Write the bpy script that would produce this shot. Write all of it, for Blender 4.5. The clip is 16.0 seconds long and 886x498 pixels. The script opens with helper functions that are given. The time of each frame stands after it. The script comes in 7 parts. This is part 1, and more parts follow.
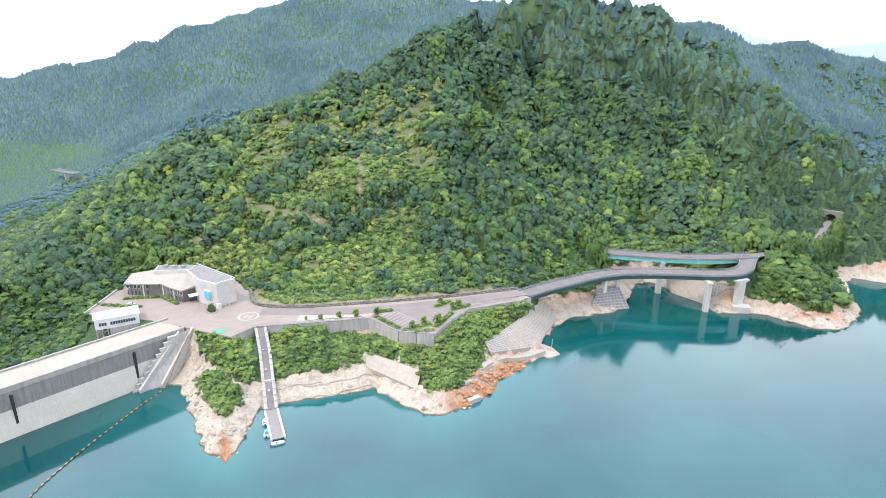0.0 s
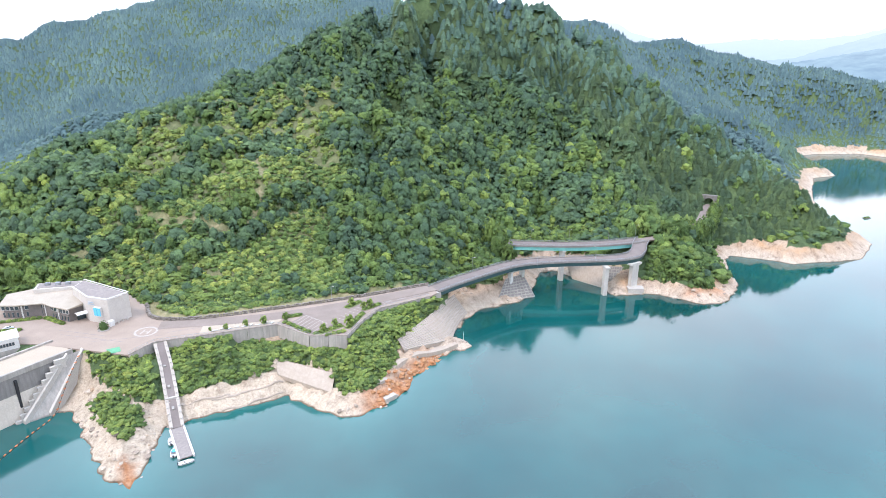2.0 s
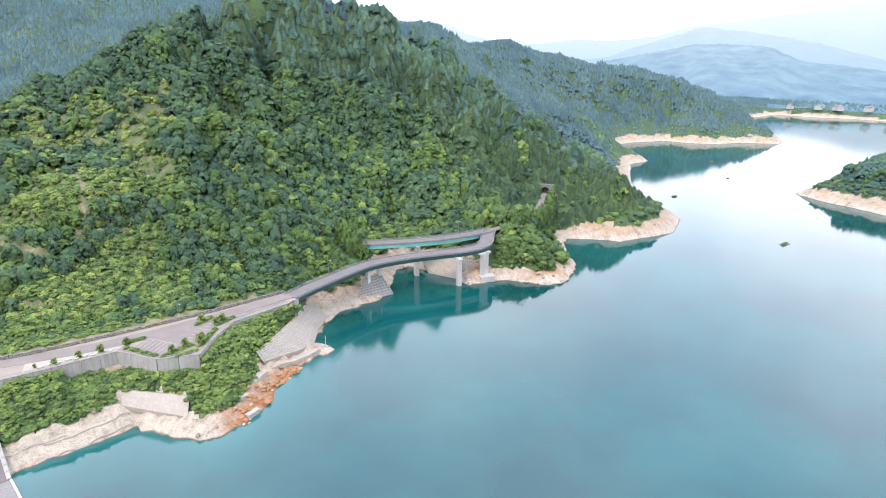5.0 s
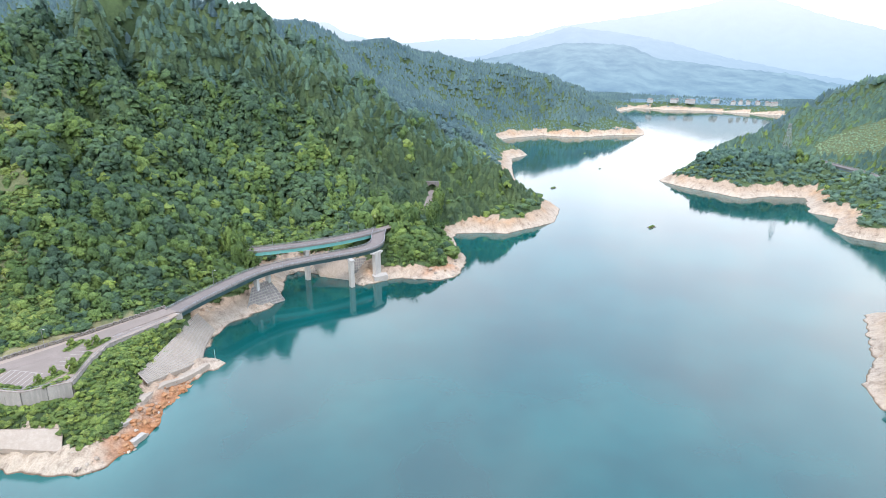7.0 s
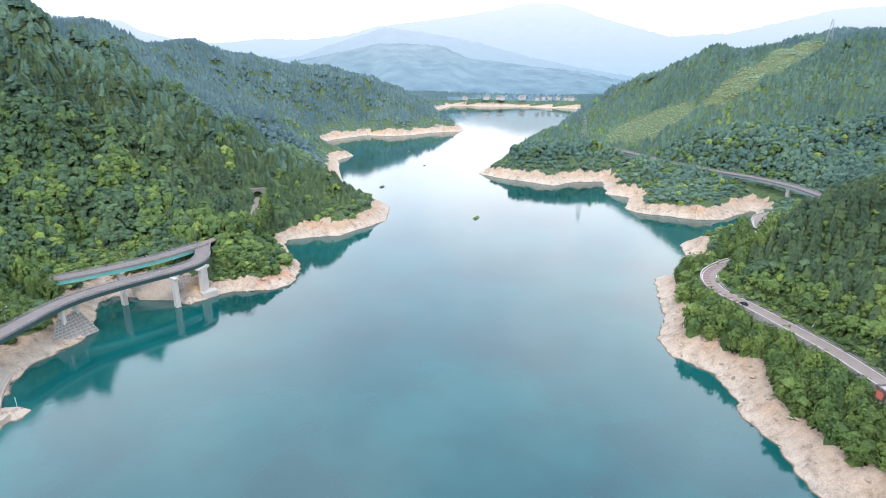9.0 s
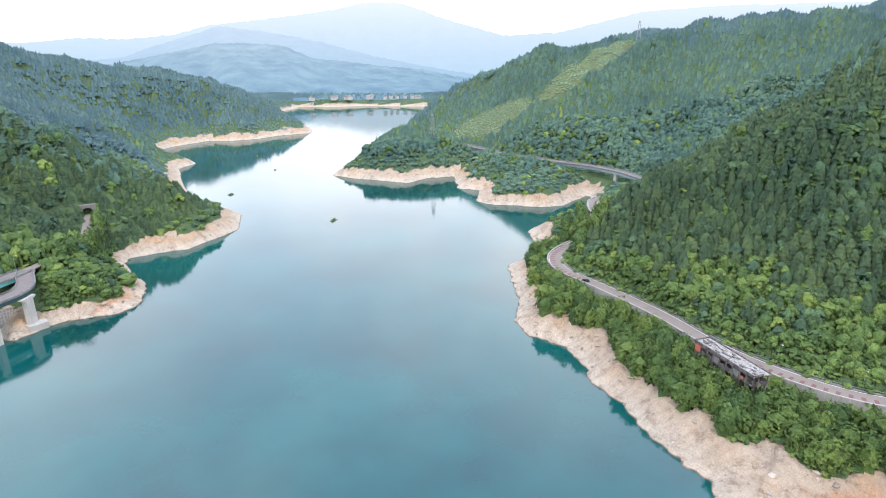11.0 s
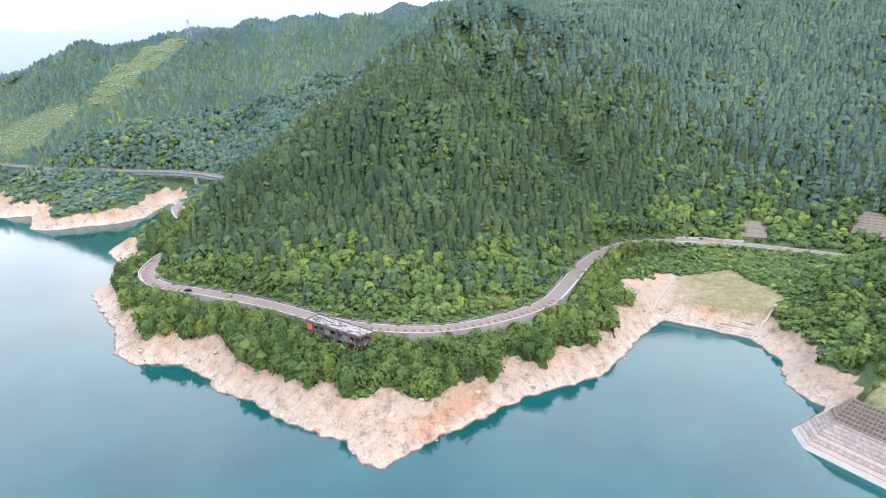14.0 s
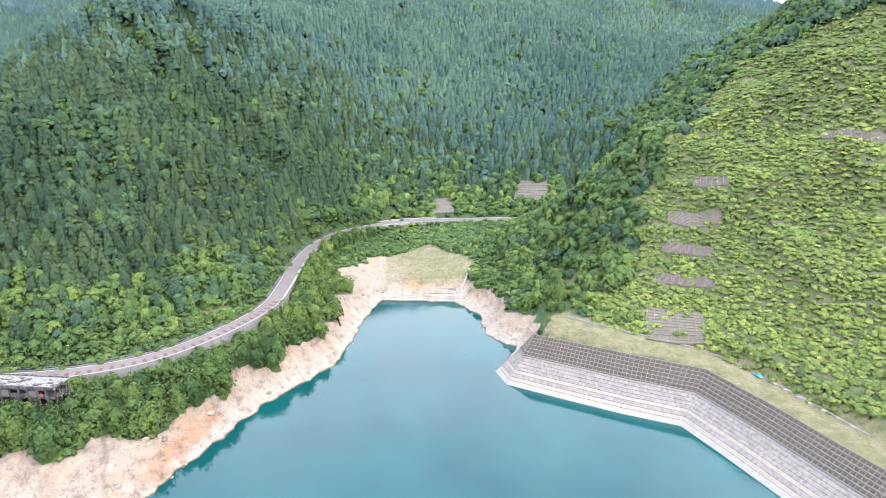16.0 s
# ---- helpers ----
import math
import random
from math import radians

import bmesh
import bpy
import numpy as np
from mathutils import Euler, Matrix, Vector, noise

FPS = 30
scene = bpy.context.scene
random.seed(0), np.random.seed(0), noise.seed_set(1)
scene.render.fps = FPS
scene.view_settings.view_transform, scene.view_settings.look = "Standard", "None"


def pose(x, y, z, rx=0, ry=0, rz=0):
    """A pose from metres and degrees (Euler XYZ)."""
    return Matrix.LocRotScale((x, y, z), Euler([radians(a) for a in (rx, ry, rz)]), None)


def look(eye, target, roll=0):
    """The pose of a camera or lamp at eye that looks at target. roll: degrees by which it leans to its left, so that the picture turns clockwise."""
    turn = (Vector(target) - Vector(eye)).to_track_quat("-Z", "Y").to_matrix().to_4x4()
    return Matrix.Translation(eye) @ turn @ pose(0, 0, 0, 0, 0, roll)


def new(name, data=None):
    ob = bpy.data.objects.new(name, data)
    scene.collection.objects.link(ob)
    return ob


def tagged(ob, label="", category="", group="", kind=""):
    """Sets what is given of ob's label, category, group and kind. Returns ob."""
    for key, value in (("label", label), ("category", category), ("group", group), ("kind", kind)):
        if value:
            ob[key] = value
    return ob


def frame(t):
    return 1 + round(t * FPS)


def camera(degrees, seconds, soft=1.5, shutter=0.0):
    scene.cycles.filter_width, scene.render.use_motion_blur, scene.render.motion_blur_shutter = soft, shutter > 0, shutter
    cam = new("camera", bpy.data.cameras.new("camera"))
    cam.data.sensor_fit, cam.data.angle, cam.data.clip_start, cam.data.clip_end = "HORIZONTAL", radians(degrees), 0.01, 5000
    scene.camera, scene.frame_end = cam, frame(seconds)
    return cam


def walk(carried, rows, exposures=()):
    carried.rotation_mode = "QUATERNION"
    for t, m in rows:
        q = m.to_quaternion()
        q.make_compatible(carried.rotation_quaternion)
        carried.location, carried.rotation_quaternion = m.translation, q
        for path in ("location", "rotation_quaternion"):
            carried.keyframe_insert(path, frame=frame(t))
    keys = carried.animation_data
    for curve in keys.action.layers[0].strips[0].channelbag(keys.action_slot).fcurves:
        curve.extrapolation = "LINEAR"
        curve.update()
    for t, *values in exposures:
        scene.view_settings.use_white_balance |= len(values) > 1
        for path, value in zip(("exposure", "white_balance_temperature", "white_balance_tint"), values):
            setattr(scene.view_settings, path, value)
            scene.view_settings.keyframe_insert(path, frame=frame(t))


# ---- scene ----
cam = camera(73.28, 16.0, 0.9)
PATH = [
    (0.0, pose(0.02, 0.01, 120.02, 71.943, -0.675, 0.000)),
    (0.5, pose(0.10, -0.02, 120.16, 71.875, -0.609, -2.091)),
    (1.0, pose(0.04, -0.18, 120.17, 71.826, -0.573, -4.226)),
    (1.5, pose(0.05, -0.41, 120.14, 71.829, -0.509, -6.365)),
    (2.0, pose(0.16, -0.73, 120.32, 71.810, -0.488, -9.305)),
    (2.5, pose(0.02, -1.10, 120.43, 71.826, -0.421, -12.230)),
    (3.0, pose(-0.22, -1.42, 120.41, 71.874, -0.466, -14.943)),
    (3.5, pose(-0.16, -1.47, 120.25, 71.898, -0.426, -17.249)),
    (4.0, pose(-0.04, -1.79, 120.28, 71.927, -0.371, -19.707)),
    (6.5, pose(-0.17, -3.44, 120.93, 71.845, -0.176, -31.221)),
    (7.0, pose(-0.34, -3.86, 120.94, 71.846, -0.127, -34.821)),
    (7.5, pose(-0.64, -4.74, 121.16, 71.883, -0.072, -38.719)),
    (8.0, pose(-1.03, -5.64, 121.49, 71.884, -0.034, -43.106)),
    (8.5, pose(-1.32, -6.26, 121.78, 71.880, 0.003, -47.371)),
    (9.0, pose(-1.72, -6.70, 122.09, 71.861, 0.071, -51.393)),
    (11.5, pose(-4.58, -8.78, 123.40, 71.630, 0.449, -70.840)),
    (12.0, pose(-4.82, -8.99, 123.52, 71.550, 0.408, -77.412)),
    (12.5, pose(-4.85, -9.04, 123.33, 71.509, 0.382, -84.246)),
    (13.0, pose(-4.95, -9.13, 122.82, 71.514, 0.239, -91.055)),
    (13.5, pose(-5.14, -9.03, 122.32, 71.526, 0.113, -97.898)),
    (14.0, pose(-5.26, -8.97, 122.08, 71.527, 0.064, -104.597)),
    (14.5, pose(-5.66, -8.77, 122.12, 71.467, -0.014, -111.312)),
    (15.0, pose(-5.82, -8.05, 122.39, 71.324, -0.132, -118.300)),
    (15.5, pose(-6.19, -7.43, 123.04, 71.169, -0.222, -125.048)),
    (16.0, pose(-6.58, -7.17, 123.94, 70.980, -0.294, -133.131)),
]
walk(cam, PATH, [(0.0, 0.5, 6460, 15.2), (1.0, 0.5, 6460, 18.2), (4.0, 0.47, 6460, 17.8), (7.0, 0.34, 6460, 15.2), (12.5, 0.25, 6440, 15.6), (13.5, 0.38, 6480, 18.5), (14.5, 0.6, 6560, 22.0), (15.5, 0.72, 6420, 19.5), (16.0, 0.71, 6360, 16.5)])

# ---- world, sun, exposure ----
world = bpy.data.worlds.new("overcast_sky")
scene.world = world
world.use_nodes = True
wn, wl = world.node_tree.nodes, world.node_tree.links
wn.clear()
SUN_EL, SUN_AZ = radians(58), radians(240)
sky = wn.new("ShaderNodeTexSky")
sky.sky_type, sky.sun_disc, sky.sun_elevation, sky.sun_rotation = "NISHITA", False, SUN_EL, SUN_AZ
sky.air_density, sky.dust_density = 1.4, 4.0
thin = wn.new("ShaderNodeBackground")
thin.inputs["Strength"].default_value = 0.1
wl.new(sky.outputs[0], thin.inputs["Color"])
coord = wn.new("ShaderNodeTexCoord")
cloud = wn.new("ShaderNodeTexNoise")
cloud.inputs["Scale"].default_value, cloud.inputs["Detail"].default_value = 2.2, 5.0
wl.new(coord.outputs["Generated"], cloud.inputs["Vector"])
cramp = wn.new("ShaderNodeValToRGB")
cramp.color_ramp.elements[0].position, cramp.color_ramp.elements[0].color = 0.36, (0.68, 0.755, 0.85, 1)
cramp.color_ramp.elements[1].position, cramp.color_ramp.elements[1].color = 0.6, (1.0, 1.0, 1.0, 1)
wl.new(cloud.outputs["Fac"], cramp.inputs["Fac"])
cover = wn.new("ShaderNodeBackground")
cover.inputs["Strength"].default_value = 2.8
high = wn.new("ShaderNodeSeparateXYZ")
wl.new(coord.outputs["Generated"], high.inputs[0])
hramp = wn.new("ShaderNodeValToRGB")
hramp.color_ramp.elements[0].position, hramp.color_ramp.elements[0].color = 0.22, (1.0, 1.0, 1.0, 1)
hramp.color_ramp.elements[1].position, hramp.color_ramp.elements[1].color = 0.7, (0.62, 0.79, 1.0, 1)
for at, c in ((0.0, (0.58, 0.61, 0.65, 1)), (0.1, (0.86, 0.875, 0.89, 1))):
    e = hramp.color_ramp.elements.new(at)
    e.color = c
wl.new(high.outputs["Z"], hramp.inputs["Fac"])
tone = wn.new("ShaderNodeMix")
tone.data_type, tone.blend_type = "RGBA", "MULTIPLY"
tone.inputs[0].default_value = 1.0
wl.new(cramp.outputs[0], tone.inputs[6])
wl.new(hramp.outputs[0], tone.inputs[7])
wl.new(tone.outputs[2], cover.inputs["Color"])
both = wn.new("ShaderNodeMixShader")
both.inputs[0].default_value = 0.9
wl.new(thin.outputs[0], both.inputs[1])
wl.new(cover.outputs[0], both.inputs[2])
wout = wn.new("ShaderNodeOutputWorld")
wl.new(both.outputs[0], wout.inputs["Surface"])
sun = new("sun", bpy.data.lights.new("sun", "SUN"))
sun.data.energy, sun.data.angle, sun.data.color = 1.7, radians(16), (1.0, 0.93, 0.84)
sun.matrix_world = look((0, 0, 0), (-math.sin(SUN_AZ) * math.cos(SUN_EL), -math.cos(SUN_AZ) * math.cos(SUN_EL), -math.sin(SUN_EL)))

# ---- materials ----
def material(name, rough=0.8, metal=0.0, spec=0.3):
    m = bpy.data.materials.new(name)
    m.use_nodes = True
    b = m.node_tree.nodes["Principled BSDF"]
    b.inputs["Roughness"].default_value, b.inputs["Metallic"].default_value = rough, metal
    b.inputs["Specular IOR Level"].default_value = spec
    return m, m.node_tree.nodes, m.node_tree.links, b


def place(nodes, links, scale, detail=4.0, kind="ShaderNodeTexNoise", rough=0.6):
    pos = nodes.new("ShaderNodeNewGeometry")
    tex = nodes.new(kind)
    tex.inputs["Scale"].default_value = scale
    if kind == "ShaderNodeTexNoise":
        tex.inputs["Detail"].default_value, tex.inputs["Roughness"].default_value = detail, rough
    links.new(pos.outputs["Position"], tex.inputs["Vector"])
    return tex


def ramp(nodes, links, source, stops):
    r = nodes.new("ShaderNodeValToRGB")
    e = r.color_ramp.elements
    while len(e) < len(stops):
        e.new(0.5)
    for k, (p, c) in zip(e, stops):
        k.position, k.color = p, (*c, 1)
    links.new(source, r.inputs["Fac"])
    return r.outputs["Color"]


def mixed(nodes, links, fac, a, b, mode="MIX"):
    m = nodes.new("ShaderNodeMix")
    m.data_type, m.blend_type = "RGBA", mode
    for sock, v in ((m.inputs[0], fac), (m.inputs[6], a), (m.inputs[7], b)):
        if isinstance(v, (int, float)):
            sock.default_value = v
        elif isinstance(v, tuple):
            sock.default_value = (*v, 1)
        else:
            links.new(v, sock)
    return m.outputs[2]


def bumped(nodes, links, bsdf, height, strength, distance):
    b = nodes.new("ShaderNodeBump")
    b.inputs["Strength"].default_value, b.inputs["Distance"].default_value = strength, distance
    links.new(height, b.inputs["Height"])
    links.new(b.outputs[0], bsdf.inputs["Normal"])


def weathered(name, low, high, scale=0.6, fine=6.0, rough=0.85, bump=0.3, dist=0.05, metal=0.0, stain=None, spec=0.3):
    """A surface of two colours in large patches and fine grain, with an optional stain in streaks."""
    m, n, l, b = material(name, rough, metal, spec)
    big, small = place(n, l, scale), place(n, l, fine, 6.0)
    c = ramp(n, l, big.outputs["Fac"], [(0.3, low), (0.7, high)])
    g = ramp(n, l, small.outputs["Fac"], [(0.3, (0.78, 0.78, 0.78)), (0.7, (1.0, 1.0, 1.0))])
    c = mixed(n, l, 1.0, c, g, "MULTIPLY")
    if stain:
        geo, mp, st = n.new("ShaderNodeNewGeometry"), n.new("ShaderNodeMapping"), n.new("ShaderNodeTexNoise")
        mp.inputs["Scale"].default_value = (0.9, 0.9, 0.08)
        st.inputs["Scale"].default_value, st.inputs["Detail"].default_value = 1.2, 5.0
        l.new(geo.outputs["Position"], mp.inputs["Vector"])
        l.new(mp.outputs[0], st.inputs["Vector"])
        f = ramp(n, l, st.outputs["Fac"], [(0.42, (0, 0, 0)), (0.68, (1, 1, 1))])
        c = mixed(n, l, f, c, stain)
    l.new(c, b.inputs["Base Color"])
    bumped(n, l, b, small.outputs["Fac"], bump, dist)
    return m


def foliage(name, dark, light, warm, contrast=1.0):
    """Leaves: a colour per tree, patches over the slope, and a little change from clump to clump."""
    m, n, l, b = material(name, 0.65, 0.0, 0.25)
    at = n.new("ShaderNodeAttribute")
    at.attribute_name = "tint"
    geo = n.new("ShaderNodeNewGeometry")
    info, mx = n.new("ShaderNodeObjectInfo"), n.new("ShaderNodeMath")
    mx.operation = "MULTIPLY_ADD"
    l.new(info.outputs["Random"], mx.inputs[0])
    mx.inputs[1].default_value = 0.3
    l.new(at.outputs["Fac"], mx.inputs[2])
    c = ramp(n, l, mx.outputs[0], [(0.0, dark), (0.62, light), (1.0, warm)])
    patch = place(n, l, 0.012, 3.0)
    p = ramp(n, l, patch.outputs["Fac"], [(0.35, (0.72, 0.78, 0.8)), (0.65, (1.15, 1.1, 1.0))])
    leaf = ramp(n, l, geo.outputs["Random Per Island"], [(0.0, (0.8, 0.82, 0.84)), (0.6, (1.0, 1.0, 1.0)), (1.0, (1.28, 1.24, 1.16))])
    c = mixed(n, l, contrast, mixed(n, l, 1.0, c, p, "MULTIPLY"), leaf, "MULTIPLY")
    clump = place(n, l, 0.2, 3.0, rough=0.6)
    c = mixed(n, l, contrast, c, ramp(n, l, clump.outputs["Fac"], [(0.36, (0.78, 0.8, 0.84)), (0.52, (1.0, 1.0, 1.0)), (0.66, (1.2, 1.17, 1.1))]), "MULTIPLY")
    tuft = place(n, l, 1.5, 4.0, rough=0.75)
    c = mixed(n, l, contrast, c, ramp(n, l, tuft.outputs["Fac"], [(0.34, (0.55, 0.58, 0.6)), (0.5, (1.0, 1.0, 1.0)), (0.66, (1.38, 1.34, 1.24))]), "MULTIPLY")
    l.new(c, b.inputs["Base Color"])
    bumped(n, l, b, tuft.outputs["Fac"], 0.9, 1.1)
    thin, both, out = n.new("ShaderNodeBsdfTranslucent"), n.new("ShaderNodeMixShader"), n["Material Output"]
    l.new(c, thin.inputs["Color"])
    both.inputs[0].default_value = 0.3
    l.new(b.outputs[0], both.inputs[1])
    l.new(thin.outputs[0], both.inputs[2])
    l.new(both.outputs[0], out.inputs["Surface"])
    return m


def ground_material():
    m, n, l, b = material("bank_and_forest_floor", 0.95, 0.0, 0.15)
    at = n.new("ShaderNodeAttribute")
    at.attribute_name = "bare"
    big, mid, fine = place(n, l, 0.035, 4.0), place(n, l, 0.22, 6.0, rough=0.7), place(n, l, 1.6, 8.0, rough=0.75)
    rock = ramp(n, l, big.outputs["Fac"], [(0.3, (0.41, 0.318, 0.238)), (0.52, (0.455, 0.345, 0.25)), (0.66, (0.46, 0.29, 0.168))])
    sep, geo = n.new("ShaderNodeSeparateXYZ"), n.new("ShaderNodeNewGeometry")
    l.new(geo.outputs["Position"], sep.inputs[0])
    low = n.new("ShaderNodeMapRange")
    low.inputs["From Min"].default_value, low.inputs["From Max"].default_value = 5.5, 1.2
    l.new(sep.outputs["Z"], low.inputs["Value"])
    rock = mixed(n, l, 0.75, rock, mixed(n, l, low.outputs[0], rock, (0.52, 0.438, 0.352)))
    # Front bank brightened by a paler rock colour instead of by light.
    front_pale = n.new("ShaderNodeAttribute")
    front_pale.attribute_name = "front_pale"
    rock = mixed(n, l, front_pale.outputs["Fac"], rock, (0.53, 0.442, 0.34))
    wetb = n.new("ShaderNodeMapRange")
    wetb.inputs["From Min"].default_value, wetb.inputs["From Max"].default_value = 0.4, 0.12
    l.new(sep.outputs["Z"], wetb.inputs["Value"])
    rock = mixed(n, l, wetb.outputs[0], rock, (0.17, 0.12, 0.08))
    crack = ramp(n, l, mid.outputs["Fac"], [(0.33, (0.6, 0.56, 0.54)), (0.47, (0.98, 0.97, 0.96)), (0.7, (1.16, 1.14, 1.12))])
    grain = ramp(n, l, fine.outputs["Fac"], [(0.32, (0.7, 0.67, 0.65)), (0.55, (1, 1, 1))])
    rv, dv, cmb, rill = n.new("ShaderNodeAttribute"), n.new("ShaderNodeAttribute"), n.new("ShaderNodeCombineXYZ"), n.new("ShaderNodeTexNoise")
    rv.attribute_name, dv.attribute_name = "run", "inland"
    l.new(rv.outputs["Fac"], cmb.inputs[0])
    l.new(dv.outputs["Fac"], cmb.inputs[1])
    l.new(cmb.outputs[0], rill.inputs["Vector"])
    rill.inputs["Scale"].default_value, rill.inputs["Detail"].default_value, rill.inputs["Roughness"].default_value = 0.45, 6.0, 0.7
    rills = ramp(n, l, rill.outputs["Fac"], [(0.34, (0.86, 0.83, 0.81)), (0.5, (1, 1, 1)), (0.68, (1.06, 1.05, 1.04))])
    ru = n.new("ShaderNodeAttribute")
    ru.attribute_name = "rust"
    rock = mixed(n, l, ru.outputs["Fac"], rock, (0.42, 0.165, 0.06))
    rock = mixed(n, l, 1.0, rock, rills, "MULTIPLY")
    rock = mixed(n, l, 1.0, mixed(n, l, 1.0, rock, crack, "MULTIPLY"), grain, "MULTIPLY")
    green = ramp(n, l, mid.outputs["Fac"], [(0.35, (0.062, 0.092, 0.042)), (0.65, (0.095, 0.14, 0.058))])
    f = n.new("ShaderNodeMath")
    f.operation, f.use_clamp = "MULTIPLY_ADD", True
    l.new(mid.outputs["Fac"], f.inputs[0])
    f.inputs[1].default_value = 0.8
    add = n.new("ShaderNodeMath")
    add.operation = "SUBTRACT"
    l.new(at.outputs["Fac"], add.inputs[0])
    add.inputs[1].default_value = 0.4
    l.new(add.outputs[0], f.inputs[2])
    f2 = ramp(n, l, f.outputs[0], [(0.42, (0, 0, 0)), (0.58, (1, 1, 1))])
    ag = n.new("ShaderNodeAttribute")
    ag.attribute_name = "grass"
    meadow = ramp(n, l, mid.outputs["Fac"], [(0.3, (0.185, 0.18, 0.088)), (0.5, (0.275, 0.242, 0.125)), (0.7, (0.365, 0.305, 0.19))])
    meadow = mixed(n, l, 1.0, meadow, grain, "MULTIPLY")
    l.new(mixed(n, l, ag.outputs["Fac"], mixed(n, l, f2, green, rock), meadow), b.inputs["Base Color"])
    both = n.new("ShaderNodeMath")
    both.operation = "ADD"
    l.new(fine.outputs["Fac"], both.inputs[0])
    l.new(rill.outputs["Fac"], both.inputs[1])
    chip = place(n, l, 0.55, kind="ShaderNodeTexVoronoi")
    rough = n.new("ShaderNodeMath")
    rough.operation = "MULTIPLY_ADD"
    l.new(chip.outputs["Distance"], rough.inputs[0])
    rough.inputs[1].default_value = 0.7
    l.new(both.outputs[0], rough.inputs[2])
    bumped(n, l, b, rough.outputs[0], 0.85, 0.9)
    return m


def water_material():
    m, n, l, b = material("reservoir_water", 0.06, 0.0, 0.82)
    b.inputs["IOR"].default_value = 1.45
    at = n.new("ShaderNodeAttribute")
    at.attribute_name = "shallow"
    murk = place(n, l, 0.014, 3.0)
    deep = ramp(n, l, murk.outputs["Fac"], [(0.36, (0.0003, 0.04, 0.0385)), (0.62, (0.0008, 0.066, 0.062))])
    l.new(mixed(n, l, at.outputs["Fac"], deep, (0.016, 0.105, 0.096)), b.inputs["Base Color"])
    rip = place(n, l, 0.5, 3.0)
    bumped(n, l, b, rip.outputs["Fac"], 0.05, 0.3)
    return m


GROUND, WATER = ground_material(), water_material()
BROADLEAF = foliage("broadleaf_foliage", (0.069, 0.123, 0.075), (0.091, 0.161, 0.087), (0.123, 0.204, 0.090))
CEDAR = foliage("cedar_foliage", (0.060, 0.103, 0.057), (0.077, 0.128, 0.065), (0.105, 0.161, 0.072), 0.6)
SHRUB = foliage("shrub_foliage", (0.123, 0.197, 0.064), (0.176, 0.260, 0.080), (0.237, 0.315, 0.090))
# Blue tint and low contrast paint distance haze into the leaf colour.
FAR_WOOD = foliage("haze_blue_far_foliage", (0.096, 0.168, 0.187), (0.115, 0.196, 0.210), (0.140, 0.230, 0.223), 0.45)
FRESH = foliage("fresh_green_foliage", (0.085, 0.148, 0.051), (0.118, 0.195, 0.060), (0.156, 0.240, 0.067))
LUSH = foliage("lush_green_foliage", (0.137, 0.208, 0.060), (0.192, 0.278, 0.075), (0.259, 0.342, 0.086))
YOUNG = foliage("young_yellow_green_foliage", (0.193, 0.258, 0.075), (0.265, 0.338, 0.092), (0.336, 0.393, 0.105))
# A weaker haze tint is put into this leaf colour.
CAPE_WOOD = foliage("haze_tinted_foliage", (0.085, 0.157, 0.130), (0.108, 0.194, 0.150), (0.143, 0.238, 0.161), 0.55)
MEADOW_BUSH = foliage("pale_green_bushes", (0.195, 0.290, 0.190), (0.240, 0.352, 0.222), (0.285, 0.402, 0.240), 0.6)
SHRUB_BED = weathered("planting_bed_soil", (0.12, 0.16, 0.05), (0.22, 0.26, 0.09), 0.8, 5.0)
BARK = weathered("bark", (0.09, 0.07, 0.05), (0.16, 0.13, 0.1), 1.0, 8.0)
CONCRETE = weathered("weathered_concrete", (0.32, 0.29, 0.255), (0.40, 0.365, 0.322), 0.25, 3.0, stain=(0.25, 0.23, 0.205))
PALE_CONCRETE = weathered("pale_concrete", (0.40, 0.365, 0.32), (0.48, 0.44, 0.39), 0.2, 3.0)
ASPHALT = weathered("worn_asphalt", (0.205, 0.162, 0.135), (0.25, 0.2, 0.168), 0.15, 5.0)
PLAZA = weathered("plaza_paving", (0.275, 0.212, 0.166), (0.335, 0.26, 0.205), 0.12, 4.0)
WHITE = weathered("white_paint", (0.54, 0.525, 0.495), (0.64, 0.625, 0.59), 0.5, 4.0, bump=0.05)
RED_PAVING = weathered("red_road_paint", (0.17, 0.075, 0.07), (0.21, 0.105, 0.095), 0.4, 4.0)
GREEN_STEEL = weathered("green_painted_steel", (0.14, 0.42, 0.38), (0.20, 0.50, 0.45), 0.5, 4.0, rough=0.5, bump=0.05)
DARK_STEEL = weathered("dark_green_painted_steel", (0.03, 0.07, 0.075), (0.05, 0.10, 0.10), 0.5, 4.0, rough=0.5, bump=0.05)

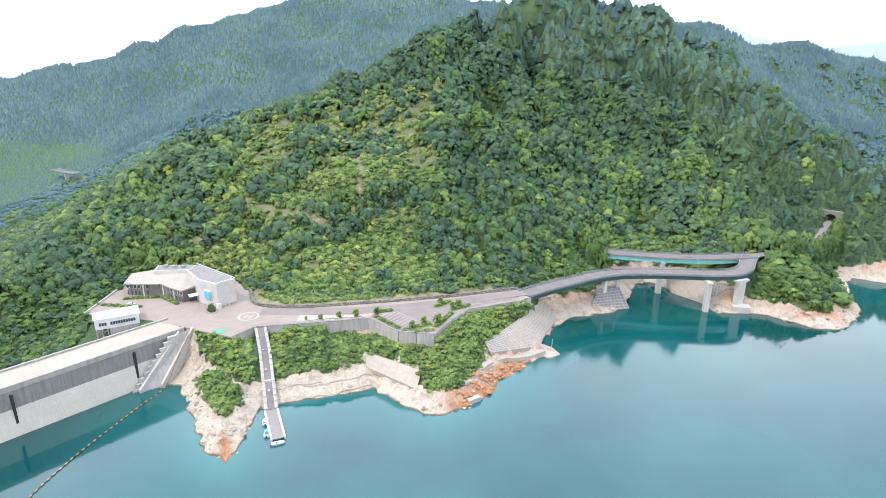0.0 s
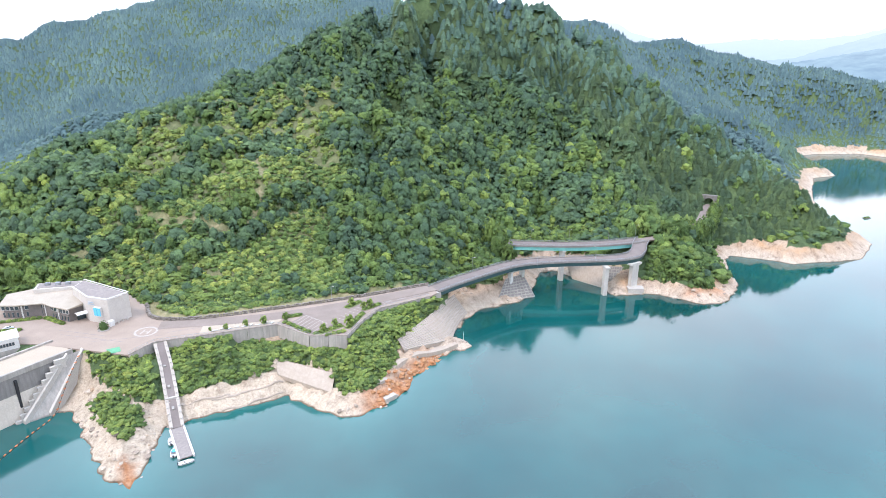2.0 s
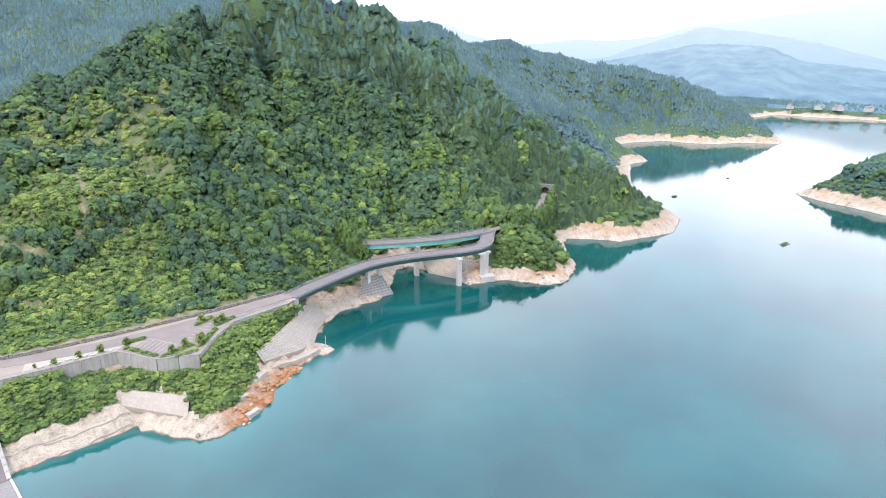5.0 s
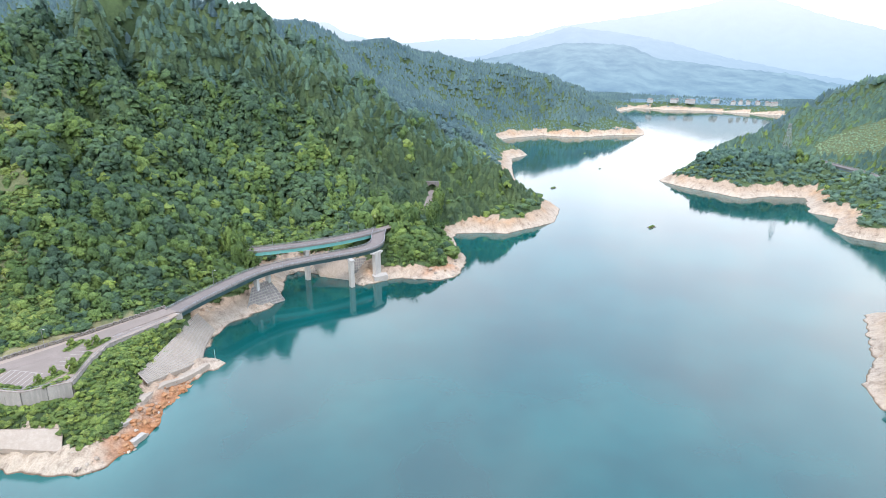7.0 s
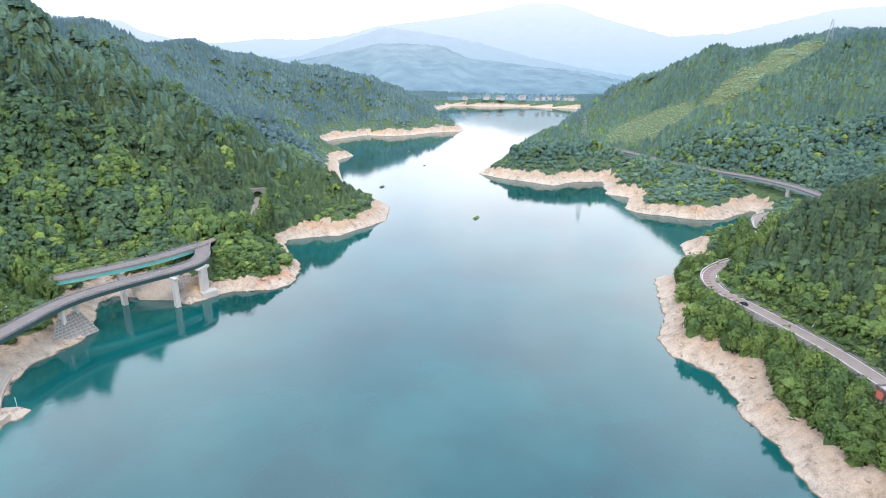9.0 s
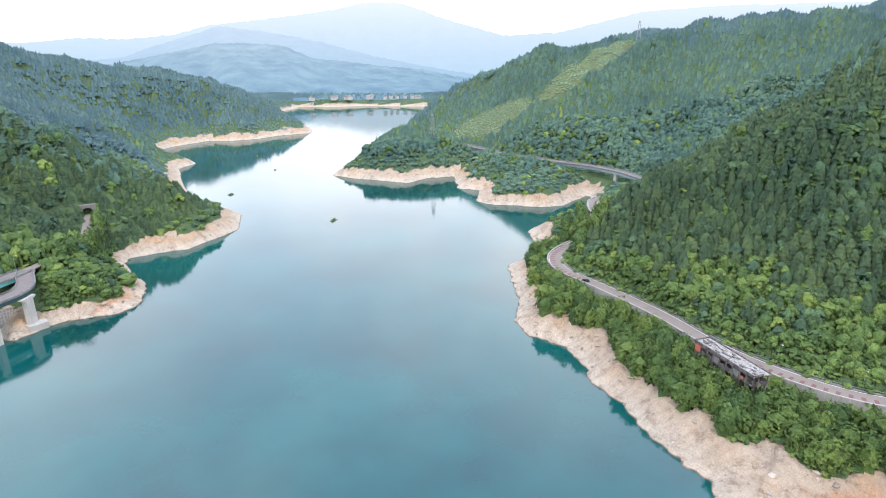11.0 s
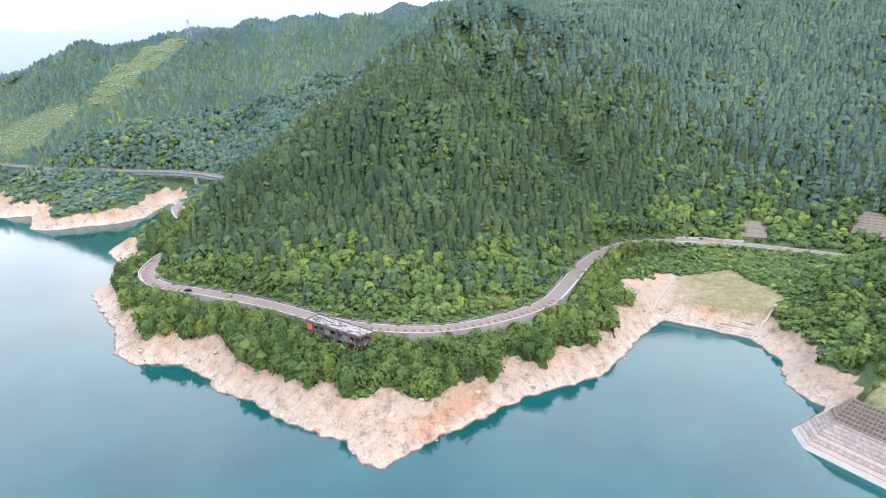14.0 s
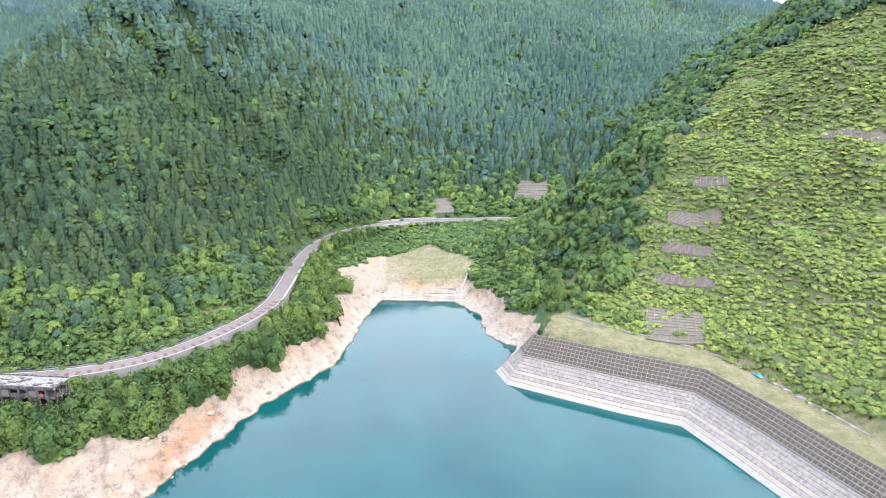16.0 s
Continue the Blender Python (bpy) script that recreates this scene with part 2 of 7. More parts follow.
# ---- the lie of the land: shoreline, roads, crests and slopes, in metres, water level at 0 ----
WEST_SHORE = [(-230, 62), (-142, 164), (-113, 194), (-100, 199), (-92, 189), (-85, 177), (-78, 165), (-72, 158), (-65, 153), (-64, 166), (-63, 183), (-49, 189), (-35, 193),
    (-25, 197), (-18, 191), (-11, 185), (-1, 179), (5, 182), (12, 187), (18, 193), (24, 205), (38, 220), (52, 225), (45, 238), (54, 253), (63, 263), (84, 269), (93, 276),
    (98, 287), (107, 307), (117, 312), (127, 296), (135, 284), (136, 270), (151, 270), (161, 268), (175, 254), (185, 252), (194, 257), (213, 276)]
NORTH_SHORE = [(217, 290), (230, 314), (239, 322), (254, 313), (267, 302), (294, 302), (317, 304), (350, 331), (352, 360), (370, 400), (420, 470), (480, 540), (515, 549), (528, 614),
    (564, 669), (598, 683), (664, 678), (678, 644), (707, 625), (752, 619), (796, 589), (840, 622), (900, 720), (1000, 850), (1190, 914), (1213, 846), (1263, 779), (1280, 700),
    (1302, 630), (1150, 560), (951, 499)]
EAST_SHORE = [(695, 404), (673, 408), (600, 385), (515, 357), (509, 330), (510, 296), (509, 264), (536, 259), (558, 236), (506, 208), (508, 187), (466, 175), (459, 160), (464, 139),
    (466, 118), (479, 101), (506, 95), (527, 90), (500, 82), (450, 90), (396, 108), (370, 94), (345, 88), (322, 97), (302, 89), (273, 75), (248, 69), (236, 60), (231, 41), (217, 29),
    (208, 26), (195, 11), (183, 3), (173, -7), (163, -19), (151, -23), (146, -30)]
SOUTH_SHORE = [(149, -35), (156, -47), (163, -66), (168, -76), (173, -89), (176, -105), (179, -122), (195, -143), (207, -158), (218, -175), (191, -201), (171, -199), (160, -189),
    (151, -186), (139, -188), (136, -181), (131, -168), (122, -164), (106, -170), (83, -179), (64, -188), (44, -182), (26, -176), (-10, -165), (-80, -140), (-170, -80), (-240, 0)]
SHORE = np.array(WEST_SHORE + NORTH_SHORE + EAST_SHORE + SOUTH_SHORE, float)
PLAZA_EDGE = np.array([(-146, 224), (-116, 219), (-100, 213), (-79, 205), (-73, 214), (-52, 218), (-29, 223), (-16, 211), (-2, 209), (5, 223), (12, 233), (35, 243), (39, 247),
    (36, 257), (5, 247), (-34, 238), (-62, 233), (-79, 236), (-86, 250), (-100, 268), (-146, 260)], float)
LEVEL = 17.0
WEST_ROAD = [(-75, 229, 17), (-34, 231, 17), (5, 241, 17), (38, 253, 17.2)]
LOOP_BRIDGE = [(38, 251, 17.2), (48, 258, 17.4), (60, 265, 17.7), (78, 275, 18), (92, 279, 18.1), (108, 279.5, 18.2), (124, 278.5, 18.3), (140, 277.5, 18.5), (150, 280, 18.8), (156, 286, 19.3), (160, 293, 20), (165, 300, 20.5)]
UPPER_BRIDGE = [(88, 306, 20.2), (96, 302.6, 20.3), (116, 298, 20.5), (131, 296.5, 20.5), (147, 297, 20.5), (165, 300, 20.5)]
TUNNEL_ROAD = [(165, 300, 20.5), (187, 306, 21), (203, 314, 21.5), (217, 327, 22), (233, 347, 22.5), (246, 364, 23)]
EAST_ROAD = [(484, 40, 20.6), (460, 54, 20), (440, 63.5, 19.2), (427, 67.5, 18.8), (413, 65, 18.5), (385, 57, 18.1), (355, 54, 17.8), (334, 56.5, 17.5), (319, 61.5, 17.2), (300, 63.5, 17), (282, 55, 17), (267, 34, 17), (244, 4, 17), (221, -20, 17), (208, -42, 17), (202.5, -63, 17), (205.5, -88, 17),
    (215, -112, 17), (231, -129, 17), (250, -146, 17), (269, -167, 17), (281, -190, 17), (282, -210, 17), (277, -232, 17), (266, -252, 17), (244, -281, 17), (215, -310, 18)]
FAR_BRIDGE = [(506, 38, 21.5), (529, 60, 22), (538, 71, 22), (552, 94, 22), (565, 131, 22), (574, 155, 22), (585, 185, 22), (612, 225, 22), (646, 280, 22), (688, 330, 22)]
WEST_CREST = [(-179, 228, 29), (-185, 285, 35), (-172, 339, 51), (-153, 375, 61), (-127, 411, 71), (-100, 429, 84), (-74, 444, 95), (-47, 458, 110), (-19, 470,
    125), (41, 483, 158), (114, 497, 196), (173, 458, 175), (100, 560, 215), (211, 420, 115), (233, 397, 88), (248, 369, 70), (284, 334, 46), (301, 319, 34), (272, 351,
    64)]
WEST_SPURS = [(-101, 265, 19), (-124, 294, 36), (-143, 323, 54), (-42, 260, 19), (-59, 301, 41), (-72, 343, 64), (5, 265, 21), (18, 313, 49), (26, 369, 82), (37,
    431, 118), (51, 281, 18), (62, 320, 41), (155, 326, 21), (159, 364, 50), (168, 420, 94), (202, 329, 21), (226, 371, 49)]
WEST_GULLIES = [(105, 337, 14), (106, 375, 37), (102, 426, 67), (101, 494, 108), (-20, 290, 26), (-26, 339, 51), (-34, 390, 78)]
NORTH_WEST_HILLS = [(-555, 771, 63), (-508, 815, 79), (-460, 843, 99), (-389, 899, 132), (-322, 947, 170), (-248, 989, 188), (-150, 1039, 220), (-22, 1000, 212), (52,
    899, 178), (-467, 625, -9), (-399, 670, 16), (-313, 790, 72), (-181, 861, 123), (-67, 897, 155), (-341, 444, -18), (-300, 543, 19), (-214, 603, 60)]
EAST_FAR_HILL = [(360, 821, 154), (414, 829, 129), (487, 823, 111), (568, 819, 105), (657, 815, 98), (749, 774, 79), (781, 712, 64), (803, 656, 41), (800, 612, 16),
    (629, 721, 34), (714, 682, 28), (486, 729, 55), (533, 696, 32)]
CAPE_RIDGE = [(632, 325, 44), (660, 314, 63), (695, 287, 86), (719, 254, 103), (767, 201, 111), (797, 161, 132), (813, 129, 139), (807, 102, 129), (823, 40, 145),
    (853, -64, 160), (862, -158, 169), (861, -252, 184), (822, -363, 220), (694, -53, 108), (662, 289, 37), (624, 177, 43), (680, 189, 72), (597, 108,
    39), (701, 86, 81), (643, 11, 61), (576, 32, 33)]
EAST_HILL = [(327, 34, 49), (349, 16, 63), (367, -11, 75), (384, -40, 88), (405, -72, 109), (429, -107, 132), (462, -157, 158), (265, 3, 29), (295, -26, 45), (243,
    -47, 31), (273, -57, 49), (307, -72, 71), (348, -97, 98), (230, -83, 26), (257, -103, 43), (287, -128, 64), (338, -162, 98), (262, -141, 32), (287,
    -160, 49), (324, -186, 73), (372, -222, 106)]
COVE_SLOPES = [(262, -58, 36), (303, -84, 62), (358, -119, 97), (409, -158, 131), (273, -122, 33), (327, -157, 65), (390, -203, 103), (453, -253, 142), (296, -225,
    26), (337, -272, 56), (399, -333, 100), (492, -409, 160), (255, -315, 26), (300, -365, 60), (365, -437, 108), (438, -517, 163), (265, -427, 64), (271,
    -516, 106), (235, -600, 126), (226, -345, 28)]
SOUTH_HILL = [(133, -221, 20), (143, -246, 39), (155, -271, 58), (80, -232, 23), (94, -257, 43), (110, -285, 66), (128, -313, 89), (50, -235, 28), (65, -267, 52),
    (82, -305, 80), (101, -346, 112), (21, -223, 24), (34, -259, 50), (51, -305, 84), (73, -370, 132), (154, -301, 72), (115, -330, 102), (118, -437, 160), (70, -470, 180)]
VALLEYS = [(-160, 222, 6), (-200, 180, -25), (-260, 120, -50), (-330, 250, -40), (-420, 330, -50), (-240, 330, 10), (-420, 480, -30), (-60, 620, 40), (60, 640, 70), (180, 600, 90), (300, 520, 60),
    (400, 600, 70), (330, 450, 30), (430, 28, 33), (480, -20, 40), (560, -180, 110), (640, -420, 190), (520, -640, 220), (330, -620, 140), (-60, -280, 60), (-200, -220, 60), (-320, -120, 60),
    (-340, 60, 40), (-100, -420, 150), (1000, 300, 60), (1100, 480, 30), (1000, 0, 140), (1420, 900, 25), (1420, 640, 25), (900, 1000, 60), (600, 1000, 120), (1200, 1100, 30)]


TERRACE = [(124, -198, 15), (97, -205, 15), (70, -212, 15), (45, -207, 15), (10, -195, 15), (-40, -178, 15)]
COVE_MEADOW = np.array([(219, -178), (250, -206), (246, -233), (212, -229), (199, -224), (191, -204)], float)
CLEARING_TOP = np.array([(832, 128), (822, 96), (790, 101), (750, 120), (698, 140), (678, 166), (682, 188), (704, 176), (741, 160), (783, 145)], float)
CLEARING_FOOT = np.array([(696, 295), (701, 275), (699, 232), (693, 206), (681, 188), (667, 197), (660, 215), (650, 223), (660, 254), (673, 281)], float)
KNOLL = np.array([(-89.6, 195), (-84, 196.5), (-76, 189.7), (-70, 185), (-70, 180.6), (-71.6, 171.8), (-73.3, 172), (-79.7, 180.6), (-85.2, 187.7)], float)
FRONT_BUSH = np.array([(-96, 211), (-93.5, 207.5), (-89, 203.5), (-86, 200), (-81.7, 196), (-76, 191.5), (-71, 191), (-66.3, 192.6), (-58, 195.6), (-46, 199), (-34, 202.8), (-30.5, 205.2), (-29.3, 209.2),
    (-17, 205.2), (-7.2, 199.8), (-7.8, 196), (-6.2, 191.5), (-2.5, 188.4), (2.6, 190.4), (7, 191.4), (12.4, 199.6), (18, 209), (16.8, 213.3), (19.3, 218), (29.6, 227.6), (41, 245), (36, 252), (5, 226), (-16, 216),
    (-52, 223), (-90, 216)], float)
CRIBS = [((100, -223), (80, -230), (72, -218), (91, -209)), ((106, -239), (83, -245), (81, -241), (103, -234)), ((111, -253), (89, -258), (87, -254), (108, -248)), ((117, -267), (95, -271), (92, -266), (113, -260)),
    ((117, -285), (100, -287), (97, -281), (114, -279)), ((74, -312), (48, -315), (46, -308), (71, -307)), ((283, -269), (277, -282), (263, -270), (271, -257)), ((262, -331), (245, -346), (232, -327), (248, -313))]
REVET_TOP = [(18.2, 218.2, 9.9), (25.5, 226.5, 9.9), (33, 236, 10.2), (39.5, 244.5, 11.0), (44, 252, 11.0), (49, 259, 10.2)]
REVET_FOOT = [(20.5, 214.2, 6.6), (28.5, 219.2, 5.4), (37, 224.8, 3.6), (42.8, 230.5, 2.6), (46.2, 240, 1.8), (50.5, 249.5, 1.5), (55, 257, 1.6)]
REVET = np.array([p[:2] for p in REVET_TOP + REVET_FOOT[::-1]], float)
APRON_PLAN = np.array([(-28.6, 208.6), (-7.2, 198.4), (-8.6, 192.0), (-27.8, 204.4)], float)
FRAMED = [REVET, ((-31, 209.5), (-5, 196), (-6, 187), (-28, 201)), ((80, 281), (94, 287), (96, 282), (75, 272))]
TRACKS = [((-104, 307), (-83, 302), (-60, 296)), ((-136, 284), (-114, 285)), ((-77, 275), (-59, 268)), ((-70, 336), (-56, 338)), ((-48, 300), (-44, 330), (-52, 360)), ((215.5, -70), (218.5, -82), (218, -93)), ((-30, 312), (-12, 318))]


def resampled(line, step):
    """Points every step metres along a smooth curve through the given ones."""
    p = np.array(line, float)
    ext = np.vstack([2 * p[0] - p[1], p, 2 * p[-1] - p[-2]])
    out = []
    for a, b, c, d in zip(ext[:-3], ext[1:-2], ext[2:-1], ext[3:]):
        u = np.linspace(0, 1, max(2, int(np.linalg.norm(c - b) / step * 2)), endpoint=False)[:, None]
        out.append(0.5 * (2 * b + (c - a) * u + (2 * a - 5 * b + 4 * c - d) * u**2 + (3 * b - a - 3 * c + d) * u**3))
    q = np.vstack(out + [p[-1:]])
    s = np.r_[0, np.cumsum(np.linalg.norm(np.diff(q, axis=0), axis=1))]
    n = max(2, int(round(s[-1] / step)) + 1)
    return np.stack([np.interp(np.linspace(0, s[-1], n), s, q[:, k]) for k in range(q.shape[1])], 1)


def to_lines(x, y, pts, closed=False):
    """Distance to a line, and the height of its nearest place where the line has heights."""
    a, b = (pts, np.roll(pts, -1, 0)) if closed else (pts[:-1], pts[1:])
    best, high = np.full(x.shape, 1e9), np.zeros(x.shape)
    for p, q in zip(a, b):
        d = q[:2] - p[:2]
        u = np.clip(((x - p[0]) * d[0] + (y - p[1]) * d[1]) / (d @ d), 0, 1)
        r = np.hypot(x - p[0] - u * d[0], y - p[1] - u * d[1])
        near = r < best
        best = np.where(near, r, best)
        if len(p) > 2:
            high = np.where(near, p[2] + u * (q[2] - p[2]), high)
    return best, high


def inside(x, y, poly):
    odd = np.zeros(x.shape, bool)
    for (ax, ay), (bx, by) in zip(poly, np.roll(poly, -1, 0)):
        if ay != by:
            odd ^= ((ay > y) != (by > y)) & (x < (bx - ax) * (y - ay) / (by - ay) + ax)
    return odd


def waves(x, y, size, seed):
    """Smooth noise from -1 to 1: a sum of turned sine fields with warped phases."""
    rng = np.random.default_rng(seed)
    total = np.zeros(x.shape)
    for k in range(5):
        a, ph = rng.uniform(0, 2 * math.pi), rng.uniform(0, 6.28, 3)
        u, v = (x * math.cos(a) + y * math.sin(a)) / size, (y * math.cos(a) - x * math.sin(a)) / size
        total += np.sin(6.28 * u * rng.uniform(0.7, 1.4) + 1.7 * np.sin(6.28 * v * 0.6 + ph[0]) + ph[1]) * np.cos(6.28 * v * 0.45 + ph[2])
    return total / 2.6


ROADS = [(resampled(WEST_ROAD, 6), 5.0), (resampled(TUNNEL_ROAD, 6), 2.9), (resampled(EAST_ROAD, 6), 3.8), (resampled(FAR_BRIDGE, 12)[-6:], 3.6), (resampled(TERRACE, 8), 3.6)]
SPANS = [resampled(LOOP_BRIDGE, 5), resampled(UPPER_BRIDGE, 5), resampled(FAR_BRIDGE, 12)]
FRONT_EDGE, BACK_EDGE = PLAZA_EDGE[2:13], PLAZA_EDGE[13:20]


def beside(line, off):
    """A line moved off metres to its right."""
    p = np.array(line, float)
    t = np.gradient(p[:, :2], axis=0)
    t /= np.linalg.norm(t, axis=1)[:, None]
    q = p.copy()
    q[:, 0], q[:, 1] = p[:, 0] + off * t[:, 1], p[:, 1] - off * t[:, 0]
    return q


EAST_OUTER, EAST_INNER = beside(ROADS[2][0], 9), beside(ROADS[2][0], -9)
ANCHORS = np.vstack([np.array(g, float) for g in (WEST_CREST, WEST_SPURS, WEST_GULLIES, NORTH_WEST_HILLS, EAST_FAR_HILL, CAPE_RIDGE, EAST_HILL, COVE_SLOPES, SOUTH_HILL, VALLEYS)]
    + [resampled(WEST_ROAD, 20), resampled(TUNNEL_ROAD, 20), resampled(EAST_ROAD, 22), np.c_[PLAZA_EDGE, np.full(len(PLAZA_EDGE), LEVEL)],
       np.array([(1500 * math.sin(a), 1500 * math.cos(a), 140 if 1.6 < a < 3.6 else 5) for a in np.linspace(0, 6.28, 24, endpoint=False)])])


def spline_weights():
    p = ANCHORS
    n = len(p)
    k = np.hypot(p[:, None, 0] - p[None, :, 0], p[:, None, 1] - p[None, :, 1])
    a = np.zeros((n + 3, n + 3))
    a[:n, :n], a[:n, n], a[:n, n + 1:] = -k + np.eye(n) * 3.0, 1, p[:, :2] / 500
    a[n:, :n] = a[:n, n:].T
    return np.linalg.solve(a, np.r_[p[:, 2], 0, 0, 0])


WEIGHTS = spline_weights()


def upland(x, y):
    out = WEIGHTS[-3] + WEIGHTS[-2] * x / 500 + WEIGHTS[-1] * y / 500
    for (px, py, _), w in zip(ANCHORS, WEIGHTS):
        out = out - w * np.hypot(x - px, y - py)
    return out


def ground(x, y):
    """Height, distance from the shore (negative in the water) and bareness at places of the plan."""
    x, y = np.asarray(x, float), np.asarray(y, float)
    far = np.hypot(x, y)
    wob = np.where(far < 700, 1.0, 0.3)
    xs, ys = x + 1.2 * wob * waves(x, y, 9, 5), y + 1.2 * wob * waves(x, y, 11, 6)
    d, _ = to_lines(xs, ys, SHORE, True)
    wet = inside(xs, ys, SHORE)
    d = np.where(wet, -d, d)
    up = upland(x, y)
    rough = np.clip((up - 22) / 40, 0, 1)
    up = up + rough * (6.0 * waves(x, y, 75, 1) + 2.2 * waves(x, y, 26, 2) + np.clip((far - 560) / 200, 0, 1) * 9.0 * waves(x, y, 170, 17))
    up = up + 11.0 * (np.minimum(np.abs(waves(x, y, 105, 18)), 0.9) - 0.4) * np.clip((up - 26) / 25, 0, 1) * np.clip((150 - up) / 40, 0, 1) * ((far < 640) & (x < 330) & (y > 200))
    lined = (y < -160) & (x < 140) & (x > -60)
    slope = np.where(lined, 0.88, 0.66 + 0.16 * waves(x, y, 45, 3))
    bank = d * slope + np.where(lined, 0, np.clip(d / 8, 0, 1) * (1.1 * waves(x, y, 13, 4) + 0.5 * waves(x, y, 5, 7)))
    bank = bank + np.where(lined | (d < 1.5), 0, 0.28 * waves(shore_run(x, y), d * 0.25, 6.5, 9) * np.clip(d / 6, 0, 1))
    soft = 3.0
    land = np.where(bank < up, bank, up) - np.where(np.abs(bank - up) < soft, (soft - np.abs(bank - up)) ** 2 / (4 * soft), 0)
    z = np.where(wet, np.maximum(0.55 * d, -30), np.maximum(land, np.where(d < 4, 0, -90)))
    # benches for the plaza and the roads
    edge, _ = to_lines(x, y, PLAZA_EDGE, True)
    edge = np.where(inside(x, y, PLAZA_EDGE), 0, edge)
    z = np.where(edge < 5, LEVEL - 0.35 + (z - LEVEL + 0.35) * np.clip((edge - 0.5) / 4.5, 0, 1), z)
    front, _ = to_lines(x, y, FRONT_EDGE)
    back, _ = to_lines(x, y, BACK_EDGE)
    z = np.where(((edge > 0) | (front < 3.0)) & (front < back) & (front < 14) & (x > -85), np.minimum(z, np.where((x > -46) & (x < -1), 12.0, np.where((x > -77) & (x < -63), 13.6, 15.9)) - 0.15 * front), z)
    free = edge
    outer, _ = to_lines(x, y, EAST_OUTER)
    inner, _ = to_lines(x, y, EAST_INNER)
    for pts, half in ROADS:
        r, h = to_lines(x, y, pts)
        f = np.clip((r - half - 0.6) / 4.0, 0, 1)
        z = np.where(r < half + 4.6, (h - 0.4) * (1 - f) + z * f, z)
        if half == 3.8:
            z = np.where((r > half - 2.6) & (outer < inner) & (r < 16) & (x < 300) & (y > -140), np.minimum(z, 13.2 - 0.12 * (r - half)), z)
        free = np.minimum(free, np.maximum(r - half, 0))
    for pts in SPANS:
        r, h = to_lines(x, y, pts)
        z = np.where(r < 6.5, np.minimum(z, h - 3.2), z)
        free = np.minimum(free, np.maximum(r - 4.5, 0))
    fb, fh = to_lines(x, y, SPANS[2])
    z = np.where((fb < 120) & (x > 490), np.minimum(z, fh - 8 + 0.85 * np.maximum(fb - 12, 0)), z)
    line = np.where(((x > -70) & (x < 30) & (y < 230) & (y > 150)) | ((x > 155) & (x < 245) & (y > 250) & (y < 335)), 5.0, 8.6) + 1.8 * waves(x, y, 30, 8)
    bare = np.clip((line - z) / 1.6 + 0.5, 0, 1) * (d < 45)
    front_bank = (x > -108) & (x < 43) & (y > 148) & (y < 246) & (z < 16.4) & (edge > 0)
    bushes = inside(x, y, FRONT_BUSH) | inside(x, y, KNOLL)
    bare = np.where(front_bank, np.where(bushes, 0.0, 1.0), bare)
    z = np.where(inside(x, y, REVET), np.minimum(z - 1.0, 8.5), np.where(inside(x, y, APRON_PLAN), z - 1.2, z))
    behind_dam = ((x + 104) * -0.761 + (y - 207) * 0.649 > 4) & (x < -112) & (y < 240)
    bare = np.where(behind_dam, 0, bare)
    for pts in TRACKS:
        r, _ = to_lines(x, y, np.array(pts, float))
        bare = np.maximum(bare, np.clip(1.6 - r + 1.2 * waves(x, y, 7, 14), 0, 0.5))
    return z, d, np.where(far > 1100, np.clip((7 - z) / 2, 0, 1) * (d < 40), bare), free


def shore_run(x, y):
    """Metres along the shoreline to the nearest place on it."""
    best, run, s = np.full(x.shape, 1e9), np.zeros(x.shape), 0.0
    for p, q in zip(SHORE[:-1], SHORE[1:]):
        e = q - p
        u = np.clip(((x - p[0]) * e[0] + (y - p[1]) * e[1]) / (e @ e), 0, 1)
        r = np.hypot(x - p[0] - u * e[0], y - p[1] - u * e[1])
        run = np.where(r < best, s + u * np.hypot(*e), run)
        best = np.minimum(best, r)
        s += float(np.hypot(*e))
    return run


def grassy(x, y, z, d):
    """Share of open grass: the cove meadow, the south terrace, the clearing on the cape, the verge of the west road."""
    g = np.zeros(x.shape)
    for poly in (COVE_MEADOW, CLEARING_TOP, CLEARING_FOOT):
        r, _ = to_lines(x, y, poly, True)
        soft = 1.5 if poly is COVE_MEADOW else 8.0
        g = np.maximum(g, np.clip(0.5 + np.where(inside(x, y, poly), r, -r) / soft, 0, 1 if poly is COVE_MEADOW else 0.62))
    g = np.where((x > 180) & (x < 260) & (y < -170), g * np.clip((z - 5.0 - waves(x, y, 6, 15)) / 3, 0, 1), g)
    r, _ = to_lines(x, y, ROADS[4][0])
    g = np.maximum(g, np.clip(9.0 - r, 0, 1) * (d > 12))
    for pts in TRACKS:
        r, _ = to_lines(x, y, np.array(pts, float))
        g = np.maximum(g, np.clip(2.4 - r + 1.5 * waves(x, y, 7, 14), 0, 0.8))
    r, _ = to_lines(x, y, BACK_EDGE)
    south = (y < -215) & (x < 150) & (x > -120) & (np.hypot(x, y) < 420)
    west = (x > -125) & (x < 0) & (y > 255) & (y < 420)
    g = np.maximum(g, 0.42 * south + 0.36 * west)
    return np.maximum(g, np.clip(5.5 + 2 * waves(x, y, 12, 16) - r, 0, 1) * (x > -85))


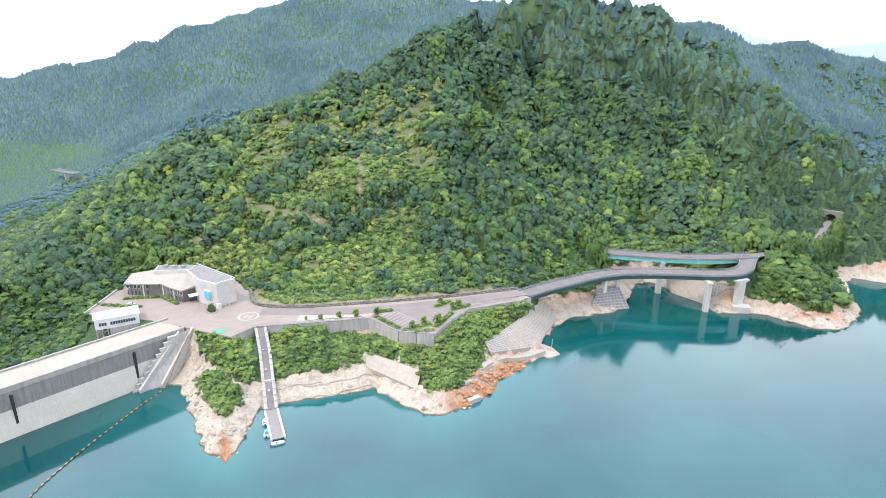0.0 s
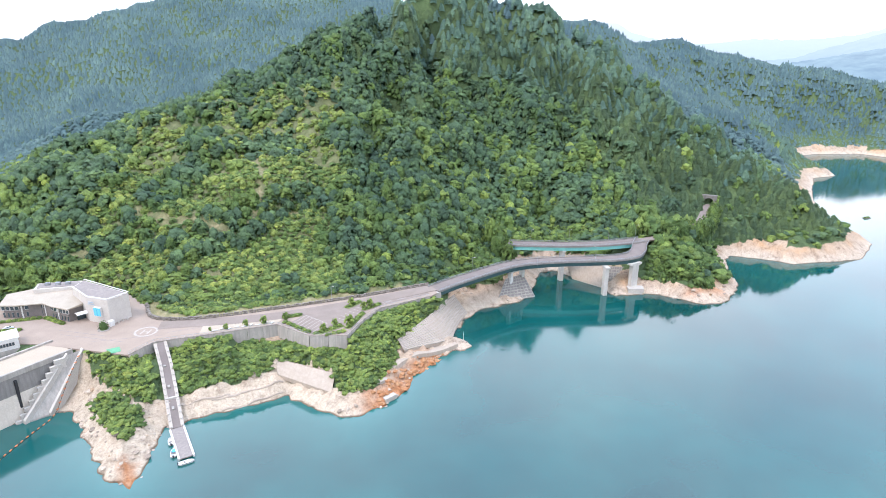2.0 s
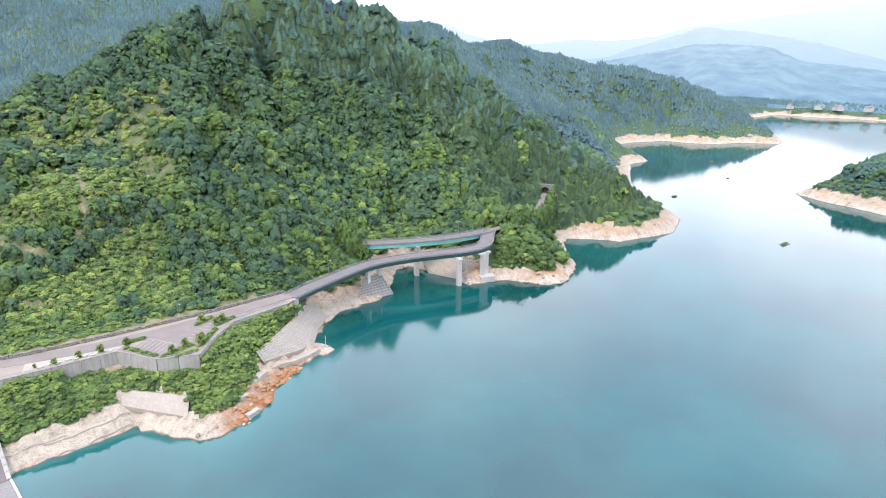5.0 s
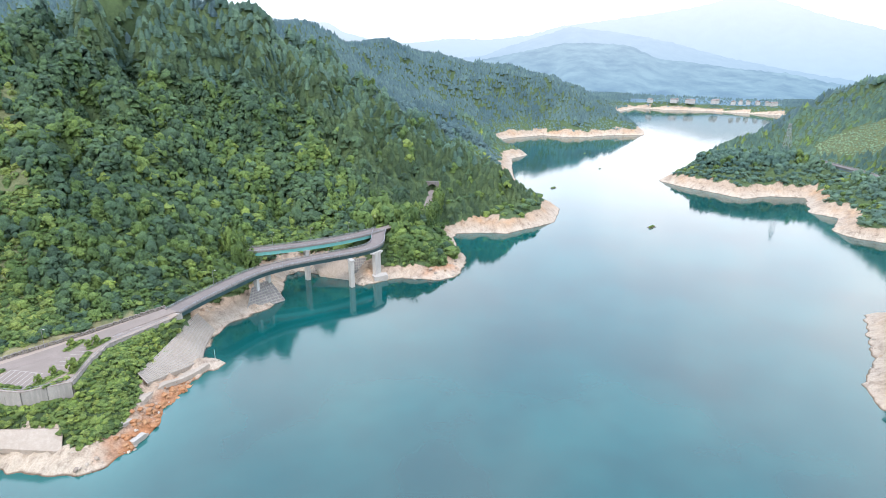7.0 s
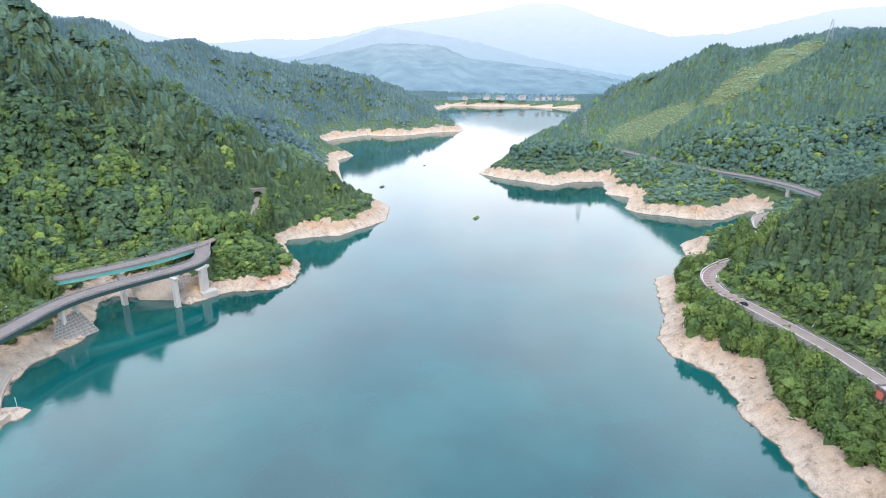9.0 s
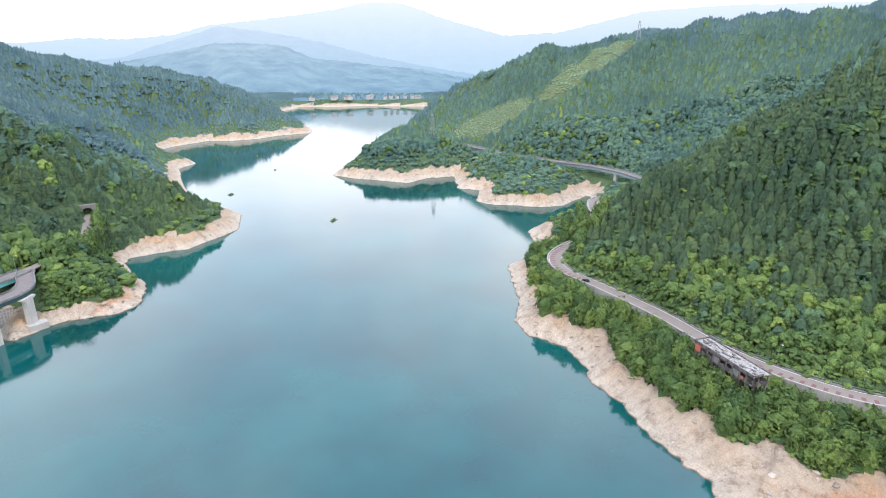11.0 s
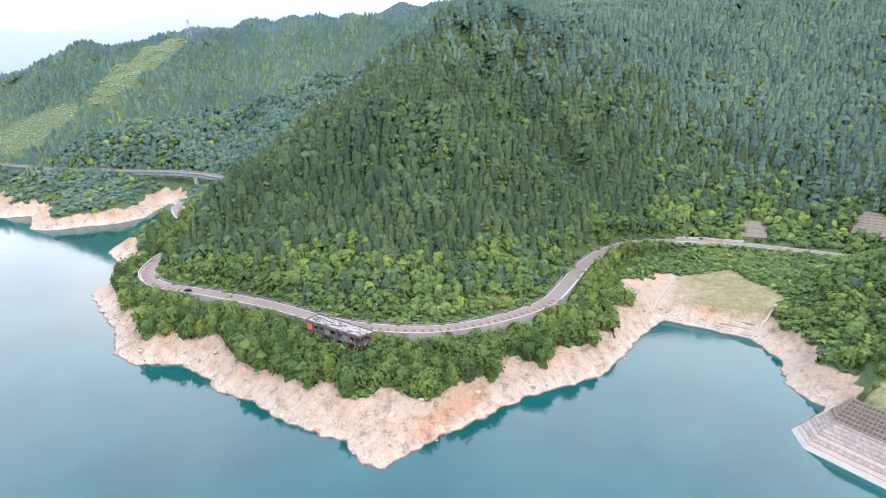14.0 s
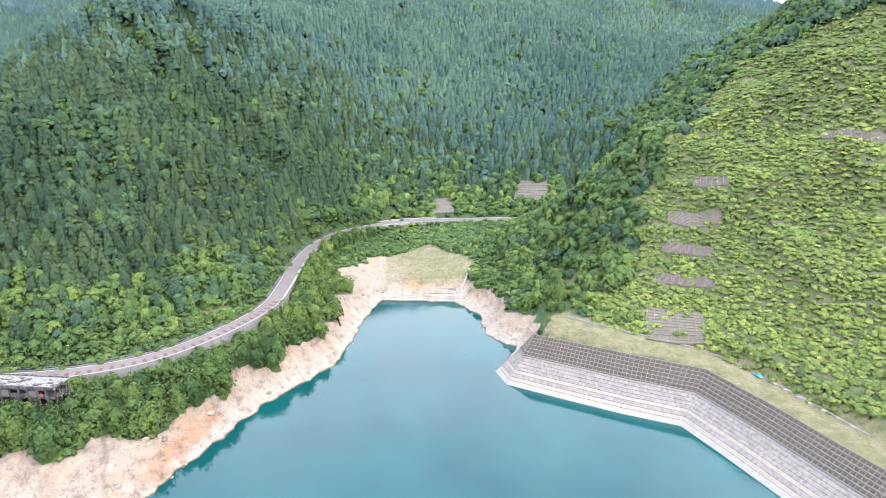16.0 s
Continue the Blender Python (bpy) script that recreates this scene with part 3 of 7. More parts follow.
def mesh_of(name, verts, faces, mat, smooth=False):
    """A mesh from arrays of places and of triangles or quads."""
    verts, faces = np.asarray(verts, np.float32), np.asarray(faces, np.int32)
    me = bpy.data.meshes.new(name)
    me.vertices.add(len(verts))
    me.vertices.foreach_set("co", verts.ravel())
    n, k = faces.shape
    me.loops.add(n * k)
    me.loops.foreach_set("vertex_index", faces.ravel())
    me.polygons.add(n)
    me.polygons.foreach_set("loop_start", np.arange(0, n * k, k, dtype=np.int32))
    me.polygons.foreach_set("use_smooth", np.full(n, smooth))
    me.materials.append(mat)
    me.update(calc_edges=True)
    return me


def attribute(me, name, values):
    at = me.attributes.new(name, "FLOAT", "POINT")
    at.data.foreach_set("value", np.asarray(values, np.float32).ravel())


# ---- ground and water: sheets whose mesh widens with distance ----
fine = np.arange(-46, 176, 0.5)
AZ = np.radians(np.r_[fine, np.arange(178, 312, 3.0)])
RAD = [90.0]
while RAD[-1] < 1750:
    RAD.append(RAD[-1] + max(1.6, 0.011 * RAD[-1]))
while RAD[-1] < 4600:
    RAD.append(RAD[-1] * 1.06)
RAD = np.array(RAD)


def polar(az, rad):
    na, nr = len(az), len(rad)
    x, y = rad[:, None] * np.sin(az), rad[:, None] * np.cos(az)
    i, j = np.meshgrid(np.arange(nr - 1), np.arange(na), indexing="ij")
    k = (j + 1) % na
    f = np.stack([i * na + j, (i + 1) * na + j, (i + 1) * na + k, i * na + k], -1).reshape(-1, 4)
    return x.ravel(), y.ravel(), f


gx, gy, gf = polar(AZ, RAD)
gz, gd, gb, _ = ground(gx, gy)
gr = np.hypot(gx, gy)
ga = np.degrees(np.arctan2(gx, gy))
gz = np.where((gr > 1250) & (ga > 30) & (ga < 82), np.minimum(gz, 20 + 3 * waves(gx, gy, 120, 19) - 14 * np.clip((gr - 1480) / 90, 0, 1)), gz)
gz = np.where(gr > 1500, gz + (2 - 210 * np.clip((34 - ga) / 6, 0, 1) - gz) * np.clip((gr - 1500) / 500, 0, 1), gz)
mid = np.array([[0, 0, -30.0]])
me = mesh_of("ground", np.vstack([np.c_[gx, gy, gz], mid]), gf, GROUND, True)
attribute(me, "bare", np.r_[gb, 1])
attribute(me, "grass", np.r_[grassy(gx, gy, gz, gd) * np.where(gx > 500, 0.35, np.where(gy < -222, 1.2, 1.0)), 0])
# Mask of the front bank whose rock colour is brightened.
attribute(me, "front_pale", np.r_[np.clip((0.9 + 0.25 * waves(gx, gy, 9, 63)) * np.clip((gx + 104) / 8, 0, 1) * np.clip((4 - gx) / 10, 0, 1) * (gy > 148) * (gy < 216), 0, 0.9), 0])
attribute(me, "run", np.r_[shore_run(gx, gy), 0])
attribute(me, "inland", np.r_[gd * 0.16, 0])
rust, _ = to_lines(gx, gy, np.array([(7, 185), (14, 191), (22, 201), (33, 216)], float))
rust2, _ = to_lines(gx, gy, np.array([(-66, 155), (-69, 163)], float))
rust3, _ = to_lines(gx, gy, np.array([(174, 262), (184, 264), (192, 262)], float))
rust4, _ = to_lines(gx, gy, np.array([(157, -43), (165, -54), (172, -68)], float))
faint = np.clip(0.62 - np.minimum(rust3, rust4) / 7 + 0.3 * waves(gx, gy, 7, 62), 0, 0.5)
attribute(me, "rust", np.r_[np.maximum(faint, np.clip(0.9 - np.minimum(rust / 8.0, rust2 / 3.5) + 0.35 * waves(gx, gy, 6, 61), 0, 0.9)), 0])
tagged(new("ground", me), "forest floor and bare drawdown bank around the reservoir", "ground", kind="structure")

wx, wy, wf = polar(np.radians(np.r_[np.arange(-60, 180, 1.0), np.arange(180, 300, 3.0)]), np.r_[1.0, np.geomspace(30, 1600, 130)])
wd = ground(wx, wy)[1]
keep = (wd[wf] < 8).any(1)
me = mesh_of("water", np.c_[wx, wy, np.zeros(len(wx))], wf[keep], WATER, True)
attribute(me, "shallow", np.exp(np.minimum(wd, 0) / 10.0) * np.clip((120 - np.hypot(wx + 20, wy - 190)) / 60, 0.15, 1))
tagged(new("water", me), "calm teal reservoir water reflecting hills and overcast sky", "water", kind="structure")


# ---- building blocks ----
class Shape:
    """Collects solids for one mesh."""

    def __init__(self):
        self.v, self.f = [], []

    def add(self, verts, faces):
        n = len(self.v)
        self.v += [tuple(map(float, p)) for p in verts]
        self.f += [tuple(n + i for i in f) for f in faces]
        return self

    def box(self, cx, cy, z0, sx, sy, z1, turn=0.0):
        c, s = math.cos(radians(turn)), math.sin(radians(turn))
        q = [(cx + c * a * sx / 2 - s * b * sy / 2, cy + s * a * sx / 2 + c * b * sy / 2) for a, b in ((-1, -1), (1, -1), (1, 1), (-1, 1))]
        return self.prism(q, z0, z1)

    def prism(self, poly, z0, z1):
        """z0 and z1: one height, or one for each corner."""
        n = len(poly)
        a = sum(p[0] * q[1] - q[0] * p[1] for p, q in zip(poly, list(poly[1:]) + [poly[0]]))
        poly = list(poly) if a > 0 else list(poly)[::-1]
        lo = z0 if hasattr(z0, "__len__") else [z0] * n
        hi = z1 if hasattr(z1, "__len__") else [z1] * n
        if a <= 0:
            lo, hi = list(lo)[::-1], list(hi)[::-1]
        v = [(*p[:2], z) for p, z in zip(poly, lo)] + [(*p[:2], z) for p, z in zip(poly, hi)]
        return self.add(v, [tuple(range(n))[::-1], tuple(range(n, 2 * n))] + [(i, (i + 1) % n, n + (i + 1) % n, n + i) for i in range(n)])

    def sweep(self, line, section):
        """A closed section of (to the right, up) places carried along a line."""
        p = np.array(line, float)
        t = np.gradient(p[:, :2], axis=0)
        t /= np.linalg.norm(t, axis=1)[:, None]
        k = len(section)
        v = [(q[0] + o * d[1], q[1] - o * d[0], q[2] + u) for q, d in zip(p, t) for o, u in section]
        area = sum(a[0] * b[1] - b[0] * a[1] for a, b in zip(section, list(section[1:]) + [section[0]]))
        f = []
        for i in range(len(p) - 1):
            for j in range(k):
                q = (i * k + j, i * k + (j + 1) % k, (i + 1) * k + (j + 1) % k, (i + 1) * k + j)
                f.append(q if area < 0 else q[::-1])
        a, b = tuple(range(k)), tuple(range((len(p) - 1) * k, len(p) * k))
        f += [a[::-1], b] if area < 0 else [a, b[::-1]]
        return self.add(v, f)

    def tube(self, a, b, r0, r1=None, n=8):
        a, b = Vector(a), Vector(b)
        r1 = r0 if r1 is None else r1
        q = (b - a).to_track_quat("Z", "Y")
        v = [a + q @ Vector((r0 * math.cos(2 * math.pi * i / n), r0 * math.sin(2 * math.pi * i / n), 0)) for i in range(n)]
        v += [b + q @ Vector((r1 * math.cos(2 * math.pi * i / n), r1 * math.sin(2 * math.pi * i / n), 0)) for i in range(n)]
        return self.add(v, [tuple(range(n))[::-1], tuple(range(n, 2 * n))] + [(i, (i + 1) % n, n + (i + 1) % n, n + i) for i in range(n)])

    def mesh(self, name, mat):
        me = bpy.data.meshes.new(name)
        me.from_pydata(self.v, [], self.f)
        me.materials.append(mat)
        return me


def part(name, shape, mat, parent, label=""):
    me = shape.mesh(name, mat) if isinstance(shape, Shape) else shape
    ob = new(name, me)
    ob.parent = parent
    return tagged(ob, label)


def thing(name, label, category, at=(0, 0, 0), group="", kind=""):
    ob = new(name)
    ob.location = at
    ob.empty_display_size = 0.5
    return tagged(ob, label, category, group, kind)


def setting(name, shape, mat, label, category):
    return tagged(new(name, shape.mesh(name, mat)), label, category, kind="structure")


def along(line, step):
    """Places every step metres on a line, with the way ahead in degrees."""
    p = resampled(line, step)
    t = np.gradient(p[:, :2], axis=0)
    return [(q, math.degrees(math.atan2(d[1], d[0]))) for q, d in zip(p, t)]


PIER = weathered("pale_pier_concrete", (0.47, 0.44, 0.395), (0.56, 0.525, 0.475), 0.25, 3.0, stain=(0.40, 0.37, 0.33))
CREST = weathered("pale_crest_paving", (0.365, 0.3, 0.228), (0.415, 0.345, 0.265), 0.08, 3.0)
HALL_WALL = weathered("pale_rendered_wall", (0.45, 0.412, 0.37), (0.53, 0.487, 0.44), 0.3, 4.0, bump=0.05)
BRIDGE_DECK = weathered("brown_grey_bridge_deck", (0.165, 0.135, 0.12), (0.205, 0.17, 0.152), 0.2, 5.0)
DAM_FACE = weathered("water_washed_dam_concrete", (0.52, 0.455, 0.375), (0.60, 0.53, 0.445), 0.12, 2.0, stain=(0.465, 0.405, 0.335))
WORN_LINE = weathered("worn_white_marking", (0.33, 0.29, 0.25), (0.43, 0.385, 0.34), 0.9, 5.0, bump=0.05)
# Near-black: shade painted into slots, opening and bore; own colour of tyres, cable.
DARK = weathered("black_parts_and_recess_shade", (0.02, 0.02, 0.022), (0.04, 0.04, 0.042), 1.0, 5.0, bump=0.05)
STAINED = weathered("dark_stained_concrete", (0.205, 0.188, 0.17), (0.265, 0.243, 0.222), 0.2, 3.0, stain=(0.155, 0.145, 0.133))
STONE = weathered("rough_stone", (0.14, 0.12, 0.1), (0.27, 0.235, 0.2), 0.8, 3.0, bump=0.6)
GLASS = material("dark_window_glass", 0.08, 0.0, 0.5)[0]
GLASS.node_tree.nodes["Principled BSDF"].inputs["Base Color"].default_value = (0.05, 0.07, 0.08, 1)
BLUE_GLASS = material("blue_tinted_glass", 0.1, 0.0, 0.5)[0]
BLUE_GLASS.node_tree.nodes["Principled BSDF"].inputs["Base Color"].default_value = (0.10, 0.42, 0.55, 1)
TAN_ROOF = weathered("tan_roofing", (0.34, 0.29, 0.23), (0.40, 0.345, 0.275), 0.3, 3.0)
GREY_ROOF = weathered("grey_brown_roofing", (0.235, 0.20, 0.18), (0.29, 0.25, 0.225), 0.3, 3.0, stain=(0.19, 0.165, 0.15))
BROWN_WALL = weathered("brown_tile_wall", (0.15, 0.13, 0.12), (0.20, 0.175, 0.16), 0.5, 6.0)
ORANGE = weathered("orange_float_plastic", (0.62, 0.16, 0.05), (0.75, 0.26, 0.10), 0.5, 4.0, rough=0.5, bump=0.05)
CHARRED = weathered("charred_brown_wall", (0.045, 0.035, 0.032), (0.13, 0.10, 0.09), 0.7, 4.0, stain=(0.2, 0.18, 0.17))
RUIN_ROOF = weathered("peeling_pale_roof", (0.29, 0.258, 0.23), (0.45, 0.41, 0.372), 0.5, 2.0, stain=(0.13, 0.11, 0.1))
RED_PAINT = weathered("faded_red_paint", (0.50, 0.10, 0.06), (0.60, 0.16, 0.10), 0.6, 4.0, bump=0.05)
LICHEN_BAND = weathered("bleached_concrete", (0.36, 0.315, 0.265), (0.43, 0.38, 0.325), 0.3, 3.0)
SLAB_MID = weathered("grey_facing_concrete", (0.245, 0.208, 0.18), (0.315, 0.27, 0.235), 0.3, 3.0, stain=(0.185, 0.158, 0.138))
FACING = weathered("pinkish_facing_concrete", (0.285, 0.235, 0.20), (0.365, 0.305, 0.262), 0.35, 3.0, stain=(0.20, 0.165, 0.142))
APRON = weathered("pinkish_bank_concrete", (0.36, 0.295, 0.232), (0.43, 0.355, 0.282), 0.3, 2.5, stain=(0.31, 0.25, 0.195))
CRIB_BED = weathered("dry_planted_crib_bed", (0.15, 0.135, 0.088), (0.235, 0.195, 0.14), 0.6, 3.0, bump=0.6)
CRIB_WOOD = weathered("weathered_crib_frame", (0.195, 0.155, 0.125), (0.275, 0.225, 0.185), 0.7, 5.0)
CRIB_FILL = weathered("crib_soil_and_stone", (0.09, 0.07, 0.052), (0.155, 0.125, 0.095), 0.8, 3.0, bump=0.6)
BLUE_STEEL = weathered("blue_grey_painted_steel", (0.30, 0.38, 0.45), (0.40, 0.48, 0.55), 0.5, 4.0, rough=0.5, bump=0.05)
GALV = weathered("galvanised_steel", (0.30, 0.31, 0.32), (0.38, 0.39, 0.40), 0.5, 5.0, rough=0.45, metal=0.6, bump=0.05)
GREEN_MAT = weathered("green_sheet", (0.09, 0.27, 0.15), (0.13, 0.34, 0.2), 0.6, 4.0)
BLUE_SHEET = weathered("blue_tarpaulin", (0.05, 0.32, 0.62), (0.10, 0.45, 0.72), 0.6, 4.0, rough=0.5)
BLACK_PAINT = material("black_car_paint", 0.25, 0.0, 0.5)[0]
BLACK_PAINT.node_tree.nodes["Principled BSDF"].inputs["Base Color"].default_value = (0.015, 0.015, 0.017, 1)
SILVER_PAINT = material("silver_car_paint", 0.3, 0.5, 0.5)[0]
SILVER_PAINT.node_tree.nodes["Principled BSDF"].inputs["Base Color"].default_value = (0.55, 0.57, 0.6, 1)

# ---- roads ----
ROAD_SECTION = lambda half: [(-half, 0.0), (half, 0.0), (half, -0.6), (-half, -0.6)]
east = resampled(EAST_ROAD, 4)
setting("road_east", Shape().sweep(east, ROAD_SECTION(3.6)), ASPHALT, "grey two-lane lakeside road along the wooded hill", "road")
setting("road_tunnel", Shape().sweep(resampled(TUNNEL_ROAD, 4), ROAD_SECTION(2.7)), ASPHALT, "narrow grey road leading into the tunnel", "road")
setting("plaza", Shape().prism([tuple(p) for p in PLAZA_EDGE], LEVEL - 0.6, LEVEL), PLAZA, "broad pinkish-grey paved plaza beside the dam", "pavement")
setting("road_west", Shape().sweep(resampled(WEST_ROAD, 4), [(-3.6, 0.06), (3.6, 0.06), (3.6, -0.5), (-3.6, -0.5)]), ASPHALT, "grey access road along the foot of the hill", "road")

east_road = bpy.data.objects["road_east"]
for (q, a) in along(EAST_ROAD, 3.4):
    if (270 < q[0] < 322 and q[1] > 40) or (q[0] < 226 and -118 < q[1] < -18):
        n = (math.sin(radians(a)), -math.cos(radians(a)))
        part("red_stripe", Shape().box(q[0] + 1.5 * n[0], q[1] + 1.5 * n[1], q[2] - 0.1, 1.3, 3.2, q[2] + 0.012, a), RED_PAVING, east_road, "worn red transverse road marking")
for side, name in ((-3.2, "edge_line"), (3.1, "edge_line")):
    part(name, Shape().sweep(beside(east, side), [(-0.12, 0.014), (0.12, 0.014), (0.12, -0.1), (-0.12, -0.1)]), WHITE, east_road, "worn white edge line")
wall_line = beside(resampled(EAST_ROAD[2:21], 4), 3.95)
east_wall = thing("retaining_wall", "pale concrete retaining wall with white cap below the lakeside road", "retaining wall")
part("wall_body", Shape().sweep(wall_line, [(-0.3, 0.45), (0.3, 0.45), (0.5, -5.0), (-0.3, -5.0)]), CONCRETE, east_wall)
part("cap", Shape().sweep(wall_line, [(-0.3, 0.7), (0.3, 0.7), (0.3, 0.45), (-0.3, 0.45)]), WORN_LINE, east_wall, "white painted wall cap")
for q, a in along(wall_line, 11):
    part("joint", Shape().box(q[0], q[1], q[2] - 6, 0.12, 0.86, q[2] + 0.4, a), STAINED, east_wall)
inner_rail = thing("roadside_fence", "low grey mesh fence along the hill side of the road", "fence")
rail_line = beside(resampled(EAST_ROAD[3:23], 4), -4.1)
part("kerb", Shape().sweep(rail_line, [(-0.4, 0.35), (0.4, 0.35), (0.4, -0.5), (-0.4, -0.5)]), STAINED, inner_rail)
part("rail", Shape().sweep(rail_line, [(-0.04, 1.15), (0.04, 1.15), (0.04, 1.0), (-0.04, 1.0)]), GALV, inner_rail)
post_mesh = Shape().box(0, 0, 0, 0.1, 0.1, 1.1).mesh("fence_post", GALV)
for q, a in along(rail_line, 5):
    ob = part("fence_post", post_mesh, GALV, inner_rail)
    ob.location = (q[0], q[1], q[2] + 0.1)


# ---- bridges ----
RAIL_POST = Shape().box(0, 0, 0, 0.12, 0.12, 0.75).mesh("railing_post", GALV)
def bridge(line, label, girder_mat, half, depth, piers, group, inset=0.9):
    b = thing("road_bridge", label, "bridge", group=group)
    line = resampled(line, 2.5)
    part("deck", Shape().sweep(line, [(-half, 0), (half, 0), (half + 0.3, -0.45), (-half - 0.3, -0.45)]), BRIDGE_DECK, b)
    part("girder", Shape().sweep(line, [(-half + inset, -0.45), (half - inset, -0.45), (half - inset - 0.1, -depth), (-half + inset + 0.1, -depth)]), girder_mat, b, "painted steel girder")
    for s in (-half - 0.1, half + 0.1):
        part("fascia", Shape().sweep(beside(line, s), [(-0.22, 0.3), (0.22, 0.3), (0.22, -0.55), (-0.22, -0.55)]), STAINED, b)
        rail = part("railing", Shape().sweep(beside(line, s), [(-0.06, 1.05), (0.06, 1.05), (0.06, 0.92), (-0.06, 0.92)]), GALV, b)
        part("lower_rail", Shape().sweep(beside(line, s), [(-0.05, 0.68), (0.05, 0.68), (0.05, 0.58), (-0.05, 0.58)]), GALV, rail)
        for q, a in along(beside(line, s), 2.2 if len(line) < 120 else 5.0):
            ob = part("railing_post", RAIL_POST, GALV, rail)
            ob.location, ob.rotation_euler = (q[0], q[1], q[2] + 0.25), (0, 0, radians(a))
    for x, y, z0, z1, w, turn in piers:
        p = part("pier", Shape().box(x, y, z0, w, 2.2, z1 - 1.3, turn), PIER, b, "pale concrete pier standing in the water")
        c, s = math.cos(radians(turn)), math.sin(radians(turn))
        sh = Shape()
        v = [(x + c * u - s * t, y + s * u + c * t, z1 - 1.3 + h) for t in (-1.2, 1.2) for u, h in ((-w * 0.5, 0), (w * 0.5, 0), (w * 0.9, 0.6), (w * 0.9, 1.3), (-w * 0.9, 1.3), (-w * 0.9, 0.6))]
        sh.add(v, [(5, 4, 3, 2, 1, 0), (6, 7, 8, 9, 10, 11)] + [(i, (i + 1) % 6, 6 + (i + 1) % 6, 6 + i)[::-1] for i in range(6)])
        part("pier_cap", sh, PIER, p)
    return b


bridge(UPPER_BRIDGE, "straight road bridge with turquoise steel girders above the inlet", GREEN_STEEL, 3.7, 2.5, [(116.5, 296.5, -12, 18.0, 2.6, 100)], "reservoir bridges", 0.1)
loop = bridge(LOOP_BRIDGE, "curving grey road bridge with dark girders over the inlet", DARK_STEEL, 3.7, 2.6, [(132, 272.8, -14, 15.8, 2.8, 90), (149, 275.5, -6, 16.1, 4.6, 20)], "reservoir bridges", 0.3)
part("footing", Shape().prism([(145, 271), (153, 270), (155, 277), (146, 279)], -6, 3.2), PALE_CONCRETE, loop, "broad concrete pier footing")
part("portal_frame", Shape().box(81.8, 277.0, 5, 1.7, 2.2, 15.6, 30).box(89.2, 281.2, 5, 1.7, 2.2, 15.6, 30).box(85.5, 279.1, 13.6, 9.6, 2.4, 15.7, 30), WHITE, loop, "white concrete portal frame under the bridge")
part("abutment", Shape().prism([(34, 247), (41, 248), (37, 257), (31, 256)], 9, 16.7), PALE_CONCRETE, loop)
bridge(FAR_BRIDGE, "long road viaduct along the wooded cape", BLUE_STEEL, 3.8, 2.6, [(536, 69, -2, 19.4, 3, 50), (572, 150, 2, 19.4, 3, 75), (630, 252, 4, 19.4, 3, 55)], "reservoir bridges")
bridge([(-380, 580, 8.4), (-355, 557, 11.2), (-330, 533, 14.2)], "small grey road bridge on the far wooded slope", STAINED, 2.6, 1.3, [(-355, 557, -16, 10.2, 2.0, -44)], "reservoir bridges")
cove_b = thing("cove_bridge", "low concrete road bridge at the head of the cove", "bridge")
cl = resampled([(280, -222, 17.1), (274, -238, 17.1), (263, -256, 17.1)], 3)
part("parapet", Shape().sweep(beside(cl, 4.5), [(-0.3, 0.9), (0.3, 0.9), (0.3, -1.6), (-0.3, -1.6)]), PALE_CONCRETE, cove_b)
part("parapet", Shape().sweep(beside(cl, -4.5), [(-0.3, 0.9), (0.3, 0.9), (0.3, -1.6), (-0.3, -1.6)]), PALE_CONCRETE, cove_b)
# Solid near-black slab paints in the shade under the bridge.
part("culvert_mouth", Shape().sweep(beside(resampled([(277.5, -229, 17), (270, -245, 17)], 3), 4.9), [(-0.3, -1.6), (0.3, -1.6), (0.3, -6.5), (-0.3, -6.5)]), DARK, cove_b, "dark slab standing in for the shaded opening under the bridge")

# ---- tunnel mouth ----
tun = thing("tunnel_portal", "grey concrete tunnel portal with a dark arched mouth in the hillside", "tunnel")
tx, ty, tz, ta = 246, 364, 22.6, 53.0
tc, ts = math.cos(radians(ta)), math.sin(radians(ta))
arch = [(-3.2, 0.0)] + [(-3.2 * math.cos(k * math.pi / 10), 2.2 + 2.7 * math.sin(k * math.pi / 10)) for k in range(11)] + [(3.2, 0.0)]
rim = [(-5.4, -1.0), (-5.4, 3.0), (-5.0, 6.2), (-3.0, 6.6), (-2, 6.6), (-1, 6.6), (0, 6.6), (1, 6.6), (2, 6.6), (3.0, 6.6), (5.0, 6.2), (5.4, 3.0), (5.4, -1.0)]
at_t = lambda u, h, d: (tx + ts * u + tc * d, ty - tc * u + ts * d, tz + h)
v = [at_t(u, h, d) for d in (-0.8, 1.0) for u, h in rim + arch]
k = len(rim)
sh = Shape().add(v, [q for i in range(k - 1) for q in ((i, i + 1, k + i + 1, k + i), (2 * k + i, 3 * k + i, 3 * k + i + 1, 2 * k + i + 1), (i, 2 * k + i, 2 * k + i + 1, i + 1))])
part("facade", sh, STAINED, tun)
v = [at_t(u, h, d) for d in (-0.7, 14.0) for u, h in arch]
n = len(arch)
# The bore's inner shade is put into its near-black colour.
part("bore", Shape().add(v, [(i, i + 1, n + i + 1, n + i) for i in range(n - 1)] + [tuple(range(n, 2 * n))]), DARK, tun, "tunnel bore coloured near-black for the shade inside")
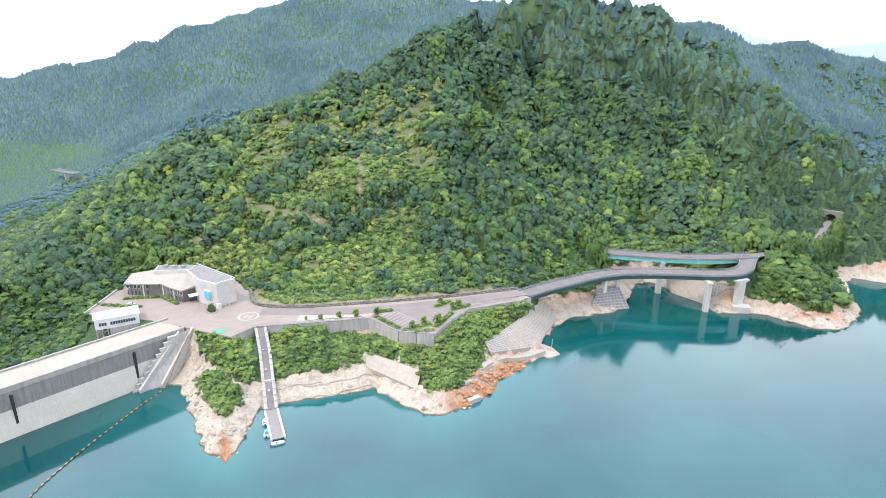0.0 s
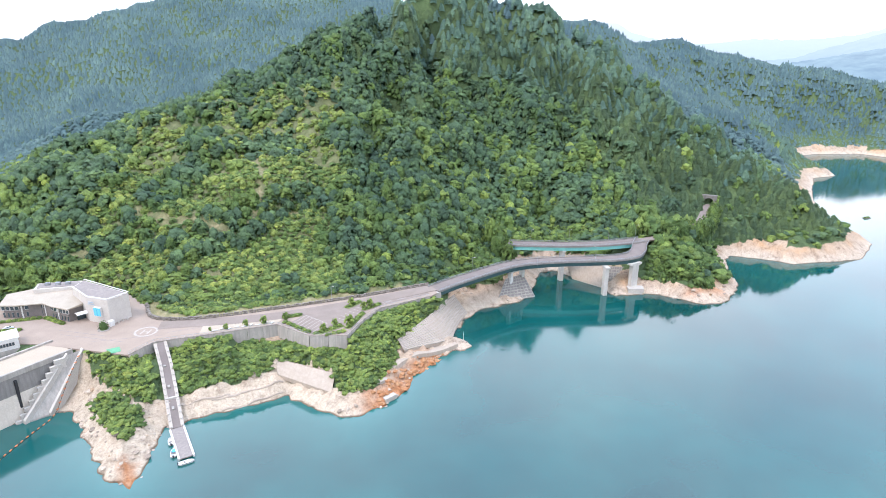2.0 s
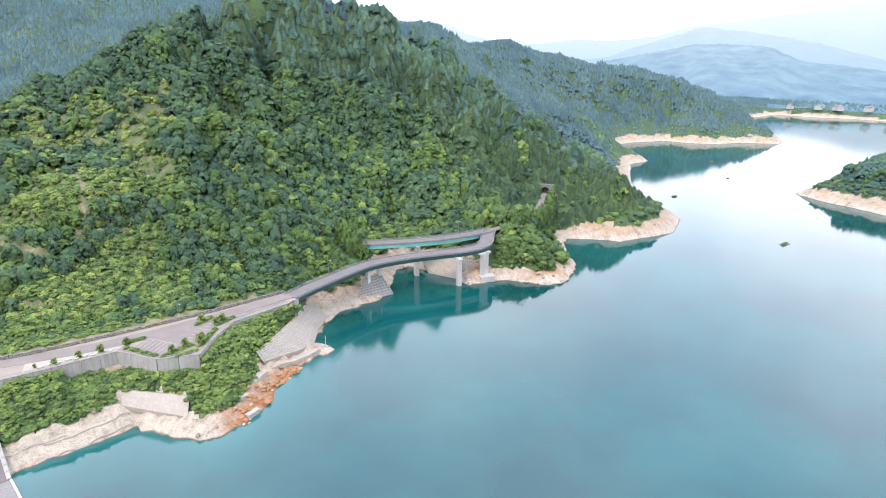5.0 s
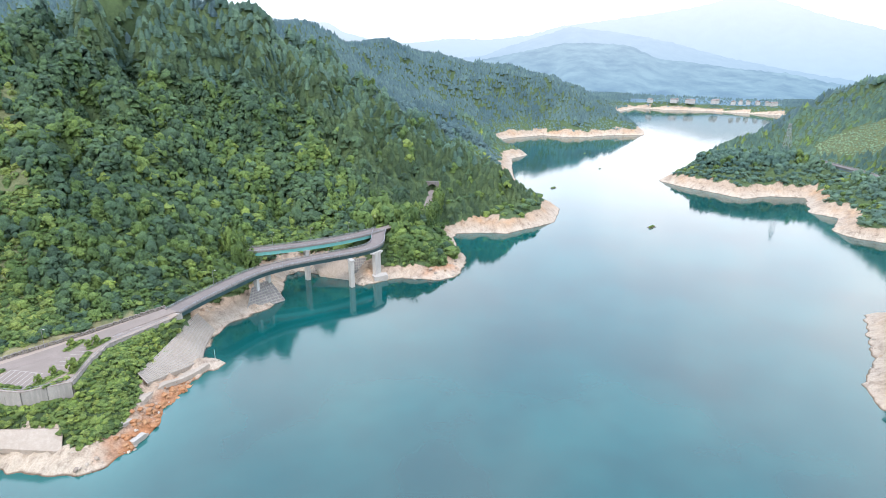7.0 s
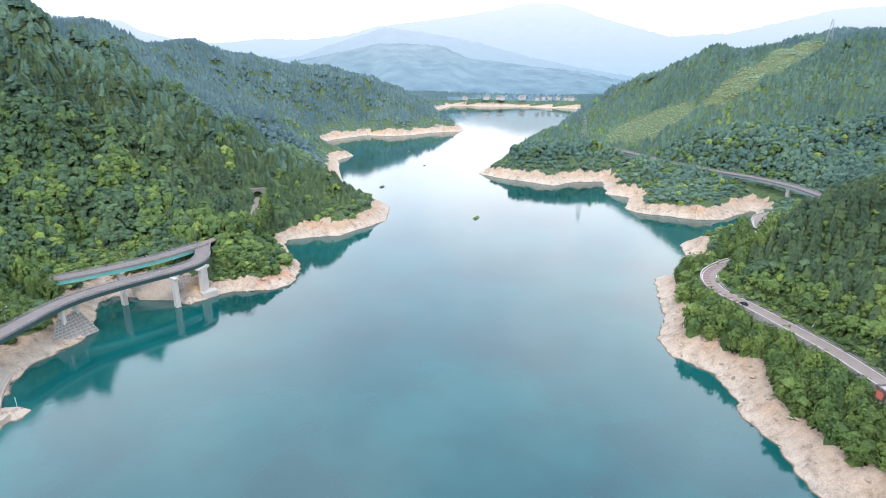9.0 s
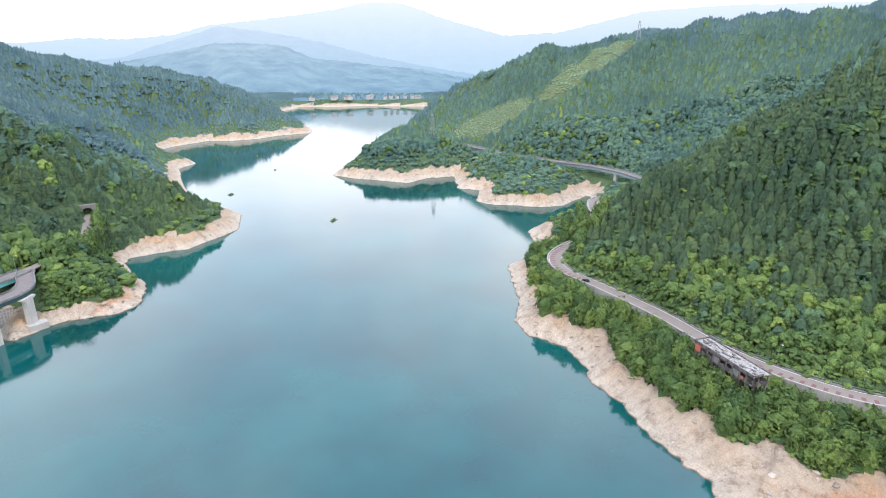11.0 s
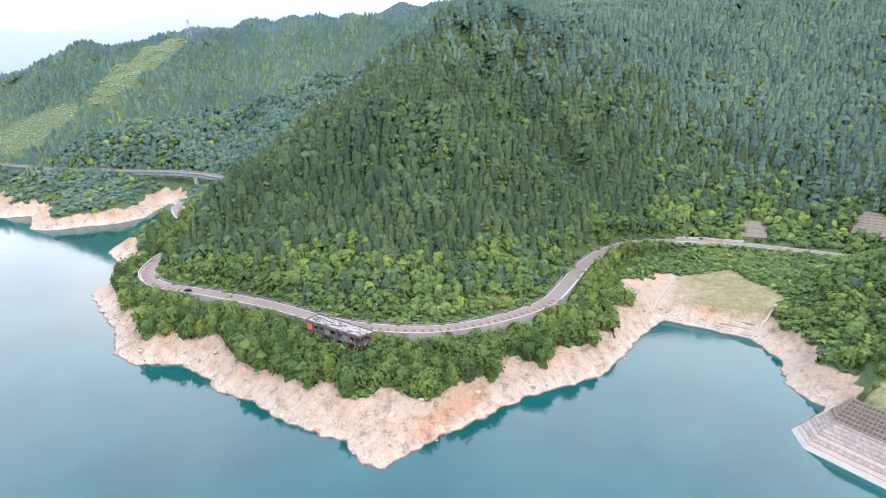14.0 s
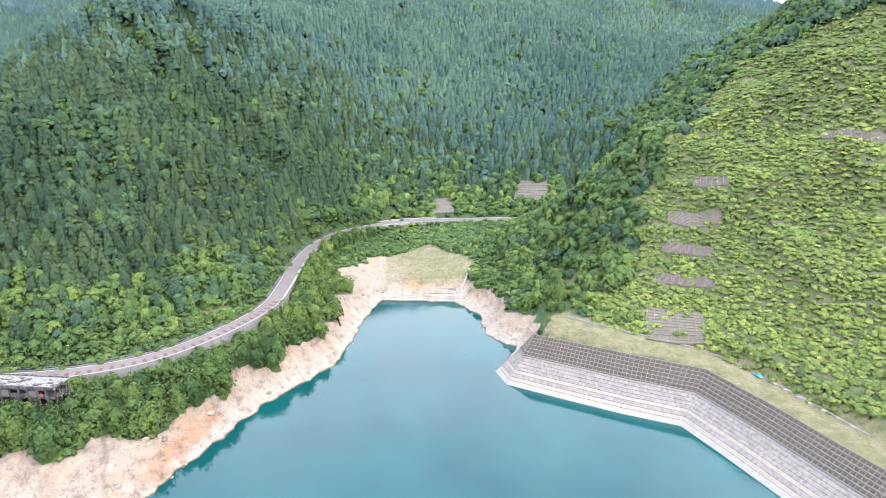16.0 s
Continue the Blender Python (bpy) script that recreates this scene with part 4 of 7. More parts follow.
part("cornice", Shape().add([at_t(u, h, d) for d in (-1.1, 1.1) for u, h in ((-5.2, 6.3), (5.2, 6.3), (5.2, 7.0), (-5.2, 7.0))], [(0, 1, 2, 3), (7, 6, 5, 4), (0, 4, 5, 1), (1, 5, 6, 2), (2, 6, 7, 3), (3, 7, 4, 0)]), STAINED, tun)

# ---- dam ----
dam = thing("dam", "concrete gravity dam wall with a pale crest road and parapets", "dam")
DU = np.array([-0.649, -0.761])
dam_line = [(-104 + DU[0] * s, 207 + DU[1] * s, 0) for s in np.arange(-6, 270, 12)]
# to the right of a line that runs away from the plaza lies the downstream side
part("upper_face", Shape().sweep(dam_line, [(0.0, 16.4), (6.0, 16.4), (6.0, 9.5), (-0.35, 9.5)]), STAINED, dam, "dark stained upper band of the dam face")
part("lower_face", Shape().sweep(dam_line, [(-0.35, 9.5), (20.0, 9.5), (44, -40), (-3.5, -30), (-1.5, 0)]), DAM_FACE, dam, "lighter water-washed lower face")
part("crest_road", Shape().sweep(dam_line, [(0.5, 16.95), (13.5, 16.95), (13.5, 14), (9, 9.4), (6.0, 9.4), (6.0, 16.3), (0.5, 16.3)]), CREST, dam, "pale crest roadway")
for o, nm in ((0.15, "parapet"), (13.4, "parapet")):
    part(nm, Shape().sweep(dam_line, [(o - 0.4, 17.7), (o + 0.4, 17.7), (o + 0.4, 15.8), (o - 0.4, 15.8)]), CONCRETE, dam)
# Dark strips proud of the face paint in the shade of vertical slots.
for s in (13.5, 52, 91, 130, 170, 210):
    q = np.array([-104, 207]) + DU * s
    part("drain_groove", Shape().box(q[0] + 0.40, q[1] - 0.35, -3, 0.8, 0.9, 14.6, 49.5), DARK, dam, "dark strip on the dam face standing in for a shaded vertical slot")
for i in range(10):
    f = i / 9
    part("abutment_step", Shape().box(-102.4 - 9.4 * f, 206.2 - 12.6 * f, -4 + 8 * (1 - f), 3.4, 1.15, 16.6 - 15.6 * f, 40), PALE_CONCRETE, dam)
wing = thing("wing_wall", "sloping grey concrete wing wall running into the water", "retaining wall")
part("ramp", Shape().prism([(-100.5, 208.5), (-96.8, 212.2), (-104.2, 196.6), (-110.6, 192.4)], [-3, -3, -6, -6], [16.9, 16.9, 0.6, 0.6]), CONCRETE, wing)
part("kerb", Shape().prism([(-101.1, 208.9), (-100.3, 208.3), (-109.8, 192.2), (-110.8, 192.6)], [10, 10, -3, -3], [17.6, 17.6, 1.3, 1.3]), PALE_CONCRETE, wing)
part("kerb", Shape().prism([(-97.4, 212.4), (-96.4, 211.8), (-103.6, 196.2), (-104.6, 196.8)], [10, 10, -3, -3], [17.6, 17.6, 1.3, 1.3]), PALE_CONCRETE, wing)


# ---- forest ----
def dome(c, out, r, sides, rings, rng):
    """A small leafy mound: places, normals and triangles. c: centre, out: the way it faces, r: its radius."""
    out = out / np.linalg.norm(out)
    a = np.cross(out, (0.3, 0.5, 0.8) if abs(out[2]) < 0.9 else (1.0, 0.2, 0.0))
    a /= np.linalg.norm(a)
    b = np.cross(out, a)
    v, n = [], []
    for k in range(rings):
        f = k / rings
        t0 = rng.uniform(0, 6.28)
        for q in range(sides):
            t = t0 + 2 * math.pi * q / sides
            side = a * math.cos(t) + b * math.sin(t)
            rad = r * math.cos(f * 1.5) * rng.uniform(0.72, 1.25)
            v.append(c + side * rad + out * r * (0.95 * math.sin(f * 1.5) + rng.uniform(-0.14, 0.14)))
            m = side * math.cos(f * 1.5) * 0.8 + out * (0.45 + f)
            n.append(m / np.linalg.norm(m))
    v.append(c + out * r * rng.uniform(0.85, 1.1))
    n.append(out)
    f = []
    for k in range(rings - 1):
        for q in range(sides):
            p0, p1, u0, u1 = k * sides + q, k * sides + (q + 1) % sides, (k + 1) * sides + q, (k + 1) * sides + (q + 1) % sides
            f += [(p0, p1, u0), (p1, u1, u0)]
    k = (rings - 1) * sides
    f += [(k + q, k + (q + 1) % sides, rings * sides) for q in range(sides)]
    return np.array(v), np.array(n), np.array(f)


def leaf_bits(count, at, rng, size):
    """Loose leaf clumps, one triangle each, near the places that at() gives with their normals."""
    v, n = [], []
    for _ in range(count):
        c, m = at()
        face = m + rng.normal(size=3) * 0.5
        t = np.cross(face, rng.normal(size=3))
        t /= np.linalg.norm(t)
        b = np.cross(face / np.linalg.norm(face), t)
        s = size * rng.uniform(0.6, 1.4)
        v += [c + t * s, c + (-0.5 * t + 0.87 * b) * s, c + (-0.5 * t - 0.87 * b) * s]
        n += [m] * 3
    return np.array(v).reshape(-1, 3), np.array(n).reshape(-1, 3), np.arange(3 * count).reshape(-1, 3)


TALL = {"round": 1.7, "cone": 3.0}


def crown_model(kind, lumps, sides, rings, leaves, leaf, rng):
    """One crown of radius 1: mounds of leaves over a round core, or tiers of drooping boughs round a spire."""
    bits, high = [], TALL[kind]
    if kind == "round":
        around = sides if not lumps else 6 if lumps > 4 else 4
        bits.append((dome(np.array((0, 0, 0.18)), np.array((0, 0, 1.0)), 0.86 if lumps else 1.0, around, 2 if lumps else rings, rng), 0.0))
        core, lean = bits[0][0][0], bits[0][0][1]
        core[:, 2] *= high * 0.92
        core[:around, 2] -= 0.75
        if not lumps:
            lean += np.array((0, 0, 0.6))
        for k in range(lumps):
            f = (k + 0.5) / lumps
            el, az = math.asin(0.05 + 0.95 * f ** 1.1), k * 2.39996 + rng.uniform(-0.4, 0.4)
            d = np.array((math.cos(el) * math.cos(az), math.cos(el) * math.sin(az), math.sin(el)))
            reach = rng.uniform(0.58, 0.84)
            c = np.array((d[0] * reach, d[1] * reach, 0.22 * high + d[2] * reach * (high - 0.62)))
            r = rng.uniform(0.7, 1.3) * (1.16 / math.sqrt(lumps))
            bits.append((dome(c, d + np.array((0, 0, 0.45)), r, sides, rings, rng), rng.uniform(-0.16, 0.16)))

        def at():
            el, az = math.asin(rng.uniform(0.0, 1.0)), rng.uniform(0, 6.28)
            d = np.array((math.cos(el) * math.cos(az), math.cos(el) * math.sin(az), math.sin(el)))
            return np.array((d[0], d[1], 0.2 * high + d[2] * (high - 0.35))) * rng.uniform(0.86, 1.12), d
    else:
        for k in range(lumps):
            f, step = k / lumps, 1.0 / lumps
            rad, t0 = (1 - f) ** 0.52, rng.uniform(0, 6.28)
            v, n = [], []
            for q in range(2 * sides):
                t = t0 + math.pi * q / sides + rng.uniform(-0.1, 0.1)
                r = rad * ((1.0 if q % 2 else 0.8) * rng.uniform(0.86, 1.14))
                v.append((r * math.cos(t), r * math.sin(t), high * (f + (0.0 if q % 2 else 0.3 * step) + rng.uniform(-0.02, 0.02))))
                m = np.array((math.cos(t), math.sin(t), 0.95))
                n.append(m / np.linalg.norm(m))
            v.append((rng.uniform(-0.05, 0.05), rng.uniform(-0.05, 0.05), high * min(1.02, f + 2.9 * step)))
            n.append((0, 0, 1))
            fc = [(q, (q + 1) % (2 * sides), 2 * sides) for q in range(2 * sides)]
            bits.append(((np.array(v), np.array(n), np.array(fc)), rng.uniform(-0.05, 0.05) + 0.2 * (f - 0.4)))

        def at():
            f, az = rng.uniform(0.0, 1.0) ** 1.4, rng.uniform(0, 6.28)
            r = (1 - f) ** 0.62 * rng.uniform(0.8, 1.08)
            return np.array((math.cos(az) * r, math.sin(az) * r, high * f)), np.array((math.cos(az), math.sin(az), 0.8)) / 1.28
    if leaves:
        bits.append((leaf_bits(leaves, at, rng, leaf), 0.05))
    vs, ns, fs, ts, k = [], [], [], [], 0
    for (v, n, f), t in bits:
        vs.append(v), ns.append(n), fs.append(f + k), ts.append(np.full(len(v), t))
        k += len(v)
    return np.vstack(vs), np.vstack(ns), np.vstack(fs), np.concatenate(ts)


def crowns(name, xyz, size, kind, detail, mat, rng, models=9):
    """A stand of trees as one mesh, grown from a few crown models, each turned and scaled. detail: the mounds or tiers, their sides and rings, the loose leaf clumps and their size."""
    verts, normals, faces, tint, k = [], [], [], [], 0
    lib = [crown_model(kind, *detail, rng) for _ in range(min(models, len(xyz)))]
    pick, turn, shade = rng.integers(0, len(lib), len(xyz)), rng.uniform(0, 6.28, len(xyz)), rng.uniform(0, 1, len(xyz))
    for i, (v, n, f, t) in enumerate(lib):
        m = np.where(pick == i)[0]
        if not len(m):
            continue
        c, s = np.cos(turn[m])[:, None], np.sin(turn[m])[:, None]
        w, h = size[m, 0:1] / 2, size[m, 1:2] / TALL[kind]
        verts.append(np.stack([xyz[m, 0:1] + w * (c * v[:, 0] - s * v[:, 1]), xyz[m, 1:2] + w * (s * v[:, 0] + c * v[:, 1]), xyz[m, 2:3] + h * v[:, 2]], -1).reshape(-1, 3))
        nn = np.stack([(c * n[:, 0] - s * n[:, 1]) / w, (s * n[:, 0] + c * n[:, 1]) / w, n[:, 2] / h], -1)
        normals.append((nn / np.linalg.norm(nn, axis=-1, keepdims=True)).reshape(-1, 3))
        faces.append((f[None] + (k + np.arange(len(m)) * len(v))[:, None, None]).reshape(-1, 3))
        tint.append(np.clip(shade[m][:, None] + t, 0, 1).ravel())
        k += len(m) * len(v)
    me = mesh_of(name, np.vstack(verts), np.vstack(faces), mat, True)
    attribute(me, "tint", np.concatenate(tint))
    me.normals_split_custom_set_from_vertices(np.vstack(normals).astype(np.float32))
    return me


def scatter(spacing, box, rng):
    x0, x1, y0, y1 = box
    nx, ny = int((x1 - x0) / spacing), int((y1 - y0) / spacing)
    i, j = np.meshgrid(np.arange(nx), np.arange(ny), indexing="ij")
    return (x0 + (i.ravel() + rng.uniform(0.05, 0.95, nx * ny)) * spacing, y0 + (j.ravel() + rng.uniform(0.05, 0.95, nx * ny)) * spacing)


def azimuth(x, y):
    return np.degrees(np.arctan2(x, y))


def cedar_share(x, y, z):
    """Where the planted cedars stand: the upper east hill, the slopes round the cove, the west summit's flank."""
    east = (x > 215) & (y < 60) & (y > -700) & (x < 560)
    east_up = np.clip((z - 27 - 7 * waves(x, y, 60, 21)) / 6, 0, 1) * east * (0.85 - 0.35 * (waves(x, y, 130, 22) > 0.45))
    west_up = np.clip((z - 75 - 0.25 * (200 - x)) / 12, 0, 1) * ((x > 30) & (x < 330) & (y > 250) & (y < 600))
    flank = np.clip((x - 160) / 30, 0, 1) * (y > 325) * (y < 480) * (x < 330) * 0.85
    cape = ((x > 690) & (y > 60) & (y < 340)) * 0.7
    return np.clip(east_up + west_up + flank + cape, 0, 0.95)


def shrubby(x, y, z):
    """The young growth: the terraced south hill and the replanted west face."""
    south = (y < -205) & (x < 150) & (x > -120) & (x < 118 + 0.25 * (z - 20) + 8 * waves(x, y, 40, 31)) & (np.hypot(x, y) < 400)
    west = (x > -125) & (x < 0) & (y > 255) & (y < 420) & (waves(x, y, 55, 33) + waves(x, y, 17, 34) * 0.6 > -0.15)
    front = (x > -90) & (x < 45) & (y < 250) & (y > 150)
    return south | west | front


def in_ruin(x, y):
    return (np.hypot(x - 205, y + 22) < 9) | (np.hypot(x - 212, y + 15) < 7) | (np.hypot(x - 198, y + 28) < 7)


def on_frames(x, y):
    """Places covered by framed or concreted slopes."""
    k = np.zeros(x.shape, bool)
    for quad in CRIBS + FRAMED:
        k |= inside(x, y, np.array(quad, float)[:, :2])
    return k


LAST_NEAR, LAST_MID = 330.0, 660.0
HIDDEN_STEP = np.linspace(0.25, 0.97, 14)


def seen_share(x, y, z):
    """False where the ground hides trees from the camera; a thin wood suffices."""
    ok = np.ones(x.shape, bool)
    for f in HIDDEN_STEP:
        ok &= zgrid(x * f, y * f) - 21 < 122 + (z + 9 - 122) * f
    return ok


def zgrid(x, y):
    """Height of the ground sheet, read from its own mesh."""
    a = np.degrees(np.arctan2(x, y))
    a = np.where(a < -46, a + 360, a)
    az = np.degrees(AZ)
    j = np.clip(np.searchsorted(az, a) - 1, 0, len(az) - 1)
    i = np.clip(np.searchsorted(RAD, np.hypot(x, y)) - 1, 0, len(RAD) - 1)
    return gz.reshape(len(RAD), len(AZ))[i, j]


def forest():
    rng = np.random.default_rng(11)
    made = []
    zones = [("near", 4.4, (-260, 420, -420, 460), 0, LAST_NEAR, 112), ("mid", 4.7, (-560, 680, -660, 680), LAST_NEAR, LAST_MID, 24), ("far", 4.4, (-1300, 1650, -1100, 1500), LAST_MID, 1640, 3)]
    for name, step, box, r0, r1, leaves in zones:
        x, y = scatter(step, box, rng)
        if name == "mid":
            xs, ys = scatter(4.7, (-300, 500, -460, 620), rng)
            away = 1 + 3.0 / np.hypot(xs, ys)
            steep = (zgrid(xs * away, ys * away) - zgrid(xs / away, ys / away)) / 6.0 > 0.72
            x, y = np.r_[x, xs[steep]], np.r_[y, ys[steep]]
        r, az = np.hypot(x, y), azimuth(x, y)
        k = (r >= r0) & (r < r1) & (az > -48) & (az < 178) & ((r < 1500) | ((az > 35) & (az < 85))) & ((r < 1440) | (az < 52) | (az > 64) | (rng.uniform(size=len(x)) < 0.3))
        x, y, r = x[k], y[k], r[k]
        z, d, bare, free = ground(x, y)
        line = np.where(((x > -70) & (x < 30) & (y < 230) & (y > 150)) | ((x > 155) & (x < 245) & (y > 250) & (y < 335)), 5.5, 9.0) + 2.0 * waves(x, y, 30, 8)
        open_ground = grassy(x, y, z, d) > 0.5
        mouth, _ = to_lines(x, y, np.array([(224, 334), (246, 364)], float))
        open_ground |= on_frames(x, y) | (mouth < 3.6)
        outer, _ = to_lines(x, y, EAST_OUTER)
        inner, _ = to_lines(x, y, EAST_INNER)
        rd, _ = to_lines(x, y, ROADS[2][0])
        slip, _ = to_lines(x, y, np.array([(-71, 214), (-59, 181)], float))
        wall, _ = to_lines(x, y, np.array([(-104 + 4.6, 207 + 5.3), (-112.5, 217 - 6), (-112.5 - 0.649 * 250, 211 - 0.761 * 250)], float))
        open_ground |= (slip < 6.0) | (wall < 10) | (np.hypot(x + 129, y - 216) < 13) | (np.hypot(x + 103, y - 203) < 9)
        open_ground |= in_ruin(x, y) | ((y < -150) & (x < 145) & (d < 27)) | ((rd < 34) & (outer < inner) & (x > 140) & (y > -160) & (y < 110) & (x < 330))
        k = (d > 2) & (z > np.where(r > 1100, 6, np.where((d > 45) | ((x + 104) * -0.761 + (y - 207) * 0.649 > 14) & (x < -112) & (y < 240), -90, line))) & (free > np.where((x > 165) & (x < 260) & (y > 290), 0.5, 2.2)) & (bare < 0.6) & ~open_ground
        x, y, z, r, d = x[k], y[k], z[k], r[k], d[k]
        vis = seen_share(x, y, z)
        k = vis | (rng.uniform(size=len(x)) < 0.05)
        x, y, z, r = x[k], y[k], z[k], r[k]
        ced = rng.uniform(size=len(x)) < cedar_share(x, y, z)
        shr = shrubby(x, y, z) & ~ced
        rest = ~ced & ~shr
        g = step / 4.6
        # Trees far enough away to take the leaf colour with haze painted in.
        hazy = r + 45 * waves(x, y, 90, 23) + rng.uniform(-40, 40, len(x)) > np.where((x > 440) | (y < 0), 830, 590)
        p = np.c_[x, y, z - 0.8]
        w = rng.uniform(5.4, 8.6, len(x)) * g**0.95 * np.where(rng.uniform(size=len(x)) < 0.16, 1.0 if name == "far" else 1.4, 1.0)
        h = rng.uniform(4.8, 8.2, len(x)) * g**0.15
        if name == "far":
            w, h = w * 0.95, h * 0.8
        low = np.clip((z - 10) / 14, 0.45, 1) * np.where((x > 160) & (x < 240) & (y > 262) & (y < 325), 1.7, 1.0)
        size = np.c_[w * (0.6 + 0.4 * low), h * low]
        light = rest & ~hazy & (rng.uniform(size=len(x)) < np.clip(0.42 + 0.5 * waves(x, y, 55, 24) - 0.004 * (z - 30), 0.08, 0.85) * np.where(x > 440, 0.35, 1.0) + 0.38 * ((z < 36) & (x > 180) & (x < 330) & (y < 110)) + 0.5 * ((x > 110) & (x < 270) & (y < -205)) + 0.6 * ((x > 160) & (x < 245) & (y > 255) & (y < 335)))
        lush = light & (rng.uniform(size=len(x)) < np.where((x > 180) & (x < 330) & (y < 110), 0.22, 0.35)) & (z < 70)
        made.append((name, "round", p[lush], size[lush], leaves, LUSH))
        made.append((name, "round", p[light & ~lush], size[light & ~lush], leaves, FRESH))
        rest &= ~light
        # The cape and the farther west and cove slopes take the weaker haze tint.
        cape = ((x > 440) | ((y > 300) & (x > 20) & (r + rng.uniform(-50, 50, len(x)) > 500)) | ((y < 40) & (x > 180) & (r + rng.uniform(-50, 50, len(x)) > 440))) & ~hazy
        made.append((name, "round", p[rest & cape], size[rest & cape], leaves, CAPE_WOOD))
        made.append((name, "round", p[rest & ~hazy & ~cape], size[rest & ~hazy & ~cape], leaves, BROADLEAF))
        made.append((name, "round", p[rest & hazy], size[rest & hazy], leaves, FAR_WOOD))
        csize = np.c_[rng.uniform(6.0, 8.6, len(x)) * g**0.9, rng.uniform(9.0, 13.5, len(x)) * g**0.1]
        csize[:, 1] *= np.where(y > 250, 0.68, 1.0)
        if name == "far":
            csize *= np.array((0.85, 0.6))
        cp = p - np.array((0, 0, 3.0 if name != "far" else 1.2))
        made.append((name, "cone", cp[ced & ~hazy & ~cape], csize[ced & ~hazy & ~cape], leaves, CEDAR))
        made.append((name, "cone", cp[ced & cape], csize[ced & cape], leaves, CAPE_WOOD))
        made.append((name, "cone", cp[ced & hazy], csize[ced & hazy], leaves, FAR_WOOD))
        shr &= ~((y < -190) & (x < 160))
        bright = shr & (((x > -90) & (x < 45) & (y < 250)) | ((y > 250) & (rng.uniform(size=len(x)) < 0.8)))
        made.append((name, "round", p[bright], (np.c_[rng.uniform(4.0, 6.2, len(x)), rng.uniform(2.2, 4.0, len(x))] * np.where(y < 250, 0.58, 1.0)[:, None])[bright], leaves, YOUNG))
        shr &= ~bright
        made.append((name, "round", p[shr], np.c_[rng.uniform(4.2, 6.4, len(x)), rng.uniform(2.4, 4.2, len(x))][shr], leaves, SHRUB))
    x, y = scatter(2.7, (640, 830, 95, 300), rng)
    z, d, bare, free = ground(x, y)
    k = (inside(x, y, CLEARING_TOP) | inside(x, y, CLEARING_FOOT)) & (rng.uniform(size=len(x)) < 0.92)
    x, y, z = x[k], y[k], z[k]
    made.append(("far", "round", np.c_[x, y, z - 0.4], np.c_[rng.uniform(2.8, 4.2, len(x)), rng.uniform(0.6, 1.1, len(x))], 6, MEADOW_BUSH))
    x, y = scatter(1.8, (-110, 160, -400, -205), rng)
    z, d, bare, free = ground(x, y)
    k = shrubby(x, y, z) & (d > 27) & (free > 1.2)
    for quad in CRIBS:
        k &= ~inside(x, y, np.array(quad, float)) | (rng.uniform(size=len(x)) < 0.13)
    rowed = np.cos(z * 6.283 / 8.5 + 0.5 * waves(x, y, 60, 36)) > -0.86
    k &= rowed | (rng.uniform(size=len(x)) < 0.5)
    x, y, z = x[k], y[k], z[k]
    made.append(("near", "round", np.c_[x, y, z - 0.85], np.c_[rng.uniform(2.7, 4.3, len(x)), rng.uniform(1.4, 2.3, len(x))], 14, YOUNG))
    x, y = scatter(2.5, (-200, 330, -300, 345), rng)
    r, az = np.hypot(x, y), azimuth(x, y)
    k = (r < 368) & (az > -45) & (az < 170)
    x, y = x[k], y[k]
    z, d, bare, free = ground(x, y)
    slip, _ = to_lines(x, y, np.array([(-71, 214), (-59, 181)], float))
    knoll, _ = to_lines(x, y, KNOLL, True)
    knoll = inside(x, y, KNOLL) | (knoll < 1.0)
    k = (d > 2.5) & ~on_frames(x, y) & ((bare < 0.45 + 0.25 * rng.uniform(size=len(x))) | knoll) & (free > 0.5) & (grassy(x, y, z, d) < 0.4) & (slip > 4.8) & (np.hypot(x + 103, y - 203) > 9) & (np.hypot(x + 108, y - 215) > 8) & ~in_ruin(x, y) & ~((y < -150) & (x < 145) & (d < 27)) & (np.hypot(x + 129, y - 216) > 13)
    wall, _ = to_lines(x, y, np.array([(-112.5, 211), (-112.5 - 0.649 * 250, 211 - 0.761 * 250)], float))
    k &= (wall > 10)
    x, y, z = x[k], y[k], z[k]
    lush = rng.uniform(size=len(x)) < 0.55
    size = np.c_[rng.uniform(2.4, 4.4, len(x)), rng.uniform(1.2, 2.6, len(x))] * np.where((x > -110) & (x < 45) & (y < 250) & (y > 150), 0.7, 1.0)[:, None]
    made.append(("near", "round", np.c_[x, y, z - 0.3][lush], size[lush], 8, FRESH))
    made.append(("near", "round", np.c_[x, y, z - 0.3][~lush], size[~lush], 8, SHRUB))
    x, y = scatter(1.45, (-110, 62, 150, 262), rng)
    z, d, bare, free = ground(x, y)
    slip, _ = to_lines(x, y, np.array([(-71, 214), (-59, 181)], float))
    knoll = inside(x, y, KNOLL)
    k = (d > 2.5) & ~on_frames(x, y) & ((bare < 0.4) | knoll) & (free > 0.4) & (grassy(x, y, z, d) < 0.4) & (slip > 3.6) & (np.hypot(x + 103, y - 203) > 9) & (np.hypot(x + 108, y - 215) > 8) & (z < 17.5)
    x, y, z = x[k], y[k], z[k]
    size = np.c_[rng.uniform(1.6, 2.8, len(x)), rng.uniform(0.8, 1.6, len(x))]
    pick = rng.uniform(size=len(x)) < 0.5
    made.append(("near", "round", np.c_[x, y, z - 0.25][pick], size[pick], 8, SHRUB))
    made.append(("near", "round", np.c_[x, y, z - 0.25][~pick], size[~pick], 8, LUSH))
